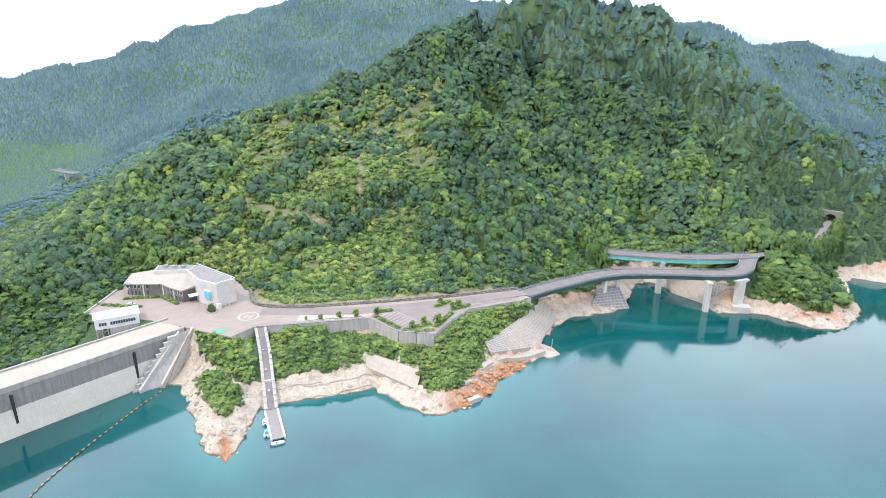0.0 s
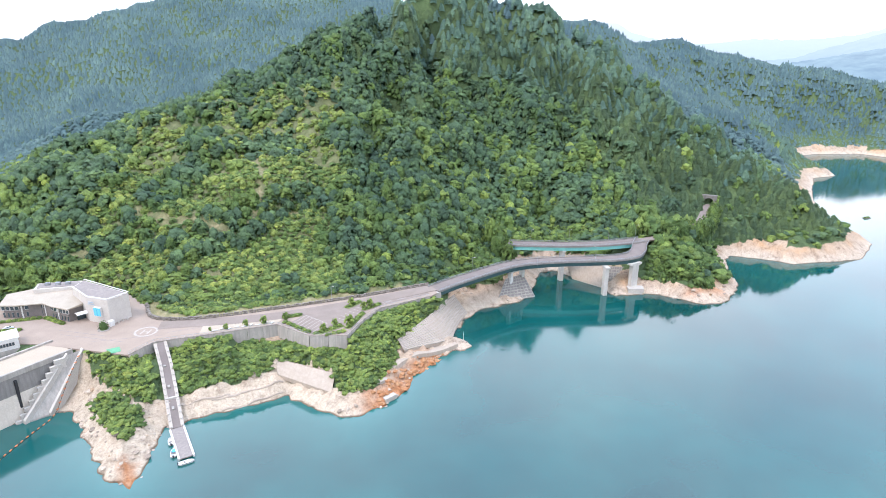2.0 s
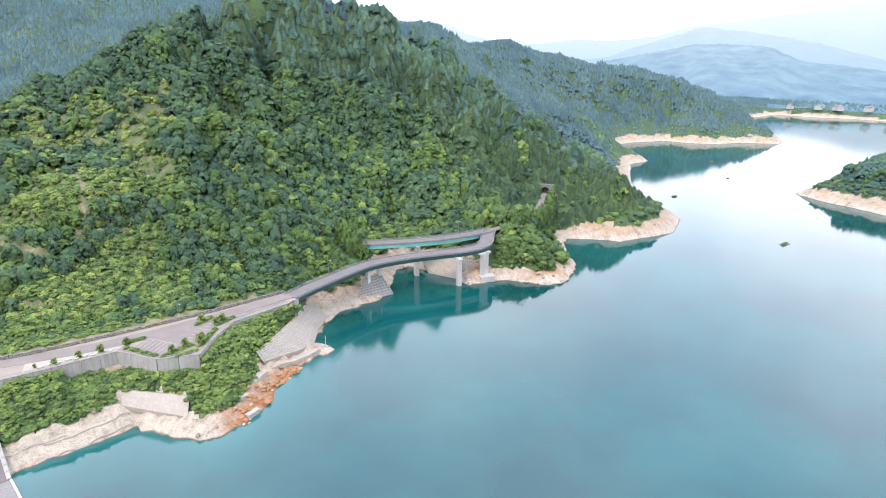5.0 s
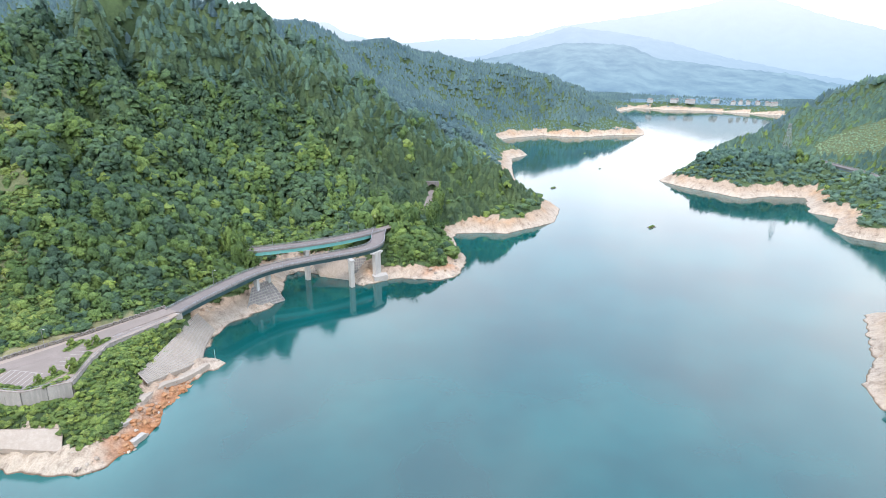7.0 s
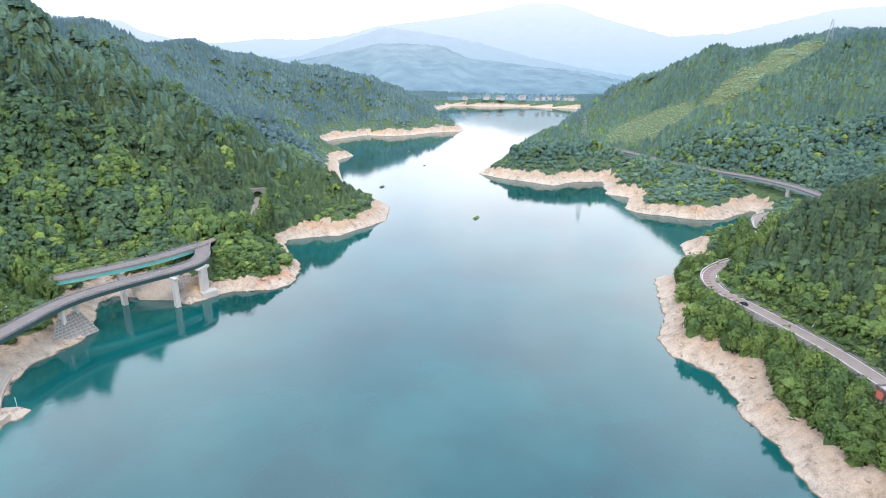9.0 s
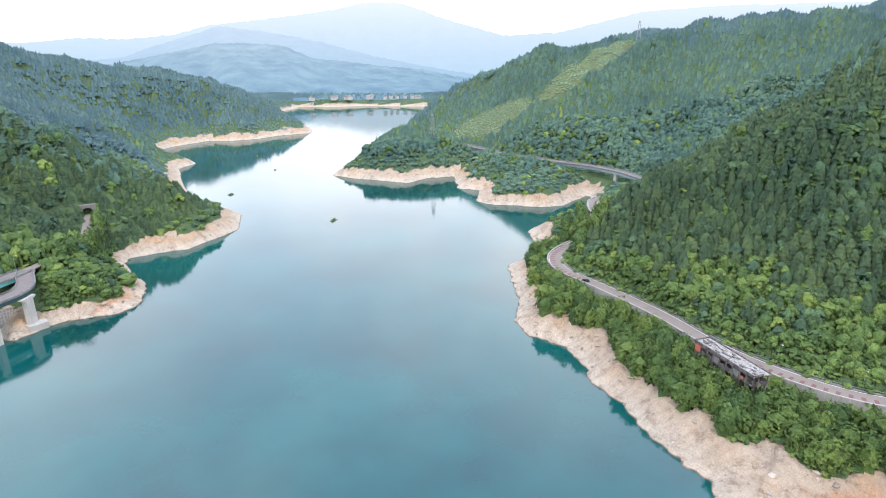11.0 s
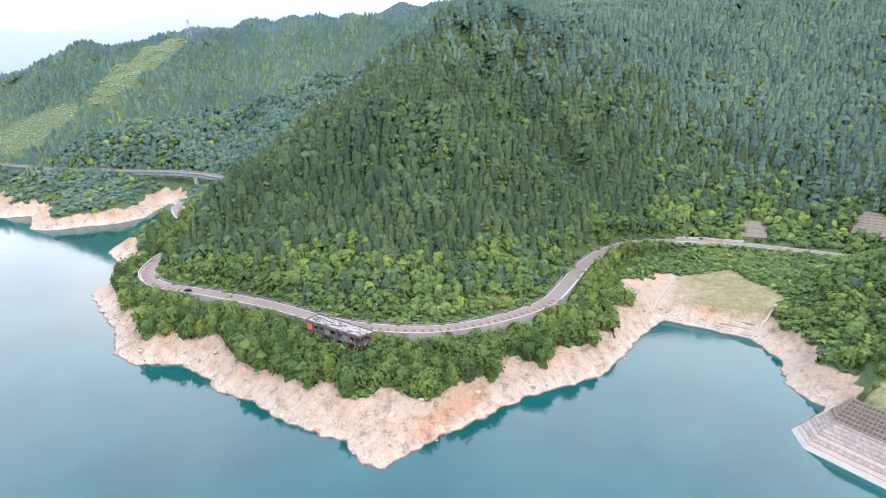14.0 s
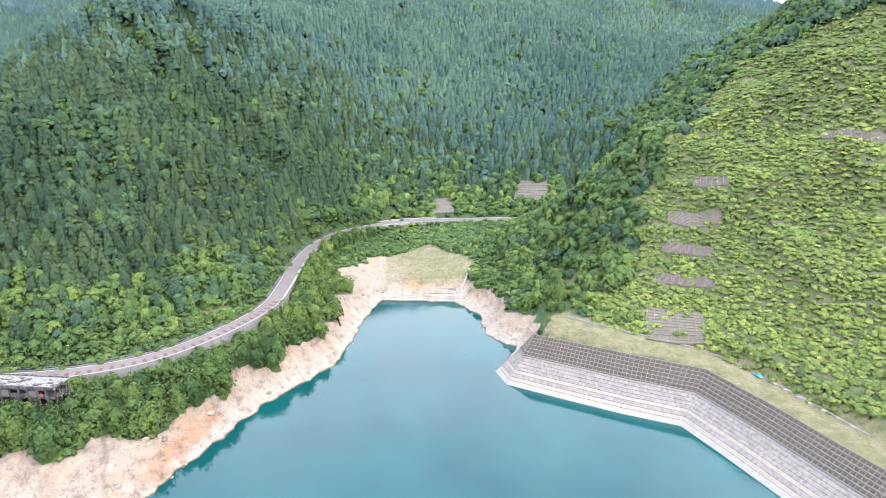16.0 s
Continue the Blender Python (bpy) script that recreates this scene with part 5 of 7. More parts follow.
    words = {MEADOW_BUSH: ("clearing_bushes", "pale green low bushes covering the clearing on the cape"), CAPE_WOOD: ("cape_wood", "woodland covering the farther slopes, tinted blue-green for haze"), FRESH: ("young_wood", "fresh green leafy trees and bushes on the slopes"), YOUNG: ("hillside_shrubs", "bright yellow-green shrubs on the planted slopes"), BROADLEAF: ("broadleaf_wood", "dense green broadleaf woodland on the steep slopes"), CEDAR: ("cedar_wood", "dark green planted cedar stand with pointed crowns"),
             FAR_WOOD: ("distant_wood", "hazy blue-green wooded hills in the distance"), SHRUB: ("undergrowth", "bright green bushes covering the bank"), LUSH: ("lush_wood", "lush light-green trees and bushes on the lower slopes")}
    for name, kind, p, size, leaves, mat in made:
        if len(p):
            fine = {("near", "round"): (15, 5, 2, 22, 0.15), ("near", "cone"): (6, 5, 2, 30, 0.2), ("mid", "round"): (7, 5, 1, 4, 0.22), ("mid", "cone"): (4, 5, 2, 4, 0.28), ("far", "round"): (0, 5, 1, 0, 0.1), ("far", "cone"): (2, 3, 1, 0, 0.1)}
            me = crowns(words[mat][0], p, size, kind, fine[name, kind] if leaves != 8 and leaves != 14 else (2, 5, 1, 1, 0.25), mat, rng)
            tagged(new(words[mat][0], me), words[mat][1], "woodland", kind="stuff")


forest()


# ---- retaining edge, railing and markings of the plaza ----
def ground_z(x, y):
    return float(ground(np.array([x]), np.array([y]))[0][0])


front_line = np.c_[PLAZA_EDGE[3:12], np.full(9, LEVEL)]
plaza_wall = thing("plaza_wall", "tall grey concrete retaining wall with a railing along the plaza edge", "retaining wall")
for a, b in zip(front_line[:-1], front_line[1:]):
    n = max(1, int(np.hypot(*(b - a)[:2]) / 5))
    for i in range(n):
        p, q = a + (b - a) * (i + 0.01) / n, a + (b - a) * (i + 0.99) / n
        part("wall_panel", Shape().sweep([p, q], [(-0.25, 0.25), (0.3, 0.25), (0.75, -8.5), (-0.25, -8.5)]), CONCRETE, plaza_wall)
part("coping", Shape().sweep(front_line, [(-0.4, 0.45), (0.4, 0.45), (0.4, 0.22), (-0.4, 0.22)]), FACING, plaza_wall)
rail = part("handrail", Shape().sweep(front_line, [(-0.05, 1.3), (0.05, 1.3), (0.05, 1.2), (-0.05, 1.2)]), GALV, plaza_wall, "grey metal handrail")
rp = Shape().box(0, 0, 0, 0.09, 0.09, 0.85).mesh("handrail_post", GALV)
for a, b in zip(front_line[:-1], front_line[1:]):
    for i in range(max(1, int(np.hypot(*(b - a)[:2]) / 2.5))):
        q = a + (b - a) * i / max(1, int(np.hypot(*(b - a)[:2]) / 2.5))
        part("handrail_post", rp, GALV, rail).location = (q[0], q[1], q[2] + 0.4)

plaza_ob = bpy.data.objects["plaza"]
part("parking_surface", Shape().prism([(-25.6, 222.6), (-18.8, 231.3), (2, 237.5), (12, 239), (33, 250.5), (35.5, 246.5), (14.5, 236.5), (5.2, 230.5), (-3, 219), (-15.6, 212.6)], LEVEL - 0.2, LEVEL + 0.02), ASPHALT, plaza_ob, "dark grey parking area")


def stripe(a, b, w, z, parent, mat=WORN_LINE, name="marking_line"):
    a, b = np.array(a, float), np.array(b, float)
    d = (b - a) / np.linalg.norm(b - a)
    n = np.array([d[1], -d[0]]) * w / 2
    part(name, Shape().prism([tuple(a - n), tuple(a + n), tuple(b + n), tuple(b - n)], z - 0.1, z), mat, parent)


def lerp(a, b, f):
    return (a[0] + (b[0] - a[0]) * f, a[1] + (b[1] - a[1]) * f)


for i in range(7):
    stripe(lerp((-24.4, 221.4), (-15.6, 213.4), i / 6), lerp((-18.4, 230.4), (-9.8, 221.6), i / 6), 0.2, LEVEL + 0.032, plaza_ob)
stripe((-18.6, 230.6), (-9.4, 221.4), 0.2, LEVEL + 0.034, plaza_ob)
for i in range(7):
    stripe(lerp((-4.2, 221.5), (6.5, 232.5), i / 6), lerp((-7.6, 224.3), (2.5, 236.0), i / 6), 0.2, LEVEL + 0.032, plaza_ob)
for i in range(7):
    stripe(lerp((14.6, 238.2), (34.0, 247.6), i / 6), lerp((12.8, 242.0), (32.0, 250.2), i / 6), 0.2, LEVEL + 0.032, plaza_ob)
for i in range(0, 6, 2):
    q = [lerp((14.8, 238.4), (34.0, 247.6), (i + f) / 6) for f in (0.15, 0.85)] + [lerp((13.0, 241.9), (32.1, 250.0), (i + f) / 6) for f in (0.85, 0.15)]
    part("paved_bay", Shape().prism(q, LEVEL - 0.1, LEVEL + 0.027), GREY_ROOF, plaza_ob)
# painted landing circle with its letter
ring = Shape()
hx, hy, n = -78.6, 224.0, 40
v = [(hx + r * math.cos(2 * math.pi * i / n), hy + r * math.sin(2 * math.pi * i / n), LEVEL + z) for z in (-0.05, 0.012) for r in (3.5, 4.35) for i in range(n)]
ring.add(v, [q for i in range(n) for j in [(i + 1) % n] for q in ((2 * n + i, 3 * n + i, 3 * n + j, 2 * n + j), (n + i, n + j, 3 * n + j, 3 * n + i), (i, 2 * n + i, 2 * n + j, j))])
part("landing_circle", ring, WORN_LINE, plaza_ob, "white painted landing circle")
part("landing_letter", Shape().box(hx - 1.2, hy, LEVEL - 0.1, 0.6, 4.0, LEVEL + 0.012, -12).box(hx + 1.2, hy - 0.5, LEVEL - 0.1, 0.6, 4.0, LEVEL + 0.013, -12).box(hx, hy - 0.25, LEVEL - 0.1, 2.4, 0.6, LEVEL + 0.014, -12), WORN_LINE, plaza_ob, "white painted letter H")
for a, b in (((-112, 230), (-92, 222)), ((-110, 226), (-84, 216)), ((-70, 222), (-56, 226)), ((-96, 218), (-72, 220))):
    stripe(a, b, 0.25, LEVEL + 0.01, plaza_ob, GREY_ROOF, "paving_joint")
part("light_paving", Shape().prism([(-58, 219), (-29.5, 223.8), (-27.5, 229), (-58, 226.5)], LEVEL - 0.1, LEVEL + 0.015), CREST, plaza_ob, "pale paved terrace")
part("edge_kerb", Shape().sweep([(-146, 260, LEVEL), (-146, 224.3, LEVEL), (-140, 223.2, LEVEL)], [(-0.3, 0.7), (0.3, 0.7), (0.3, -3.0), (-0.3, -3.0)]), PALE_CONCRETE, plaza_ob, "pale kerb wall along the plaza rim")
tagged(new("ground_sheet", Shape().prism([(-88.3, 210.4), (-84.3, 212.0), (-82.6, 208.4), (-85.4, 207.0)], LEVEL + 0.004, LEVEL + 0.12).mesh("ground_sheet", GREEN_MAT)), "green plastic sheet laid on the plaza paving", "sheet")
seat_m, leg_m = Shape().box(0, 0, 0.38, 1.9, 0.6, 0.5).mesh("seat", WHITE), Shape().box(0, 0, 0, 0.2, 0.5, 0.38).mesh("leg", PALE_CONCRETE)
for i in range(9):
    p = lerp((-52.5, 220.6), (-31.5, 224.4), i / 8)
    b = thing("plaza_bench", "white low bench on the pale plaza terrace", "bench", (p[0], p[1] + (0.9 if i % 2 else 0), LEVEL + 0.015), group="plaza benches")
    b.rotation_euler[2] = radians(10 + 30 * (i % 3))
    part("seat", seat_m, WHITE, b)
    for s in (-0.7, 0.7):
        part("leg", leg_m, PALE_CONCRETE, b).location = (s, 0, 0)

# stone wall and verge at the foot of the hill
wall_st = thing("stone_wall", "low rough grey stone wall along the access road", "stone wall")
sw = resampled(np.c_[PLAZA_EDGE[13:20][::-1][1:], np.full(6, LEVEL)], 1.6)
rs = random.Random(5)
for q, a in list(along(sw, 1.1))[:140]:
    for c in (0, 1):
        part("stone", Shape().box(q[0] + rs.uniform(-0.1, 0.1) + 0.4 * c * -math.sin(radians(a)), q[1] + rs.uniform(-0.1, 0.1) + 0.4 * c * math.cos(radians(a)), LEVEL - 0.3 + c * 0.55, rs.uniform(0.7, 1.05), rs.uniform(0.7, 1.1), LEVEL + (c + 1) * 0.55 + rs.uniform(-0.15, 0.2), a + rs.uniform(-14, 14)), STONE, wall_st)

# ---- visitor centre ----
vc = thing("visitor_centre", "two-storey visitor centre with a white hall and a brown curved wing", "building")
hall = part("hall", Shape().prism([(-94, 232.6), (-88.4, 239.5), (-111.5, 257), (-113, 249), (-103, 237)], 16.5, 27.4), HALL_WALL, vc, "white rendered hall")
part("hall_roof", Shape().prism([(-94.2, 233.4), (-89.4, 239.4), (-111.3, 256.1), (-112.3, 249.2), (-103.2, 237.8)], 27.3, 27.55), GREY_ROOF, vc, "grey-brown flat roof")
for a, b in (((-94, 232.6), (-88.4, 239.5)), ((-88.4, 239.5), (-111.5, 257)), ((-103, 237), (-94, 232.6)), ((-113, 249), (-103, 237))):
    stripe(a, b, 0.5, 28.0, vc, WHITE, "roof_parapet")
wing_line = [(-138, 245), (-132.6, 244.6), (-123.3, 245.4), (-117.9, 241.6), (-111.2, 237.5)]
part("wing_body", Shape().prism(wing_line + [(-105.6, 244), (-118.5, 256), (-131, 256.4), (-139.6, 254)], 16.5, 22.6), BROWN_WALL, vc, "brown tiled wing")
part("wing_roof", Shape().prism([(-139.2, 244.2), (-132.6, 243.4), (-123.1, 244.3), (-117.9, 240.4), (-110.6, 236.2), (-104.6, 243.4), (-118.5, 257), (-131, 257.4), (-140.8, 254.8)], [22.5] * 9, [22.9, 22.9, 22.9, 22.9, 22.9, 23.6, 24.6, 24.6, 23.6]), TAN_ROOF, vc, "tan sloping roof with overhanging eaves")
part("rear_block", Shape().prism([(-129.9, 253.4), (-131.1, 260.5), (-114.2, 261.7), (-110, 255)], 16.5, 25.6), HALL_WALL, vc)
part("rear_roof", Shape().prism([(-129, 254.4), (-130.2, 259.8), (-115, 260.8), (-111.6, 255.8)], 25.5, 25.8), GREY_ROOF, vc)
for s in range(3):
    part("roof_unit", Shape().box(-126 + 4 * s, 257.5, 25.8, 1.8, 1.4, 26.9, 5), GALV, vc)
for i, (q, a) in enumerate(along(np.c_[np.array(wing_line), np.zeros(5)], 1.75)):
    nx, ny = math.sin(radians(a)), -math.cos(radians(a))
    for lo, hi, w in ((20.4, 22.1, 1.45), (17.3, 19.5, 0.95)):
        if lo > 20 and i % 5 == 4:
            part("white_column", Shape().box(q[0] + 0.1 * nx, q[1] + 0.1 * ny, 17, 0.5, 0.4, 22.5, a), WHITE, vc)
            continue
        win = part("window", Shape().box(q[0] + 0.02 * nx, q[1] + 0.02 * ny, lo, w, 0.24, hi, a), WHITE if lo > 20 else GREY_ROOF, vc)
        part("pane", Shape().box(q[0] + 0.12 * nx, q[1] + 0.12 * ny, lo + 0.12, w - 0.24, 0.1, hi - 0.12, a), GLASS, win)
part("canopy", Shape().sweep([(-109.2, 238.2, 17), (-105.6, 241.2, 17)], [(-0.2, 3.0), (0.8, 3.7), (2.0, 3.8), (3.0, 3.0), (2.0, 3.5), (0.8, 3.4)]), WHITE, vc, "white vaulted entrance canopy")
part("entrance", Shape().box(-107.0, 240.2, 17, 4.2, 0.3, 19.9, 40), GLASS, vc, "dark glass entrance")
bay = part("bay_window", Shape().box(-98.6, 234.6, 20.2, 3.4, 1.2, 24.0, -26), WHITE, vc)
for s in (-0.85, 0.85):
    part("blue_pane", Shape().box(-98.6 + s * 0.9 - 0.12, 234.5 - s * 0.44 - 0.28, 20.5, 1.5, 0.9, 23.7, -26), BLUE_GLASS, bay, "blue tinted glass pane")
for k, w in enumerate((2.6, 3.2)):
    part("sign_bar", Shape().box(-101.4 - 0.06, 236.1 - 0.14, 25.4 - k * 0.8, w, 0.1, 25.8 - k * 0.8, -26), BLUE_STEEL, vc, "plain blue-grey sign bar")
part("store", Shape().box(-93.4, 231.6, 17, 1.8, 1.5, 19.2, 50), WHITE, vc)
for s in range(3):
    part("bollard", Shape().box(-91.6 + s * 1.2, 233.9 + s * 1.4, 17, 0.5, 0.5, 17.9, 50), PALE_CONCRETE, vc)

# ---- dam control building ----
cb = thing("control_building", "small white control building on a grey concrete base beside the dam", "building")
ctl = [(-137.4, 216.4), (-124.2, 224.6), (-119.9, 217.3), (-129.3, 211.7), (-133.5, 209.8)]
part("upper_floor", Shape().prism(ctl, 16.8, 20.8), WHITE, cb, "white clad upper floor")
mid_c = (sum(p[0] for p in ctl) / 5, sum(p[1] for p in ctl) / 5)
part("roof", Shape().prism([lerp(mid_c, p, 1.05) for p in ctl], 20.8, 21.1), WHITE, cb, "white metal roof")
part("base", Shape().prism([lerp(ctl[3], ctl[2], 0.02), lerp(ctl[3], ctl[2], 0.98), lerp(ctl[2], ctl[1], 0.9), lerp(mid_c, ctl[0], 0.3)], -10, 16.8), CONCRETE, cb, "grey concrete base")


def window_row(a, b, n, lo, hi):
    turn = math.degrees(math.atan2(b[1] - a[1], b[0] - a[0]))
    nx, ny = math.sin(radians(turn)), -math.cos(radians(turn))
    w = math.hypot(b[0] - a[0], b[1] - a[1]) / n
    for i in range(n):
        p = lerp(a, b, (i + 0.5) / n)
        win = part("window", Shape().box(p[0] + 0.03 * nx, p[1] + 0.03 * ny, lo, w * 0.9, 0.2, hi, turn), GREY_ROOF, cb)
        part("pane", Shape().box(p[0] + 0.1 * nx, p[1] + 0.1 * ny, lo + 0.12, w * 0.9 - 0.2, 0.14, hi - 0.12, turn), GLASS, win)


window_row(lerp(ctl[3], ctl[2], 0.06), lerp(ctl[3], ctl[2], 0.88), 10, 18.2, 19.5)
window_row(lerp(ctl[4], ctl[3], 0.3), lerp(ctl[4], ctl[3], 0.9), 3, 18.2, 19.5)
for a, b in ((ctl[4], ctl[3]), (ctl[0], lerp(ctl[0], ctl[3], 0.6))):
    for f in (0.08, 0.5, 0.92):
        p = lerp(a, b, f)
        part("steel_column", Shape().box(p[0], p[1], -2, 0.4, 0.4, 16.8), GALV, cb)
    for lo in (7, 12):
        part("brace", Shape().tube((*lerp(a, b, 0.08), lo), (*lerp(a, b, 0.92), lo + 4.8), 0.14), GALV, cb)
        part("brace", Shape().tube((*lerp(a, b, 0.92), lo), (*lerp(a, b, 0.08), lo + 4.8), 0.14), GALV, cb)


# ---- vehicles ----
def car(paint, label, x, y, z, turn):
    c = thing("parked_car", label, "car", (x, y, z))
    c.rotation_euler[2] = radians(turn)
    c.scale = (0.85, 0.85, 0.9)
    prof = [(-2.1, 0.35), (-2.15, 0.8), (-1.6, 0.95), (-1.1, 1.42), (0.5, 1.45), (1.1, 0.98), (2.0, 0.85), (2.15, 0.5), (2.1, 0.3)]
    n = len(prof)
    v = [(a, s * (0.82 if h < 1.2 else 0.66), h) for s in (-1, 1) for a, h in prof]
    part("body", Shape().add(v, [tuple(range(n))[::-1], tuple(range(n, 2 * n))] + [(i, (i + 1) % n, n + (i + 1) % n, n + i)[::-1] for i in range(n)]), paint, c)
    part("windscreen", Shape().add([(0.55, -0.62, 1.42), (0.55, 0.62, 1.42), (1.12, 0.72, 1.02), (1.12, -0.72, 1.02)], [(0, 1, 2, 3)]), GLASS, c)
    part("side_windows", Shape().box(-0.3, 0, 1.02, 1.7, 1.55, 1.36), GLASS, c)
    for a in (-1.3, 1.35):
        for s in (-0.75, 0.75):
            w = part("wheel", Shape().tube((a, s - 0.1, 0.31), (a, s + 0.1, 0.31), 0.31, n=14), DARK, c)
            part("rim", Shape().tube((a, s - 0.12, 0.31), (a, s + 0.12, 0.31), 0.18, n=10), GALV, w)


car(BLACK_PAINT, "black car on the lakeside road", 269.4, 40.6, 17.0, 60)
car(SILVER_PAINT, "silver car parked behind the control building", -131.5, 233.5, 17.0, 20)

# ---- slipway, pontoon and boats ----
slip = thing("slipway", "white-railed boat slipway running down the bank into the water", "slipway")
d0 = [(-70.7, 213.5, 16.9), (-66.9, 204.5, 12.2), (-62.5, 192, 5.6), (-59.0, 181.8, 0.75)]
part("track", Shape().sweep(d0, [(-1.3, 0.0), (1.3, 0.0), (1.3, -0.5), (-1.3, -0.5)]), BRIDGE_DECK, slip, "dark central track")
for s in (-1.75, 1.75):
    part("side_beam", Shape().sweep(beside(d0, s), [(-0.55, 0.3), (0.55, 0.3), (0.55, -0.7), (-0.55, -0.7)]), LICHEN_BAND, slip, "white concrete side beam")
bol = Shape().box(0, 0, 0, 0.35, 0.35, 0.5).mesh("bollard", PALE_CONCRETE)
for s in (-1.75, 1.75):
    for q, a in along(beside(d0, s), 2.6):
        part("bollard", bol, PALE_CONCRETE, slip).location = (q[0], q[1], q[2] + 0.28)
for f in (0.25, 0.5, 0.75):
    p = lerp(d0[0], d0[3], f)
    gz0 = ground_z(*p)
    part("support", Shape().box(p[0], p[1], gz0 - 1.5, 4.2, 0.8, max(gz0 + 0.2, 17 - 16.2 * f - 0.6), -70), CONCRETE, slip)
part("cross_beam", Shape().box(-62.6, 192.2, 5.4, 4.4, 0.7, 6.2, 18), PALE_CONCRETE, slip)
pon = thing("pontoon", "grey floating pontoon at the foot of the slipway", "pontoon")
pl = [(-59.0, 181.6, 0.7), (-52.2, 165.3, 0.7)]
part("deck", Shape().sweep(pl, [(-2.0, 0.0), (2.0, 0.0), (2.0, -0.35), (-2.0, -0.35)]), GREY_ROOF, pon)
for s in (-2.15, 2.15):
    part("side_float", Shape().sweep(beside(pl, s), [(-0.3, 0.12), (0.3, 0.12), (0.3, -1.0), (-0.3, -1.0)]), WHITE, pon)


def boat(label, x, y, turn, long, wide, with_cover):
    b = thing("small_boat", label, "boat", (x, y, 0.0), group="boats at the pontoon")
    b.rotation_euler[2] = radians(turn)
    st = [(-0.5, 0.42), (-0.2, 0.5), (0.15, 0.48), (0.36, 0.32), (0.5, 0.03)]
    rimv = [(f * long, s * w * wide, 0.62 + 0.12 * max(f, 0)) for s in (-1, 1) for f, w in st]
    keel = [(f * long * 0.95, s * w * wide * 0.7, -0.15) for s in (-1, 1) for f, w in st]
    inn = [(f * long * 0.9, s * w * wide * 0.78, 0.6) for s in (-1, 1) for f, w in st]
    well = [(f * long * 0.85, s * w * wide * 0.7, 0.25) for s in (-1, 1) for f, w in st]
    v, f = rimv + keel + inn + well, []
    for i in range(4):
        for o, (a, bb, flip) in ((0, (0, 10, 1)), (5, (0, 10, 0)), (0, (0, 20, 0)), (5, (0, 20, 1)), (0, (20, 30, 0)), (5, (20, 30, 1))):
            q = (a + o + i, a + o + i + 1, bb + o + i + 1, bb + o + i)
            f.append(q if flip else q[::-1])
        f.append((30 + i, 31 + i, 36 + i, 35 + i))
        f.append((10 + i, 15 + i, 16 + i, 11 + i))
    f += [(0, 5, 15, 10), (0, 20, 25, 5), (20, 30, 35, 25)]
    part("hull", Shape().add(v, f), WHITE, b, "white hull")
    part("thwart", Shape().box(-0.1 * long, 0, 0.45, 0.35, wide * 0.72, 0.55), GREY_ROOF, b)
    if with_cover:
        part("cover", Shape().box(0.12 * long, 0, 0.56, 0.3 * long, wide * 0.55, 0.8), BLUE_SHEET, b, "blue cover")
    part("outboard", Shape().box(-0.52 * long, 0, 0.1, 0.3, 0.35, 1.0), DARK, b)


boat("white open boat moored beside the pontoon", -59.2, 174.8, 105, 4.2, 1.9, False)
boat("white boat with a blue cover moored beside the pontoon", -56.8, 168.6, 100, 4.6, 2.0, True)
boat("white dinghy moored across the end of the pontoon", -51.8, 163.2, 20, 4.6, 1.7, False)

# ---- floating boom ----
boom = thing("floating_boom", "line of orange floats strung across the water before the dam", "boom")
bl = resampled([(-97.5, 209.5, 15.4), (-99.2, 205, 11.0), (-101.0, 200, 5.0), (-102.6, 195.4, 0.3), (-106, 184, 0.1), (-109, 172, 0.1), (-112, 160, 0.1), (-114, 148, 0.1), (-115, 138, 0.1), (-115, 120, 0.1), (-110, 95, 0.1), (-100, 60, 0.1)], 2.35)
flo = Shape().tube((-0.42, 0, 0.05), (0.42, 0, 0.05), 0.2, n=10).mesh("float", ORANGE)
part("cable", Shape().sweep(bl, [(-0.06, 0.12), (0.06, 0.12), (0.06, 0.0), (-0.06, 0.0)]), DARK, boom)
for q, a in along(bl, 2.35):
    o = part("float", flo, ORANGE, boom)
    o.location, o.rotation_euler = (q[0], q[1], q[2] + 0.15), (0, 0, radians(a))

# ---- burnt-out building by the lakeside road ----
ruin = thing("ruined_building", "burnt-out two-storey roadside building with a peeling roof and red end panel", "ruin")
RA, RB = np.array([212.5, -10.7]), np.array([192.3, -29.2])
RD = (RB - RA) / np.linalg.norm(RB - RA)
RN = np.array([RD[1], -RD[0]]) if RD[1] * 1 - RD[0] * 0 > 0 else np.array([-RD[1], RD[0]])
RN = RN if RN[0] > 0 else -RN
RL, RW = float(np.linalg.norm(RB - RA)), 6.2
rz = math.degrees(math.atan2(RD[1], RD[0]))


def rbox(u0, u1, w0, w1, z0, z1):
    pts = [RA + RD * u + RN * w for u, w in ((u0, w0), (u1, w0), (u1, w1), (u0, w1))]
    return Shape().prism([tuple(p) for p in pts], z0, z1)


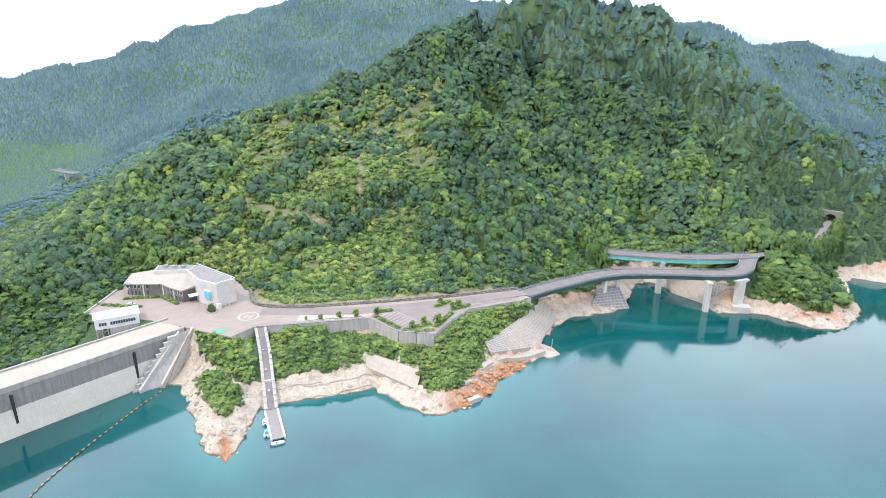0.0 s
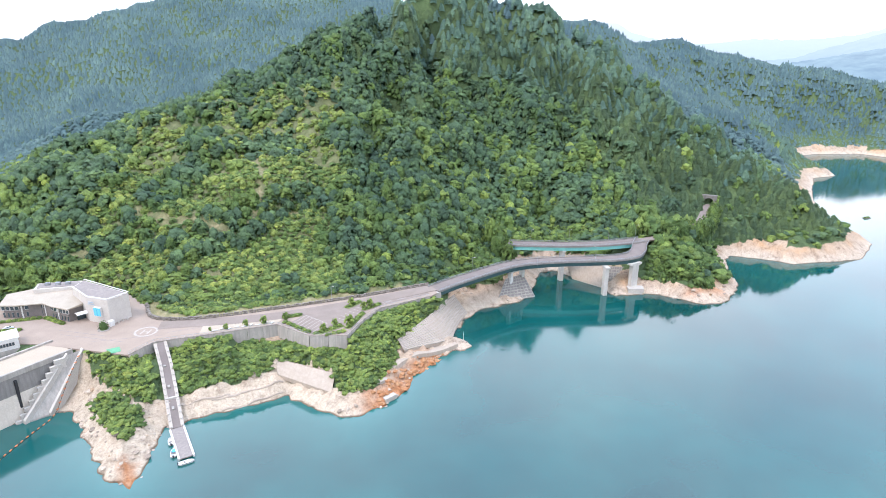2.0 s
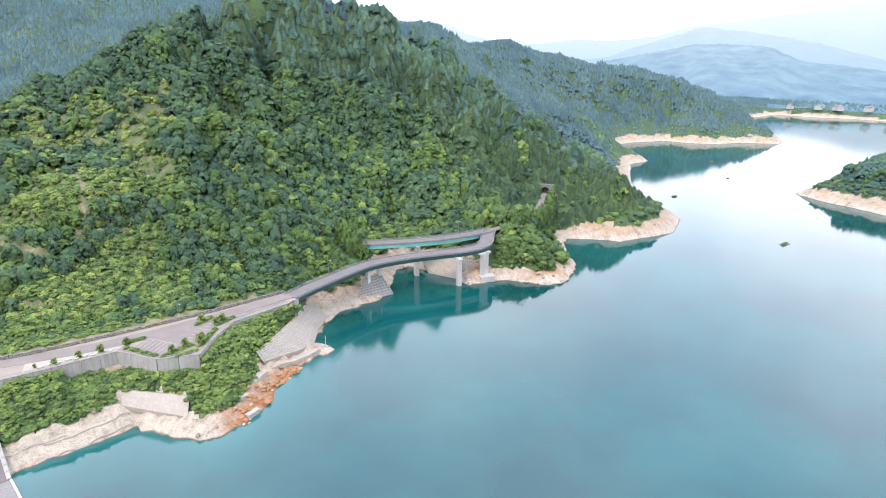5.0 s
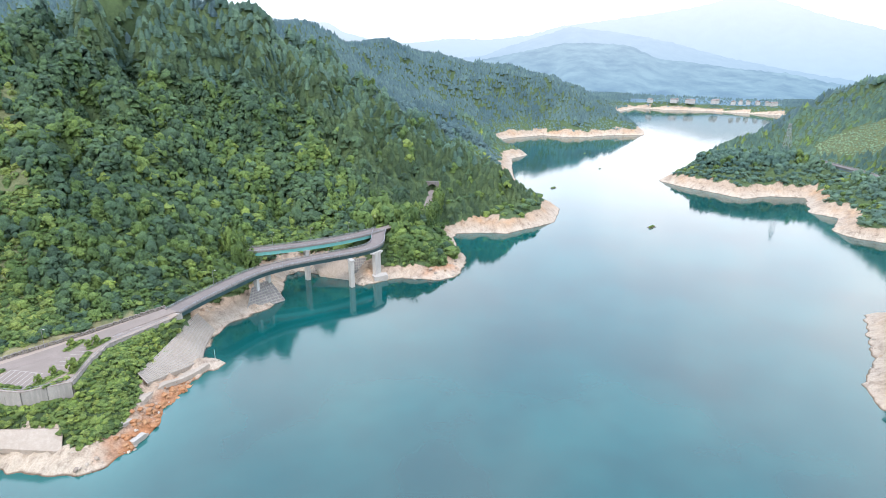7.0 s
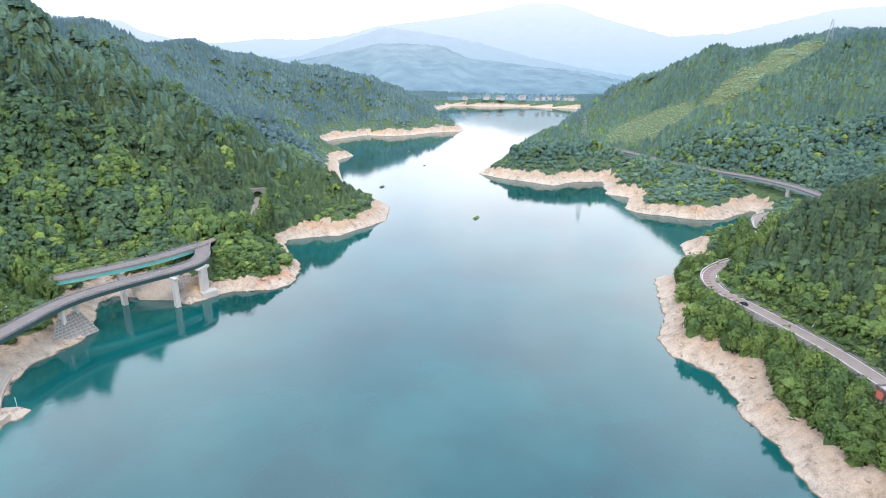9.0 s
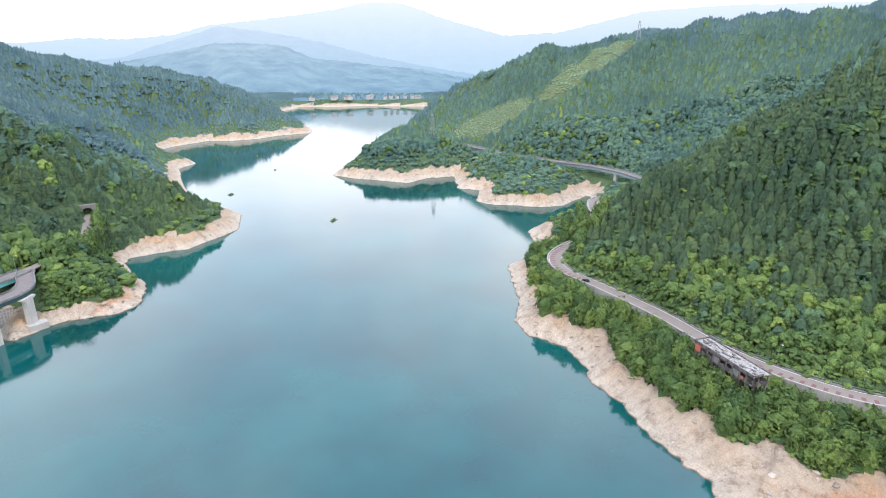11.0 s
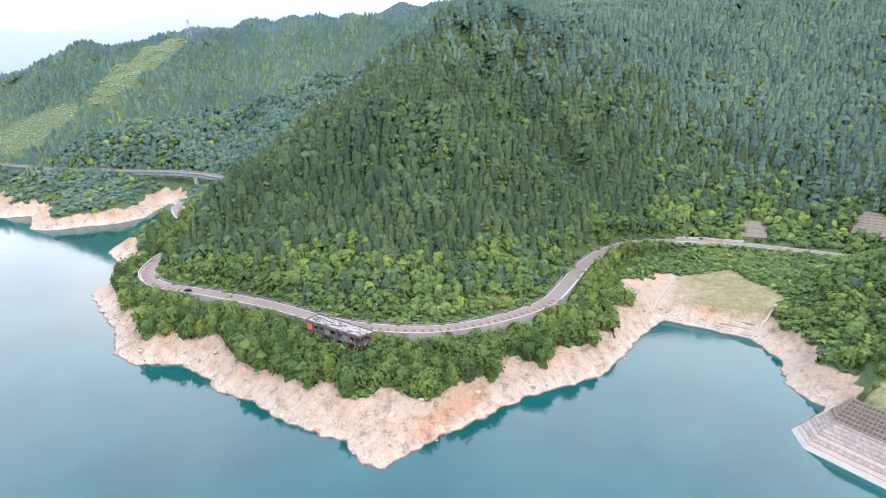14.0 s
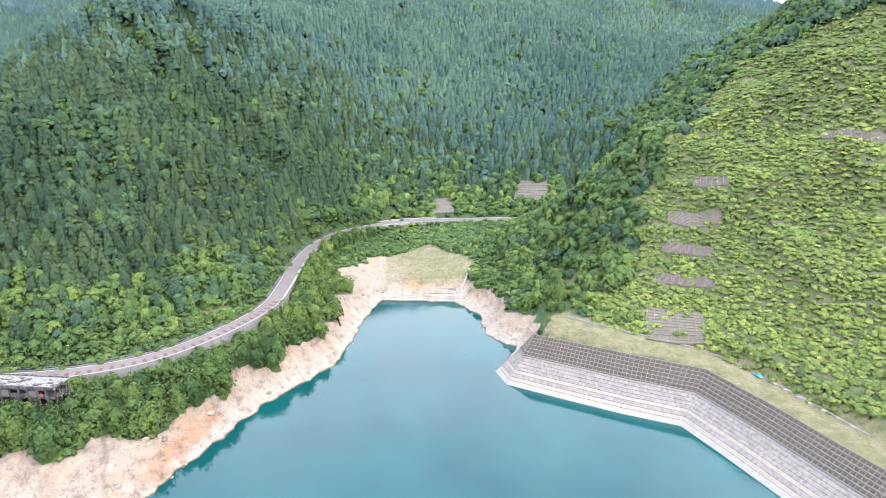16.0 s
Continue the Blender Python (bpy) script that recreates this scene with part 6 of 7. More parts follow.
part("floor_slab", rbox(0, RL, 0, RW, 18.4, 18.9), CHARRED, ruin)
part("roof_slab", rbox(-0.3, RL + 0.2, -0.3, RW + 0.3, 22.0, 22.45), RUIN_ROOF, ruin, "pale roof with the covering peeled away")
for u0, u1, w0, w1 in ((-0.3, RL, -0.35, 0.05), (-0.3, RL, RW - 0.05, RW + 0.35), (-0.35, 0.05, 0, RW), (RL - 0.2, RL + 0.2, 0, RW * 0.6)):
    part("roof_edge", rbox(u0, u1, w0, w1, 22.0, 22.85), CHARRED, ruin)
rr = random.Random(9)
for k in range(26):
    u, w = rr.uniform(0.5, RL - 2), rr.uniform(0.5, RW - 1.5)
    part("roof_debris", rbox(u, u + rr.uniform(0.8, 3.2), w, w + rr.uniform(0.3, 1.2), 22.45, 22.5 + rr.uniform(0.05, 0.35)), CHARRED if k % 3 else RUIN_ROOF, ruin)
bays = 9
for w0 in (0.0, RW - 0.35):
    for i in range(bays + 1):
        u = RL * i / bays
        part("column", rbox(max(u - 0.3, 0), min(u + 0.3, RL), w0 - 0.03, w0 + 0.38, 11.5, 22.0), CHARRED, ruin)
    for i in range(bays):
        if i in (8,) and w0 == 0:
            continue
        u = RL * i / bays
        part("wall_panel", rbox(u + 0.3, u + RL / bays - 0.3, w0 + 0.05, w0 + 0.3, 18.9, 20.0 if i not in (3, 6) else 21.0), CHARRED if i % 3 else STAINED, ruin)
        part("lintel", rbox(u + 0.3, u + RL / bays - 0.3, w0 + 0.05, w0 + 0.3, 21.3, 22.0), CHARRED, ruin)
        part("lower_panel", rbox(u + 0.3, u + RL / bays - 0.3, w0 + 0.05, w0 + 0.3, 12.0, 16.2 if i % 2 else 18.4), CHARRED, ruin)
part("red_panel", rbox(0.2, 2.9, -0.14, 0.04, 18.9, 21.5), RED_PAINT, ruin, "faded red wall panel")
part("red_panel", rbox(-0.14, 0.04, 0.2, 2.2, 18.9, 21.5), RED_PAINT, ruin, "faded red wall panel")
part("red_panel", rbox(RL - 5.2, RL - 4.2, -0.1, 0.04, 19.2, 20.2), RED_PAINT, ruin, "faded red wall panel")
part("inner_floor", rbox(0.3, RL - 0.3, 0.4, RW - 0.4, 11.0, 12.0), CHARRED, ruin)
for k in range(7):
    u = RL + rr.uniform(-0.4, 2.6)
    part("fallen_beam", Shape().tube(tuple(RA + RD * u + RN * rr.uniform(0, RW)) + (13 + rr.uniform(0, 2),), tuple(RA + RD * (u - rr.uniform(0, 2)) + RN * rr.uniform(0, RW)) + (19 + rr.uniform(0, 3),), 0.16, n=5), CHARRED, ruin)

# ---- concrete facing of the south shore with its crib wall ----
lin = thing("shore_facing", "stepped pale concrete slope facing with horizontal courses above the water", "revetment")
LINE = np.array([(133, -172, 0), (131, -167.5, 0), (122, -163.6, 0), (106, -169.6, 0), (83, -178.6, 0), (64, -187.6, 0), (44, -181.6, 0), (26, -175.6, 0), (-10, -164.6, 0), (-60, -147, 0)], float)[1:]
levels = [(-4.0, 1.2, LICHEN_BAND), (1.2, 2.2, APRON), (2.2, 3.2, FACING), (3.2, 4.1, APRON), (4.1, 5.0, FACING), (5.0, 5.9, FACING), (5.9, 6.8, FACING), (6.8, 7.7, FACING), (7.7, 8.6, SLAB_MID)]
for k, (lo, hi, mat) in enumerate(levels):
    o0, o1 = lo / 0.88 - 1.2 + 0.08 * k, hi / 0.88 - 1.2 + 0.08 * k
    for a, b in zip(LINE[:-1], LINE[1:]):
        n = max(1, int(np.linalg.norm(b - a) / 12))
        la, lb = beside(LINE, -o0), beside(LINE, -o1)
        i = int(np.where((LINE == a).all(1))[0][0])
        for j in range(n):
            p0, p1 = la[i] + (la[i + 1] - la[i]) * (j + 0.002) / n, la[i] + (la[i + 1] - la[i]) * (j + 0.998) / n
            q0, q1 = lb[i] + (lb[i + 1] - lb[i]) * (j + 0.002) / n, lb[i] + (lb[i + 1] - lb[i]) * (j + 0.998) / n
            tops = [(p0, lo + 0.25), (p1, lo + 0.25), (q1, hi + 0.12), (q0, hi + 0.12)]
            part("facing_slab", Shape().prism([tuple(p[:2]) for p, _ in tops][::1], [h - 1.6 for _, h in tops], [h for _, h in tops]), mat, lin)
crib = thing("crib_wall", "brown crib wall of crossed concrete beams filled with soil", "retaining wall")
c0, c1 = beside(LINE, -(8.4 / 0.88 - 0.5)), beside(LINE, -(14.6 / 0.88 - 0.7))
fill = Shape()
for i in range(len(LINE) - 1):
    fill.prism([tuple(c0[i][:2]), tuple(c0[i + 1][:2]), tuple(c1[i + 1][:2]), tuple(c1[i][:2])], [6.5, 6.5, 12.5, 12.5], [8.45, 8.45, 14.5, 14.5])
part("fill", fill, CRIB_FILL, crib, "soil and stone filling")
for k in range(7):
    f = k / 6
    lk = c0 + (c1 - c0) * f
    lk[:, 2] = 8.5 + 6.05 * f
    part("rail_beam", Shape().sweep(lk, [(-0.2, 0.34), (0.2, 0.34), (0.2, -0.2), (-0.2, -0.2)]), CRIB_WOOD, crib)
for i in range(len(LINE) - 1):
    n = int(np.linalg.norm(LINE[i + 1] - LINE[i]) / 1.5)
    for j in range(n):
        a, b = c0[i] + (c0[i + 1] - c0[i]) * j / n, c1[i] + (c1[i + 1] - c1[i]) * j / n
        part("upright_beam", Shape().tube((a[0], a[1], 8.75), (b[0], b[1], 14.8), 0.15, n=4), CRIB_WOOD, crib)
kerb_line = beside(resampled(TERRACE, 5), -4.0)
setting("terrace_kerb", Shape().sweep(kerb_line, [(-0.15, 0.4), (0.15, 0.4), (0.15, -0.6), (-0.15, -0.6)]), CONCRETE, "pale concrete kerb at the foot of the planted slope", "kerb")
tagged(new("tarpaulin", Shape().add([(52.8, -212.2, 15.1), (49.6, -210.8, 15.1), (48.9, -212.0, 15.2), (52.2, -213.4, 15.2), (51.0, -211.6, 15.8), (50.4, -212.6, 15.7)], [(0, 4, 1), (1, 4, 5, 2), (2, 5, 3), (3, 5, 4, 0), (0, 1, 2, 3)]).mesh("tarpaulin", BLUE_SHEET)), "crumpled blue tarpaulin lying on the grass terrace", "tarpaulin")
for k in range(7):
    p = lerp((44, -210.4), (20, -202.0), k / 6)
    tagged(new("rubble_slab", Shape().box(p[0] + rr.uniform(-0.6, 0.6), p[1] - 0.3, 14.5, rr.uniform(1.2, 3.0), rr.uniform(0.5, 1.0), 15.2 + rr.uniform(0, 0.3), 20 + rr.uniform(-15, 15)).mesh("rubble_slab", LICHEN_BAND)), "pale concrete slab lying beside the grass terrace", "slab", group="rubble on the terrace")


# ---- framed slopes ----
def slope_frame(quad, nu, nv, label, fill_mat, beam_mat, lift=0.25, beam=0.3):
    t = thing("slope_frame", label, "revetment", group="framed slopes")
    # quad: four corners, or an upper and a lower line
    upper, lower = (np.array(quad[:2], float), np.array(quad[3:1:-1], float)) if len(quad) == 4 else [resampled(np.array(q, float), 1.0) for q in quad]

    def on(line, u):
        k = u * (len(line) - 1)
        i = min(int(k), len(line) - 2)
        return line[i] + (line[i + 1] - line[i]) * (k - i)

    def at(u, v):
        return on(upper, u) * (1 - v) + on(lower, u) * v
    us, vs = np.linspace(0, 1, nu * 2 + 1), np.linspace(0, 1, nv * 2 + 1)
    P = np.array([[at(u, v) for u in us] for v in vs])
    if upper.shape[1] == 3:
        P, Z = P[..., :2], P[..., 2]
    else:
        Z = np.maximum(ground(P[..., 0], P[..., 1])[0], -1.0)
        for _ in range(4):
            E = np.pad(Z, 1, mode="edge")
            Z = np.maximum((E[:-2, 1:-1] + E[2:, 1:-1] + E[1:-1, :-2] + E[1:-1, 2:]) / 4, Z - 0.25)
        Z = Z + lift
    H, W = Z.shape
    back = Shape().add([(*P[i, j], Z[i, j]) for i in range(H) for j in range(W)] + [(*P[i, j], Z[i, j] - 1.5) for i in range(H) for j in range(W)],
        [(i * W + j, i * W + j + 1, (i + 1) * W + j + 1, (i + 1) * W + j) for i in range(H - 1) for j in range(W - 1)]
        + [(j, H * W + j, H * W + j + 1, j + 1) for j in range(W - 1)] + [((H - 1) * W + j, (H - 1) * W + j + 1, H * W + (H - 1) * W + j + 1, H * W + (H - 1) * W + j) for j in range(W - 1)])
    part("bed", back, fill_mat, t)
    for i in range(0, H, 2):
        part("beam", Shape().sweep([(*P[i, j], Z[i, j]) for j in range(W)], [(-beam / 2, 0.22), (beam / 2, 0.22), (beam / 2, -0.2), (-beam / 2, -0.2)]), beam_mat, t)
    for j in range(0, W, 2):
        part("beam", Shape().sweep([(*P[i, j], Z[i, j]) for i in range(H)], [(-beam / 2, 0.25), (beam / 2, 0.25), (beam / 2, -0.2), (-beam / 2, -0.2)]), beam_mat, t)


slope_frame((REVET_TOP, REVET_FOOT), 38, 9, "pale framed concrete revetment curving round the bank", APRON, LICHEN_BAND, 0.5, 0.26)
ledge = resampled(np.array([(14, 204.5), (20, 211.3), (28, 217.0), (37, 222.6), (43.5, 226.4)], float), 2.0)
ledge = np.c_[ledge, np.convolve(np.pad(ground(ledge[:, 0], ledge[:, 1])[0], 3, mode="edge"), np.ones(7) / 7, "valid") + 0.12]
tagged(new("bank_ledge", Shape().sweep(ledge, [(-2.4, 0.12), (2.0, 0), (2.3, -1.6), (-2.4, -1.6)]).mesh("bank_ledge", APRON)), "pale concrete ledge at the foot of the framed revetment", "ledge")
slope_frame([(79.1, 275.9, 10.4), (89.9, 281.5, 10.4), (94.7, 274.7, 0.4), (73.6, 269.8, 1.2)], 9, 8, "grey framed slope under the bridge portal", STAINED, CONCRETE)
slope_frame([(142.2, 289.8, 9), (151, 287.6, 9), (145.6, 277.7, 0.4), (138.6, 283.4, 0.4)], 7, 7, "dark framed slope behind the bridge piers", STAINED, CONCRETE)
slope_frame([(122, 305, 8.5), (141.5, 291, 8.5), (136.5, 280, 0), (124, 297, 0)], 2, 1, "smooth pale concrete slope behind the piers", APRON, APRON)
for qd in CRIBS[:6]:
    slope_frame(qd, 7, 10, "weathered crib of crossed beams on the planted hillside", CRIB_BED, CRIB_WOOD, 0.5, 0.24)
slope_frame(CRIBS[6], 5, 4, "grey-brown bare scar above the cove road", CRIB_BED, CRIB_WOOD, 0.4)
slope_frame(CRIBS[7], 3, 8, "terraced brown slope stabilisation above the cove road", CRIB_BED, CRIB_WOOD, 0.6, 0.4)
slope_frame([(-29.0, 209.2, 9.2), (-6.8, 198.9, 7.1), (-8.2, 191.4, 3.35), (-28.2, 203.9, 5.5)], 1, 1, "smooth pale concrete apron on the bank", APRON, APRON, 0.85, 0.1)
for line in ([(-50, 193.2), (-38, 196.8), (-26, 201.3)], [(-46, 190.2), (-36, 193.6), (-26, 198.2)], [(-62, 190.6), (-54, 192.4), (-44, 195.8)]):
    q = resampled(np.array(line, float), 1.5)
    q = np.c_[q, ground(q[:, 0], q[:, 1])[0] + 0.05]
    tagged(new("bank_step", Shape().sweep(q, [(-0.9, 0.2), (0.25, 0.16), (0.35, -0.35), (-0.9, -0.6)]).mesh("bank_step", APRON)), "low washed-out step running along the pale bank", "ledge", "steps on the pale bank")
for x, y, a in ((10, 195.5, 30), (12.6, 189, 35)):
    z = ground_z(x, y)
    tagged(new("broken_block", Shape().box(x, y, z - 0.6, 5.2, 2.0, z + 1.3, a).mesh("broken_block", LICHEN_BAND)), "broken pale concrete block lying on the orange rock", "concrete block", group="broken blocks on the bank")
# boulders along the orange tip
STONE_ORANGE = weathered("orange_rock", (0.33, 0.13, 0.05), (0.44, 0.25, 0.13), 0.5, 2.0, bump=0.8, dist=0.2)


def boulder(x, y, r, mat, rnd, label, group):
    z = ground_z(x, y)
    bm = bmesh.new()
    bmesh.ops.create_icosphere(bm, subdivisions=1, radius=1)
    for v in bm.verts:
        v.co = Vector((v.co.x * r * rnd.uniform(0.6, 1.35), v.co.y * r * rnd.uniform(0.6, 1.35), v.co.z * r * rnd.uniform(0.3, 0.8)))
    me = bpy.data.meshes.new("boulder")
    bm.to_mesh(me)
    bm.free()
    me.materials.append(mat)
    o = tagged(new("boulder", me), label, "rock", group)
    o.location = (x, y, z + 0.1 * r)


rb = random.Random(21)
for k in range(80):
    f = rb.random()
    p = lerp((8, 186), (36, 219), f)
    boulder(p[0] + rb.uniform(-4, 2.5), p[1] + rb.uniform(-2.5, 4), rb.uniform(0.4, 1.0) * rb.uniform(0.8, 1.9), STONE_ORANGE, rb, "jagged orange rock on the bare bank", "orange rocks")
PALE_ROCK = weathered("pale_rock", (0.29, 0.24, 0.195), (0.38, 0.32, 0.265), 0.6, 2.0, bump=0.8, dist=0.2)
for k in range(70):
    i = rb.randrange(len(SHORE) - 1)
    while not (np.hypot(*SHORE[i]) < 330 and (SHORE[i][0] > 120 or 0 < SHORE[i][0] < 30 or SHORE[i][0] < -60) and SHORE[i][1] > -150):
        i = rb.randrange(len(SHORE) - 1)
    p = lerp(SHORE[i], SHORE[i + 1], rb.random())
    boulder(p[0] + rb.uniform(-1.5, 1.5), p[1] + rb.uniform(-1.5, 1.5), rb.uniform(0.3, 0.8), PALE_ROCK, rb, "pale rock at the waterline", "waterline rocks")

def loose_rocks():
    """Stones and ledges strewn over the bare banks."""
    rng = np.random.default_rng(57)
    x, y = np.concatenate([np.array(scatter(1.5, box, rng)) for box in ((-110, 245, 148, 330), (140, 300, -180, 95))], 1)
    z, d, bare, free = ground(x, y)
    smooth = (x > -62) & (x < -8) & (y < 215)
    k = (d > 0.2) & (d < 20) & (bare > 0.6) & (z > 0) & (free > 0.5) & ~on_frames(x, y) & ~((y < -150) & (x < 145)) & (rng.uniform(size=len(x)) < np.clip(0.3 + 0.5 * waves(x, y, 16, 71), 0.02, 0.8) * np.where(smooth, 0.06, np.where(x > 140, 0.4, 1)))
    k &= ~inside(x, y, COVE_MEADOW) & (np.hypot(x + 103, y - 203) > 8)
    x, y, z = x[k], y[k], z[k]
    n = len(x)
    bm = bmesh.new()
    bmesh.ops.create_icosphere(bm, subdivisions=1, radius=1)
    v, f = np.array([q.co for q in bm.verts]), np.array([[q.index for q in t.verts] for t in bm.faces])
    bm.free()
    r = 0.28 + 0.75 * rng.uniform(size=n) ** 3
    p = v[None] * rng.uniform(0.6, 1.3, (n, len(v), 1)) * (r[:, None] * np.array((1.3, 1.3, 0.75)))[:, None] * rng.uniform(0.7, 1.3, (n, 1, 3)) + np.c_[x, y, z][:, None]
    me = mesh_of("bank_stones", p.reshape(-1, 3), (f[None] + (np.arange(n) * len(v))[:, None, None]).reshape(-1, 3), BANK_STONE)
    tagged(new("bank_stones", me), "loose pale stones and rock ledges strewn over the bare bank", "stones", kind="stuff")


def stone_material():
    m, n, l, b = material("bank_stone", 0.95, 0.0, 0.15)
    geo, fine = n.new("ShaderNodeNewGeometry"), place(n, l, 2.2, 6.0, rough=0.7)
    c = ramp(n, l, geo.outputs["Random Per Island"], [(0.0, (0.27, 0.215, 0.17)), (0.45, (0.43, 0.35, 0.275)), (0.8, (0.5, 0.42, 0.335)), (1.0, (0.4, 0.27, 0.17))])
    l.new(mixed(n, l, 1.0, c, ramp(n, l, fine.outputs["Fac"], [(0.3, (0.65, 0.63, 0.61)), (0.6, (1, 1, 1))]), "MULTIPLY"), b.inputs["Base Color"])
    bumped(n, l, b, fine.outputs["Fac"], 0.7, 0.3)
    return m


BANK_STONE = stone_material()
loose_rocks()

# steps and gutters of the cove
cove = thing("cove_steps", "pale stepped concrete bank at the head of the cove", "revetment")
cl = np.array([(222, -171.5, 0), (206, -188, 0), (190, -203, 0)], float)
for k in range(6):
    part("step", Shape().sweep(beside(cl, -(1.3 * k + 0.2)), [(0.6, 0.5 + 0.78 * k), (-2.2, 0.62 + 0.78 * k), (-2.2, -2.5 + 0.5 * k), (0.6, -2.5 + 0.5 * k)]), LICHEN_BAND if k < 2 else SLAB_MID if k % 2 else PALE_CONCRETE, cove)
for ln in ([(222, -172), (236, -188), (252, -204)], [(190, -203), (195, -212), (200, -226)]):
    pts = resampled(np.array(ln, float), 3)
    zz = ground(pts[:, 0], pts[:, 1])[0]
    part("gutter", Shape().sweep(np.c_[pts, zz], [(-0.5, 0.5), (0.5, 0.5), (0.5, -0.8), (-0.5, -0.8)]), LICHEN_BAND, cove, "pale concrete gutter")


# ---- masts, lamps, islets ----
def pylon(x, y, high, label):
    z = ground_z(x, y) - 0.5
    p = thing("power_pylon", label, "pylon", (x, y, z), group="power pylons")
    w0, w1 = high * 0.12, high * 0.03
    legs = [[(sx * (w0 + (w1 - w0) * f), sy * (w0 + (w1 - w0) * f), high * f) for f in (0, 0.25, 0.5, 0.72, 1)] for sx, sy in ((-1, -1), (1, -1), (1, 1), (-1, 1))]
    for lg in legs:
        part("leg", Shape().tube(lg[0], lg[-1], high * 0.005, n=5), GALV, p)
    for i in range(4):
        for a, b in zip(legs, legs[1:] + legs[:1]):
            part("brace", Shape().tube(a[i], b[i + 1], high * 0.003, n=4), GALV, p)
            part("brace", Shape().tube(b[i], a[i + 1], high * 0.003, n=4), GALV, p)
    for f in (0.7, 0.82, 0.93):
        part("crossarm", Shape().tube((-high * 0.14, 0, high * f), (high * 0.14, 0, high * f), high * 0.006, n=5), GALV, p)


pylon(605, 282, 27, "grey lattice power pylon rising from the wooded cape")
pylon(818, 95.7, 27, "grey lattice power pylon on the ridge beside the clearing")


def street_lamp(x, y, z, turn):
    s = thing("street_lamp", "slim grey street lamp beside the road", "street lamp", (x, y, z), group="street lamps")
    s.rotation_euler[2] = radians(turn)
    part("pole", Shape().tube((0, 0, -0.5), (0, 0, 7.5), 0.09, 0.06), GALV, s)
    part("arm", Shape().tube((0, 0, 7.45), (1.5, 0, 7.8), 0.05), GALV, s)
    part("lamp_head", Shape().box(1.7, 0, 7.72, 0.7, 0.28, 7.9), WHITE, s)


for x, y, z, a in ((101, 305.5, 20.3, -70), (122, 301.8, 20.5, -80), (145, 301.2, 20.5, -90), (163, 304.6, 20.6, -70), (95, 274.6, 18, 90), (126, 274, 18.2, 90), (60, 269.9, 17.7, -60), (207.6, -62, 17, 180), (217, -38, 17, 200), (-8, 243, 17, -60)):
    street_lamp(x, y, z, a)
sgn = thing("road_sign", "white leaning sign panel beside the lakeside road", "sign", (259, 12.5, 17))
part("post", Shape().tube((0, 0, -0.4), (0, 0, 2.2), 0.06), GALV, sgn)
part("panel", Shape().box(0, 0, 1.2, 0.12, 1.6, 2.6, 40), WHITE, sgn)
tagged(new("depth_post", Shape().tube((48.5, 232, -2), (48.5, 232, 4.2), 0.1).mesh("depth_post", WHITE)), "thin white post standing in the shallow water", "post")


# ---- single plants ----
def plant_mesh(kind, w, h, leaves, mat, seed, leaf):
    rng = np.random.default_rng(seed)
    return crowns("crown", np.zeros((1, 3)), np.array([[w, h]]), kind, (leaves // 12, 6, 2, leaves // 3, leaf * 2), mat, rng)


TRUNK = Shape().tube((0, 0, -0.8), (0.05, 0.03, 1.4), 0.22, 0.16, 7).tube((0.05, 0.03, 1.4), (0.5, 0.3, 3.4), 0.12, 0.05, 6).tube((0.05, 0.03, 1.4), (-0.5, -0.2, 3.2), 0.11, 0.05, 6).tube((0.05, 0.03, 1.4), (0.0, -0.05, 3.8), 0.12, 0.05, 6).mesh("trunk", BARK)
CROWNS = [plant_mesh("round", 6.4, 6.4 + 0.3 * k, 420, FRESH if k % 3 == 1 else LUSH, 100 + k, 0.07) for k in range(7)]
SMALL = [plant_mesh("round", 2.4, 2.4, 70, LUSH if k != 1 else FRESH, 140 + k, 0.14) for k in range(3)]
HEDGE = [plant_mesh("round", 3.0, 1.5, 70, LUSH, 160 + k, 0.14) for k in range(2)]


def single_tree(x, y, z, scale, crown, label, group, name="broadleaf_tree", category="tree"):
    t = thing(name, label, category, (x, y, z), group=group)
    t.rotation_euler[2] = (x * 7.3 + y * 3.1) % 6.28
    t.scale = scale
    part("trunk", TRUNK, BARK, t)
    c = part("crown", crown, BROADLEAF, t)
    return t


def shore_belt():
    rng = np.random.default_rng(77)
    x, y = scatter(4.3, (140, 330, -160, 110), rng)
    z, d, bare, free = ground(x, y)
    r, _ = to_lines(x, y, ROADS[2][0])
    outer, _ = to_lines(x, y, EAST_OUTER)
    inner, _ = to_lines(x, y, EAST_INNER)
    line = 8.0 + 2.0 * waves(x, y, 30, 8)
    k = (outer < inner) & (r < 34) & (r > 6.8) & (z > line) & (d > 4) & ~in_ruin(x, y)
    x, y, z = x[k], y[k], z[k]
    for i in range(min(len(x), 300)):
        s = rng.uniform(0.8, 1.2) * (0.85 if r[k][i] < 11 else 1.15)
        single_tree(x[i], y[i], z[i] - 0.3, (s * rng.uniform(0.9, 1.2), s * rng.uniform(0.9, 1.2), s * rng.uniform(0.75, 1.05)), CROWNS[int(rng.integers(0, 7))],
            "full green broadleaf tree on the bank below the road", "trees below the lakeside road")


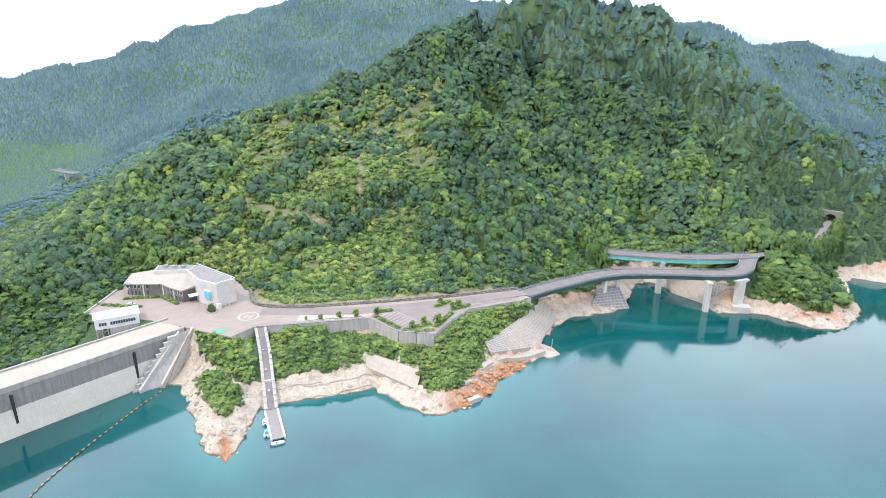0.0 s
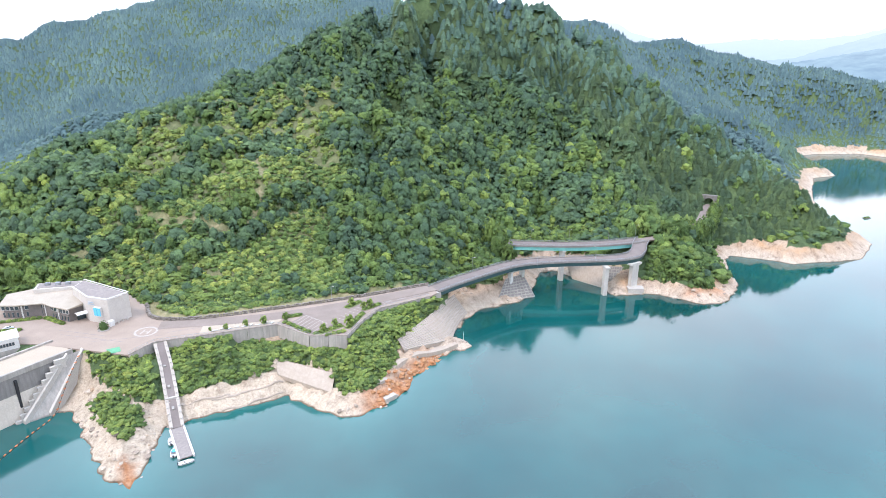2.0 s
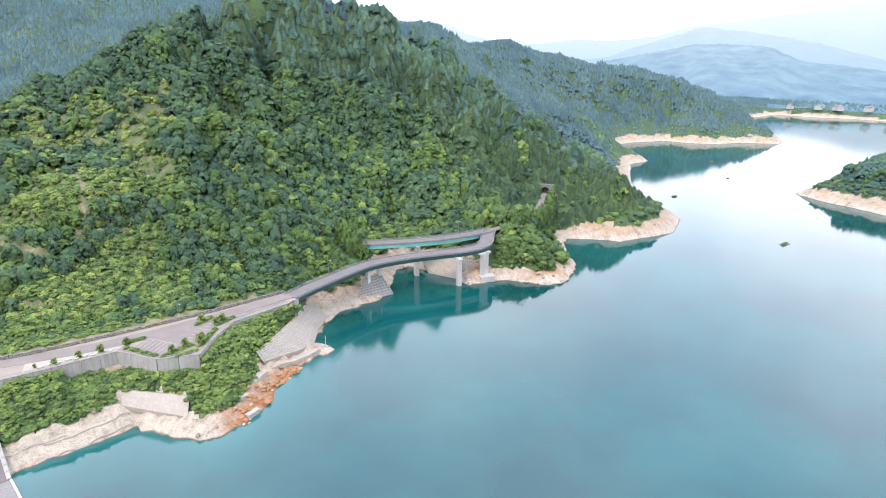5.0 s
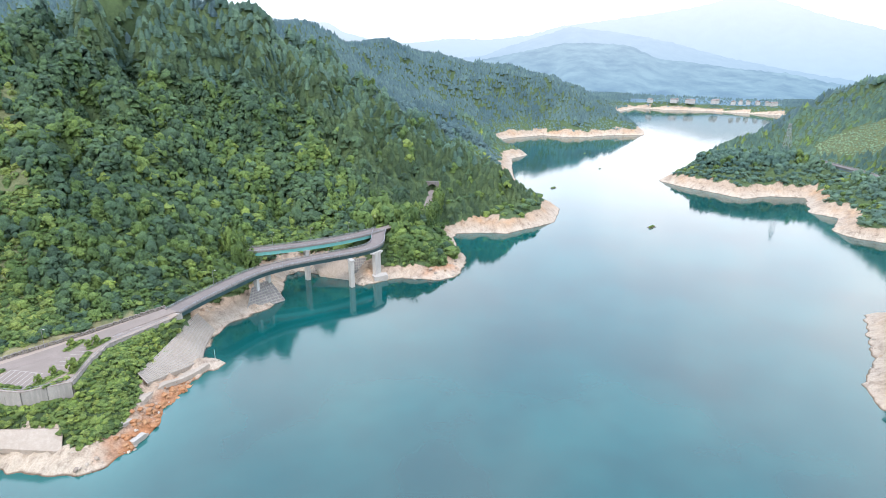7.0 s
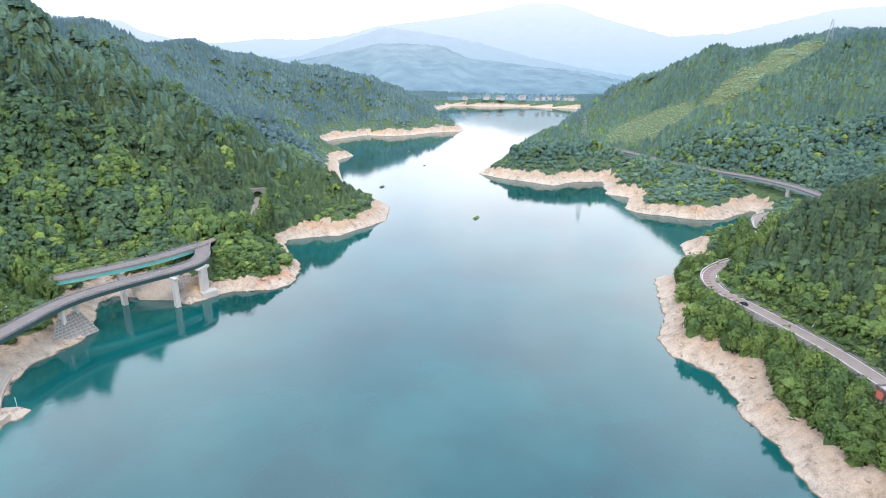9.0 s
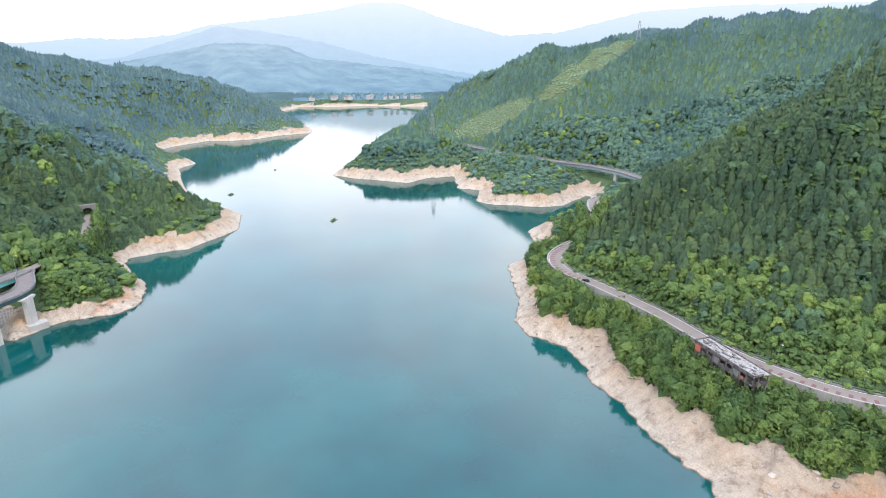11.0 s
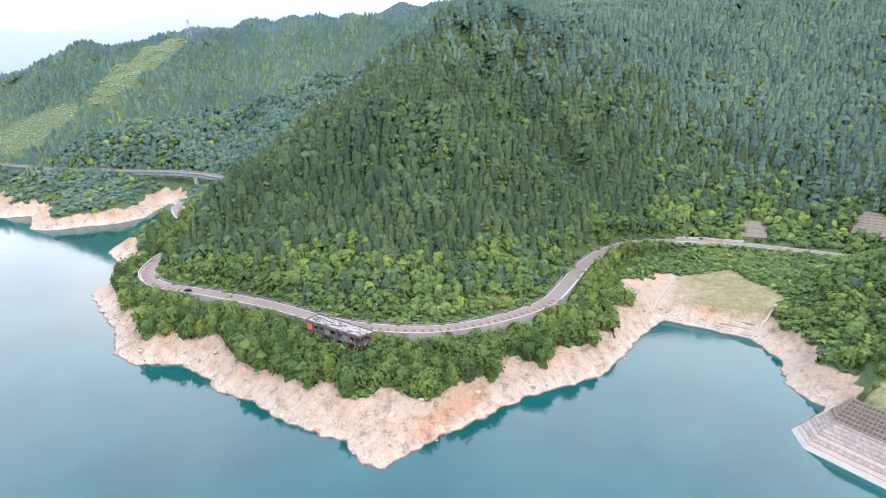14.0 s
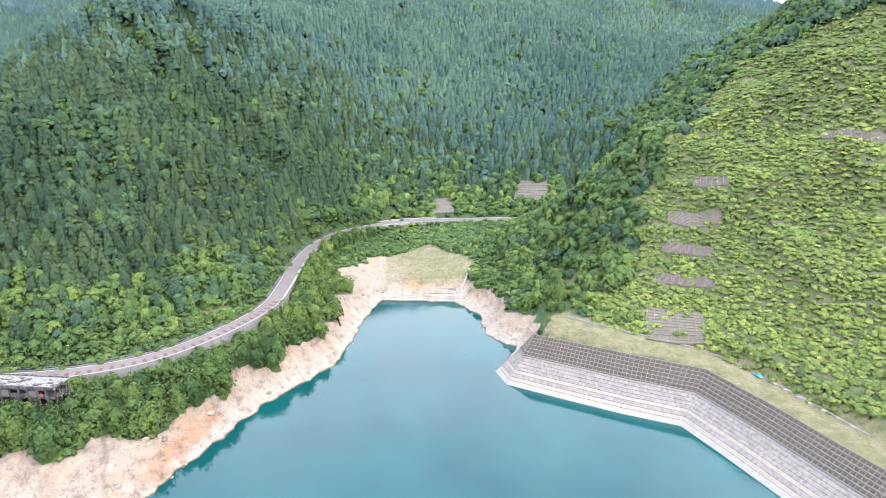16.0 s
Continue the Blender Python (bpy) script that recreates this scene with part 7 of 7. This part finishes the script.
shore_belt()
for k in range(9):
    p = RA + RD * (RL * (k + 0.3) / 8.5) - RN * (3.2 + 1.2 * (k % 2))
    g0 = ground_z(*p)
    s = max(0.7, (18.9 + 0.5 * (k % 3) - g0) / 7.0)
    single_tree(p[0], p[1], g0 - 0.3, (min(s, 1.05), min(s, 1.05), s), CROWNS[(2 * k + 1) % 7], "full green broadleaf tree growing against the ruin", "trees below the lakeside road")
COVERED = np.array([(241, 4), (231, -2.6), (222, -9), (268, 41), (275, 52), (280, 62)], float)
for k, (q, a) in enumerate(along(beside(resampled(EAST_ROAD[2:18], 4), 7.6), 4.4)):
    g0 = ground_z(q[0], q[1])
    if np.hypot(*(COVERED - np.array(q[:2])).T).min() < 8 and not in_ruin(np.array([q[0]]), np.array([q[1]]))[0]:
        s = max(0.8, (18.2 + 0.5 * (k % 3) - g0) / 6.6)
        single_tree(q[0], q[1], g0 - 0.3, (min(s, 1.15), min(s, 1.15), s), CROWNS[(3 * k + 2) % 7], "full green broadleaf tree reaching over the road wall", "trees below the lakeside road")
for k, (q, a) in enumerate(along(beside(resampled(EAST_ROAD[18:23], 6), 8.5), 5.2)):
    s = (1.1, 1.35, 0.95)[k % 3]
    g0 = ground_z(q[0], q[1])
    if g0 > 7:
        single_tree(q[0], q[1], g0 - 0.3, (s, s, s * 0.95), CROWNS[(2 * k) % 7], "full green broadleaf tree below the cove road", "trees below the cove road")
for k, (x, y, s) in enumerate(((146, -210, 1.2), (140, -207, 1.0), (134.5, -204.5, 0.8), (147.5, -204, 1.0), (130, -206, 0.7), (141, -213, 1.3), (135, -211, 1.1), (129.5, -196, 0.45), (128.8, -190.5, 0.45))):
    single_tree(x, y, ground_z(x, y) - 0.3, (s, s, s * 0.9), CROWNS[k % 7], "full green broadleaf tree at the end of the grass terrace", "trees at the terrace end")
for k, (x, y, s) in enumerate(((296, 49, 1.0), (303, 51.5, 1.3), (310, 52, 1.5), (317, 51.5, 1.6), (323, 49.5, 1.7), (329, 47.5, 1.7), (336, 46, 1.6), (344, 44.5, 1.6), (352, 44, 1.6), (314, 46, 1.6), (322, 43, 1.6), (332, 66, 1.0), (340, 63.5, 1.2), (348, 62, 1.3), (356, 62, 1.3), (364, 62.5, 1.3), (372, 64, 1.3), (380, 66, 1.3), (388, 68, 1.3), (396, 70.5, 1.2), (404, 73, 1.1), (337, 72, 1.1), (346, 71, 1.2), (356, 71, 1.2), (367, 73, 1.2), (378, 76, 1.2))):
    single_tree(x, y, ground_z(x, y) - 0.3, (s, s * 0.95, s * 1.1), CROWNS[k % 7], "full green broadleaf tree beside the road bend", "trees at the road bend")
for k, (q, a) in enumerate(along(beside(ROADS[1][0][3:], 5.6), 5.5)):
    if q[1] < 350:
        g0 = max(ground_z(q[0], q[1]), q[2] - 6)
        s = (1.25, 1.45, 1.1, 1.35)[k % 4]
        single_tree(q[0], q[1], g0 - 0.4, (s, s, s * (1.1 + 0.06 * (k % 3))), CROWNS[(3 * k + 1) % 7], "full green broadleaf tree on the knoll below the tunnel road", "trees on the knoll")
for k, (x, y, s) in enumerate(((86, 300, 1.5), (81.5, 303.5, 1.6), (85, 309.5, 1.5), (79, 309, 1.6))):
    single_tree(x, y, ground_z(x, y) - 0.3, (s, s, s * 1.25), CROWNS[(k + 3) % 7], "tall green broadleaf tree at the end of the bridge", "trees by the bridge end")
for x, y, s in ((-48.5, 221.6, 0.8), (-41.3, 223.6, 0.9), (-34.5, 224.8, 1.1), (-26.3, 227.7, 1.0), (-10.9, 215.0, 1.0), (-6.5, 218.8, 1.0), (-0.8, 217.9, 1.5), (0.3, 238.4, 1.1), (8.0, 235.4, 1.2), (5.4, 234.2, 1.0), (-54.4, 221.4, 0.5)):
    t = thing("small_tree", "small clipped tree on the plaza", "tree", (x, y, LEVEL), group="small plaza trees")
    t.scale = (s, s, s)
    part("trunk", Shape().tube((0, 0, -0.1), (0, 0, 1.5), 0.08, 0.05, 6).mesh("trunk", BARK), BARK, t)
    c = part("crown", SMALL[0], BROADLEAF, t)
    c.location = (0, 0, 0.9)
t = single_tree(-95.2, 228.1, LEVEL, (0.55, 0.55, 0.55), CROWNS[1], "small green tree in a round bed before the visitor centre", "", "ornamental_tree")
tagged(new("tree_bed", Shape().tube((-95.2, 228.1, LEVEL - 0.1), (-95.2, 228.1, LEVEL + 0.25), 2.2, n=18).mesh("tree_bed", CONCRETE)), "round concrete planting bed round the tree", "planter")
beds = [((-26.5, 229.5), (-21, 231.0), 5), ((-26.2, 224.6), (-16.6, 214.4), 7), ((-13.6, 212.6), (-4.6, 218.2), 6), ((-9.0, 210.6), (-3.2, 213.0), 4), ((-1.2, 216.6), (4.6, 228.6), 7), ((-1.4, 236.4), (3.6, 241.0), 5), ((5.8, 233.0), (12.0, 237.4), 5),
        ((-137, 240.6), (-124.5, 242.8), 7), ((-121.5, 242.6), (-113.2, 236.0), 7), ((-143, 233.6), (-127, 232.0), 7)]
for a, b, n in beds:
    for i in range(n):
        p = lerp(a, b, i / (n - 1))
        o = tagged(new("hedge_shrub", HEDGE[i % 2]), "low bright green shrub in a plaza bed", "shrub", "plaza shrubs")
        o.location, o.rotation_euler = (p[0], p[1], LEVEL - 0.05), (0, 0, i * 1.7)
        o.scale = (0.75, 0.75, 0.75)
for a, b, w in (((-26.9, 226), (-17, 213.6), 1.6), ((-14.5, 211.6), (-3.4, 218.8), 3.0), ((-1.8, 215.4), (5.0, 229.6), 2.6), ((-2, 235.6), (4.4, 241.8), 3.2), ((5.0, 232.4), (12.6, 238.0), 2.6), ((-27.5, 229.2), (-20, 231.0), 2.2), ((-138, 240.4), (-124, 242.4), 1.8), ((-122, 242.4), (-112.6, 235.6), 1.8), ((-143.6, 233.6), (-126.4, 232), 1.6)):
    stripe(a, b, w, LEVEL + 0.16, plaza_ob, SHRUB_BED, "planting_bed")

# ---- islets and far shore ----
for x, y, s, lab in ((366, 254, 1.0, "small tree-covered floating islet on the open water"), (403, 392, 0.9, "little green islet with a single bush in the channel"), (517, 435, 0.55, "tiny dark islet in the far channel"), (584, 518, 0.55, "tiny dark islet before the far bank")):
    t = thing("islet", lab, "islet", (x, y, 0), group="islets")
    t.scale = (s, s, s * 0.55)
    part("raft", Shape().prism([(-3.2, -1.6), (3.2, -1.6), (3.6, 0), (3.2, 1.6), (-3.2, 1.6), (-3.6, 0)], -0.8, 0.45), CRIB_WOOD, t)
    for k in range(3):
        c = part("bush", SMALL[k], BROADLEAF, t)
        c.location = (-2.0 + 2 * k, 0.3 * (k - 1), 0.3)
rv = random.Random(31)
HOUSE_WALL = weathered("pale_house_wall", (0.4, 0.39, 0.37), (0.5, 0.49, 0.47), 0.5, 4.0)
for k in range(14):
    a, r = radians(rv.uniform(53.5, 63.5)), rv.uniform(1488, 1530)
    x, y, z = r * math.sin(a), r * math.cos(a), 17.5
    h = thing("house", "small pale house near the far shore", "house", (x, y, z), group="far shore houses")
    h.rotation_euler[2] = rv.uniform(0, 3.14)
    part("wall", Shape().box(0, 0, -3, 13, 8, 4.5), HOUSE_WALL, h)
    part("roof", Shape().add([(-7, -4.6, 4.4), (7, -4.6, 4.4), (7, 4.6, 4.4), (-7, 4.6, 4.4), (-7, 0, 7.2), (7, 0, 7.2)], [(0, 1, 5, 4), (2, 3, 4, 5), (0, 4, 3), (1, 2, 5), (3, 2, 1, 0)]), GREY_ROOF, h)


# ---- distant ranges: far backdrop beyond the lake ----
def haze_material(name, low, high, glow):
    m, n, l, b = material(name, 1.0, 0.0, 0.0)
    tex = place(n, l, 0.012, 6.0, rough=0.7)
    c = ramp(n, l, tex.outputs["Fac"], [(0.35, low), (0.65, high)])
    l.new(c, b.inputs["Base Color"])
    # Distance haze painted in as bluish emission, paler with height.
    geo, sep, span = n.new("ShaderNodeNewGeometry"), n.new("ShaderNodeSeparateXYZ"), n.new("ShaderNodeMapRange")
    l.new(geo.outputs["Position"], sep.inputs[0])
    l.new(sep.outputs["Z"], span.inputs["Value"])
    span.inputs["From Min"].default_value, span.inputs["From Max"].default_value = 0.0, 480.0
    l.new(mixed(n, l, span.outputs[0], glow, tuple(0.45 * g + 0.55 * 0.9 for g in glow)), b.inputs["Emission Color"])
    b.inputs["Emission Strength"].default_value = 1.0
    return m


def distant_range(name, profile, r0, r1, mat, label, seed):
    """Slopes that rise from r0 to a crest at r1; profile: azimuth and height angle of the crest, in degrees."""
    az = np.arange(profile[0][0], profile[-1][0], 0.3)
    el = np.interp(az, [p[0] for p in profile], [p[1] for p in profile])
    rows = np.linspace(0, 1, 26)
    x0 = []
    for f in rows:
        rr_ = r0 + (r1 - r0) * f
        crest = 122 + r1 * np.tan(np.radians(el))
        h = -8 + (crest + 8) * f ** 0.8
        ax, ay = rr_ * np.sin(np.radians(az)), rr_ * np.cos(np.radians(az))
        spur = (waves(az * 60, az * 0 + f * 200, 520, seed) * 0.6 + waves(az * 60, az * 0 + f * 220, 210, seed + 1) * 0.3) * (crest - 20) * 0.2 * math.sin(math.pi * f)
        x0.append(np.c_[ax, ay, h + spur + waves(az * 100, az * 0, 60, seed + 2) * 0.004 * r1 * 0.3 * f])
    v = np.vstack(x0)
    na = len(az)
    i, j = np.meshgrid(np.arange(len(rows) - 1), np.arange(na - 1), indexing="ij")
    f = np.stack([i * na + j, i * na + j + 1, (i + 1) * na + j + 1, (i + 1) * na + j], -1).reshape(-1, 4)
    tagged(new(name, mesh_of(name, v, f, mat, True)), label, "mountains", kind="structure")


NEAR_RANGE = [(20, -1.0), (33.6, -1.3), (38.2, -0.6), (42.3, 0.2), (45.8, 0.9), (48.6, 0.9), (51.4, 0.7), (53.9, -0.4), (56.9, -0.7), (59.8, -1.1), (64.1, -1.5), (67.3, -2.2), (75, -2.6), (90, -2.0)]
MIDDLE_RANGE = [(24, -1.6), (33.7, -0.6), (38.5, -0.2), (41, 0.7), (43.7, 1.5), (46.2, 2.3), (48.5, 2.0), (51, 1.7), (54.6, 1.0), (59, -0.2), (64, -1.2), (70, -2.2)]
FAR_RANGE = [(15, 3.2), (24.6, 2.6), (26.0, 1.8), (28.9, 1.1), (31.7, 0.9), (35.6, 1.3), (38.7, 1.2), (42.7, 1.6), (45.7, 2.4), (49.5, 2.8), (52.7, 3.2), (56.2, 3.7), (59.0, 4.3), (62.2, 4.1), (66.4, 2.7), (71.1, 1.4), (76.0, 1.6), (83.1, 3.2), (90, 3.5), (110, 3.2)]
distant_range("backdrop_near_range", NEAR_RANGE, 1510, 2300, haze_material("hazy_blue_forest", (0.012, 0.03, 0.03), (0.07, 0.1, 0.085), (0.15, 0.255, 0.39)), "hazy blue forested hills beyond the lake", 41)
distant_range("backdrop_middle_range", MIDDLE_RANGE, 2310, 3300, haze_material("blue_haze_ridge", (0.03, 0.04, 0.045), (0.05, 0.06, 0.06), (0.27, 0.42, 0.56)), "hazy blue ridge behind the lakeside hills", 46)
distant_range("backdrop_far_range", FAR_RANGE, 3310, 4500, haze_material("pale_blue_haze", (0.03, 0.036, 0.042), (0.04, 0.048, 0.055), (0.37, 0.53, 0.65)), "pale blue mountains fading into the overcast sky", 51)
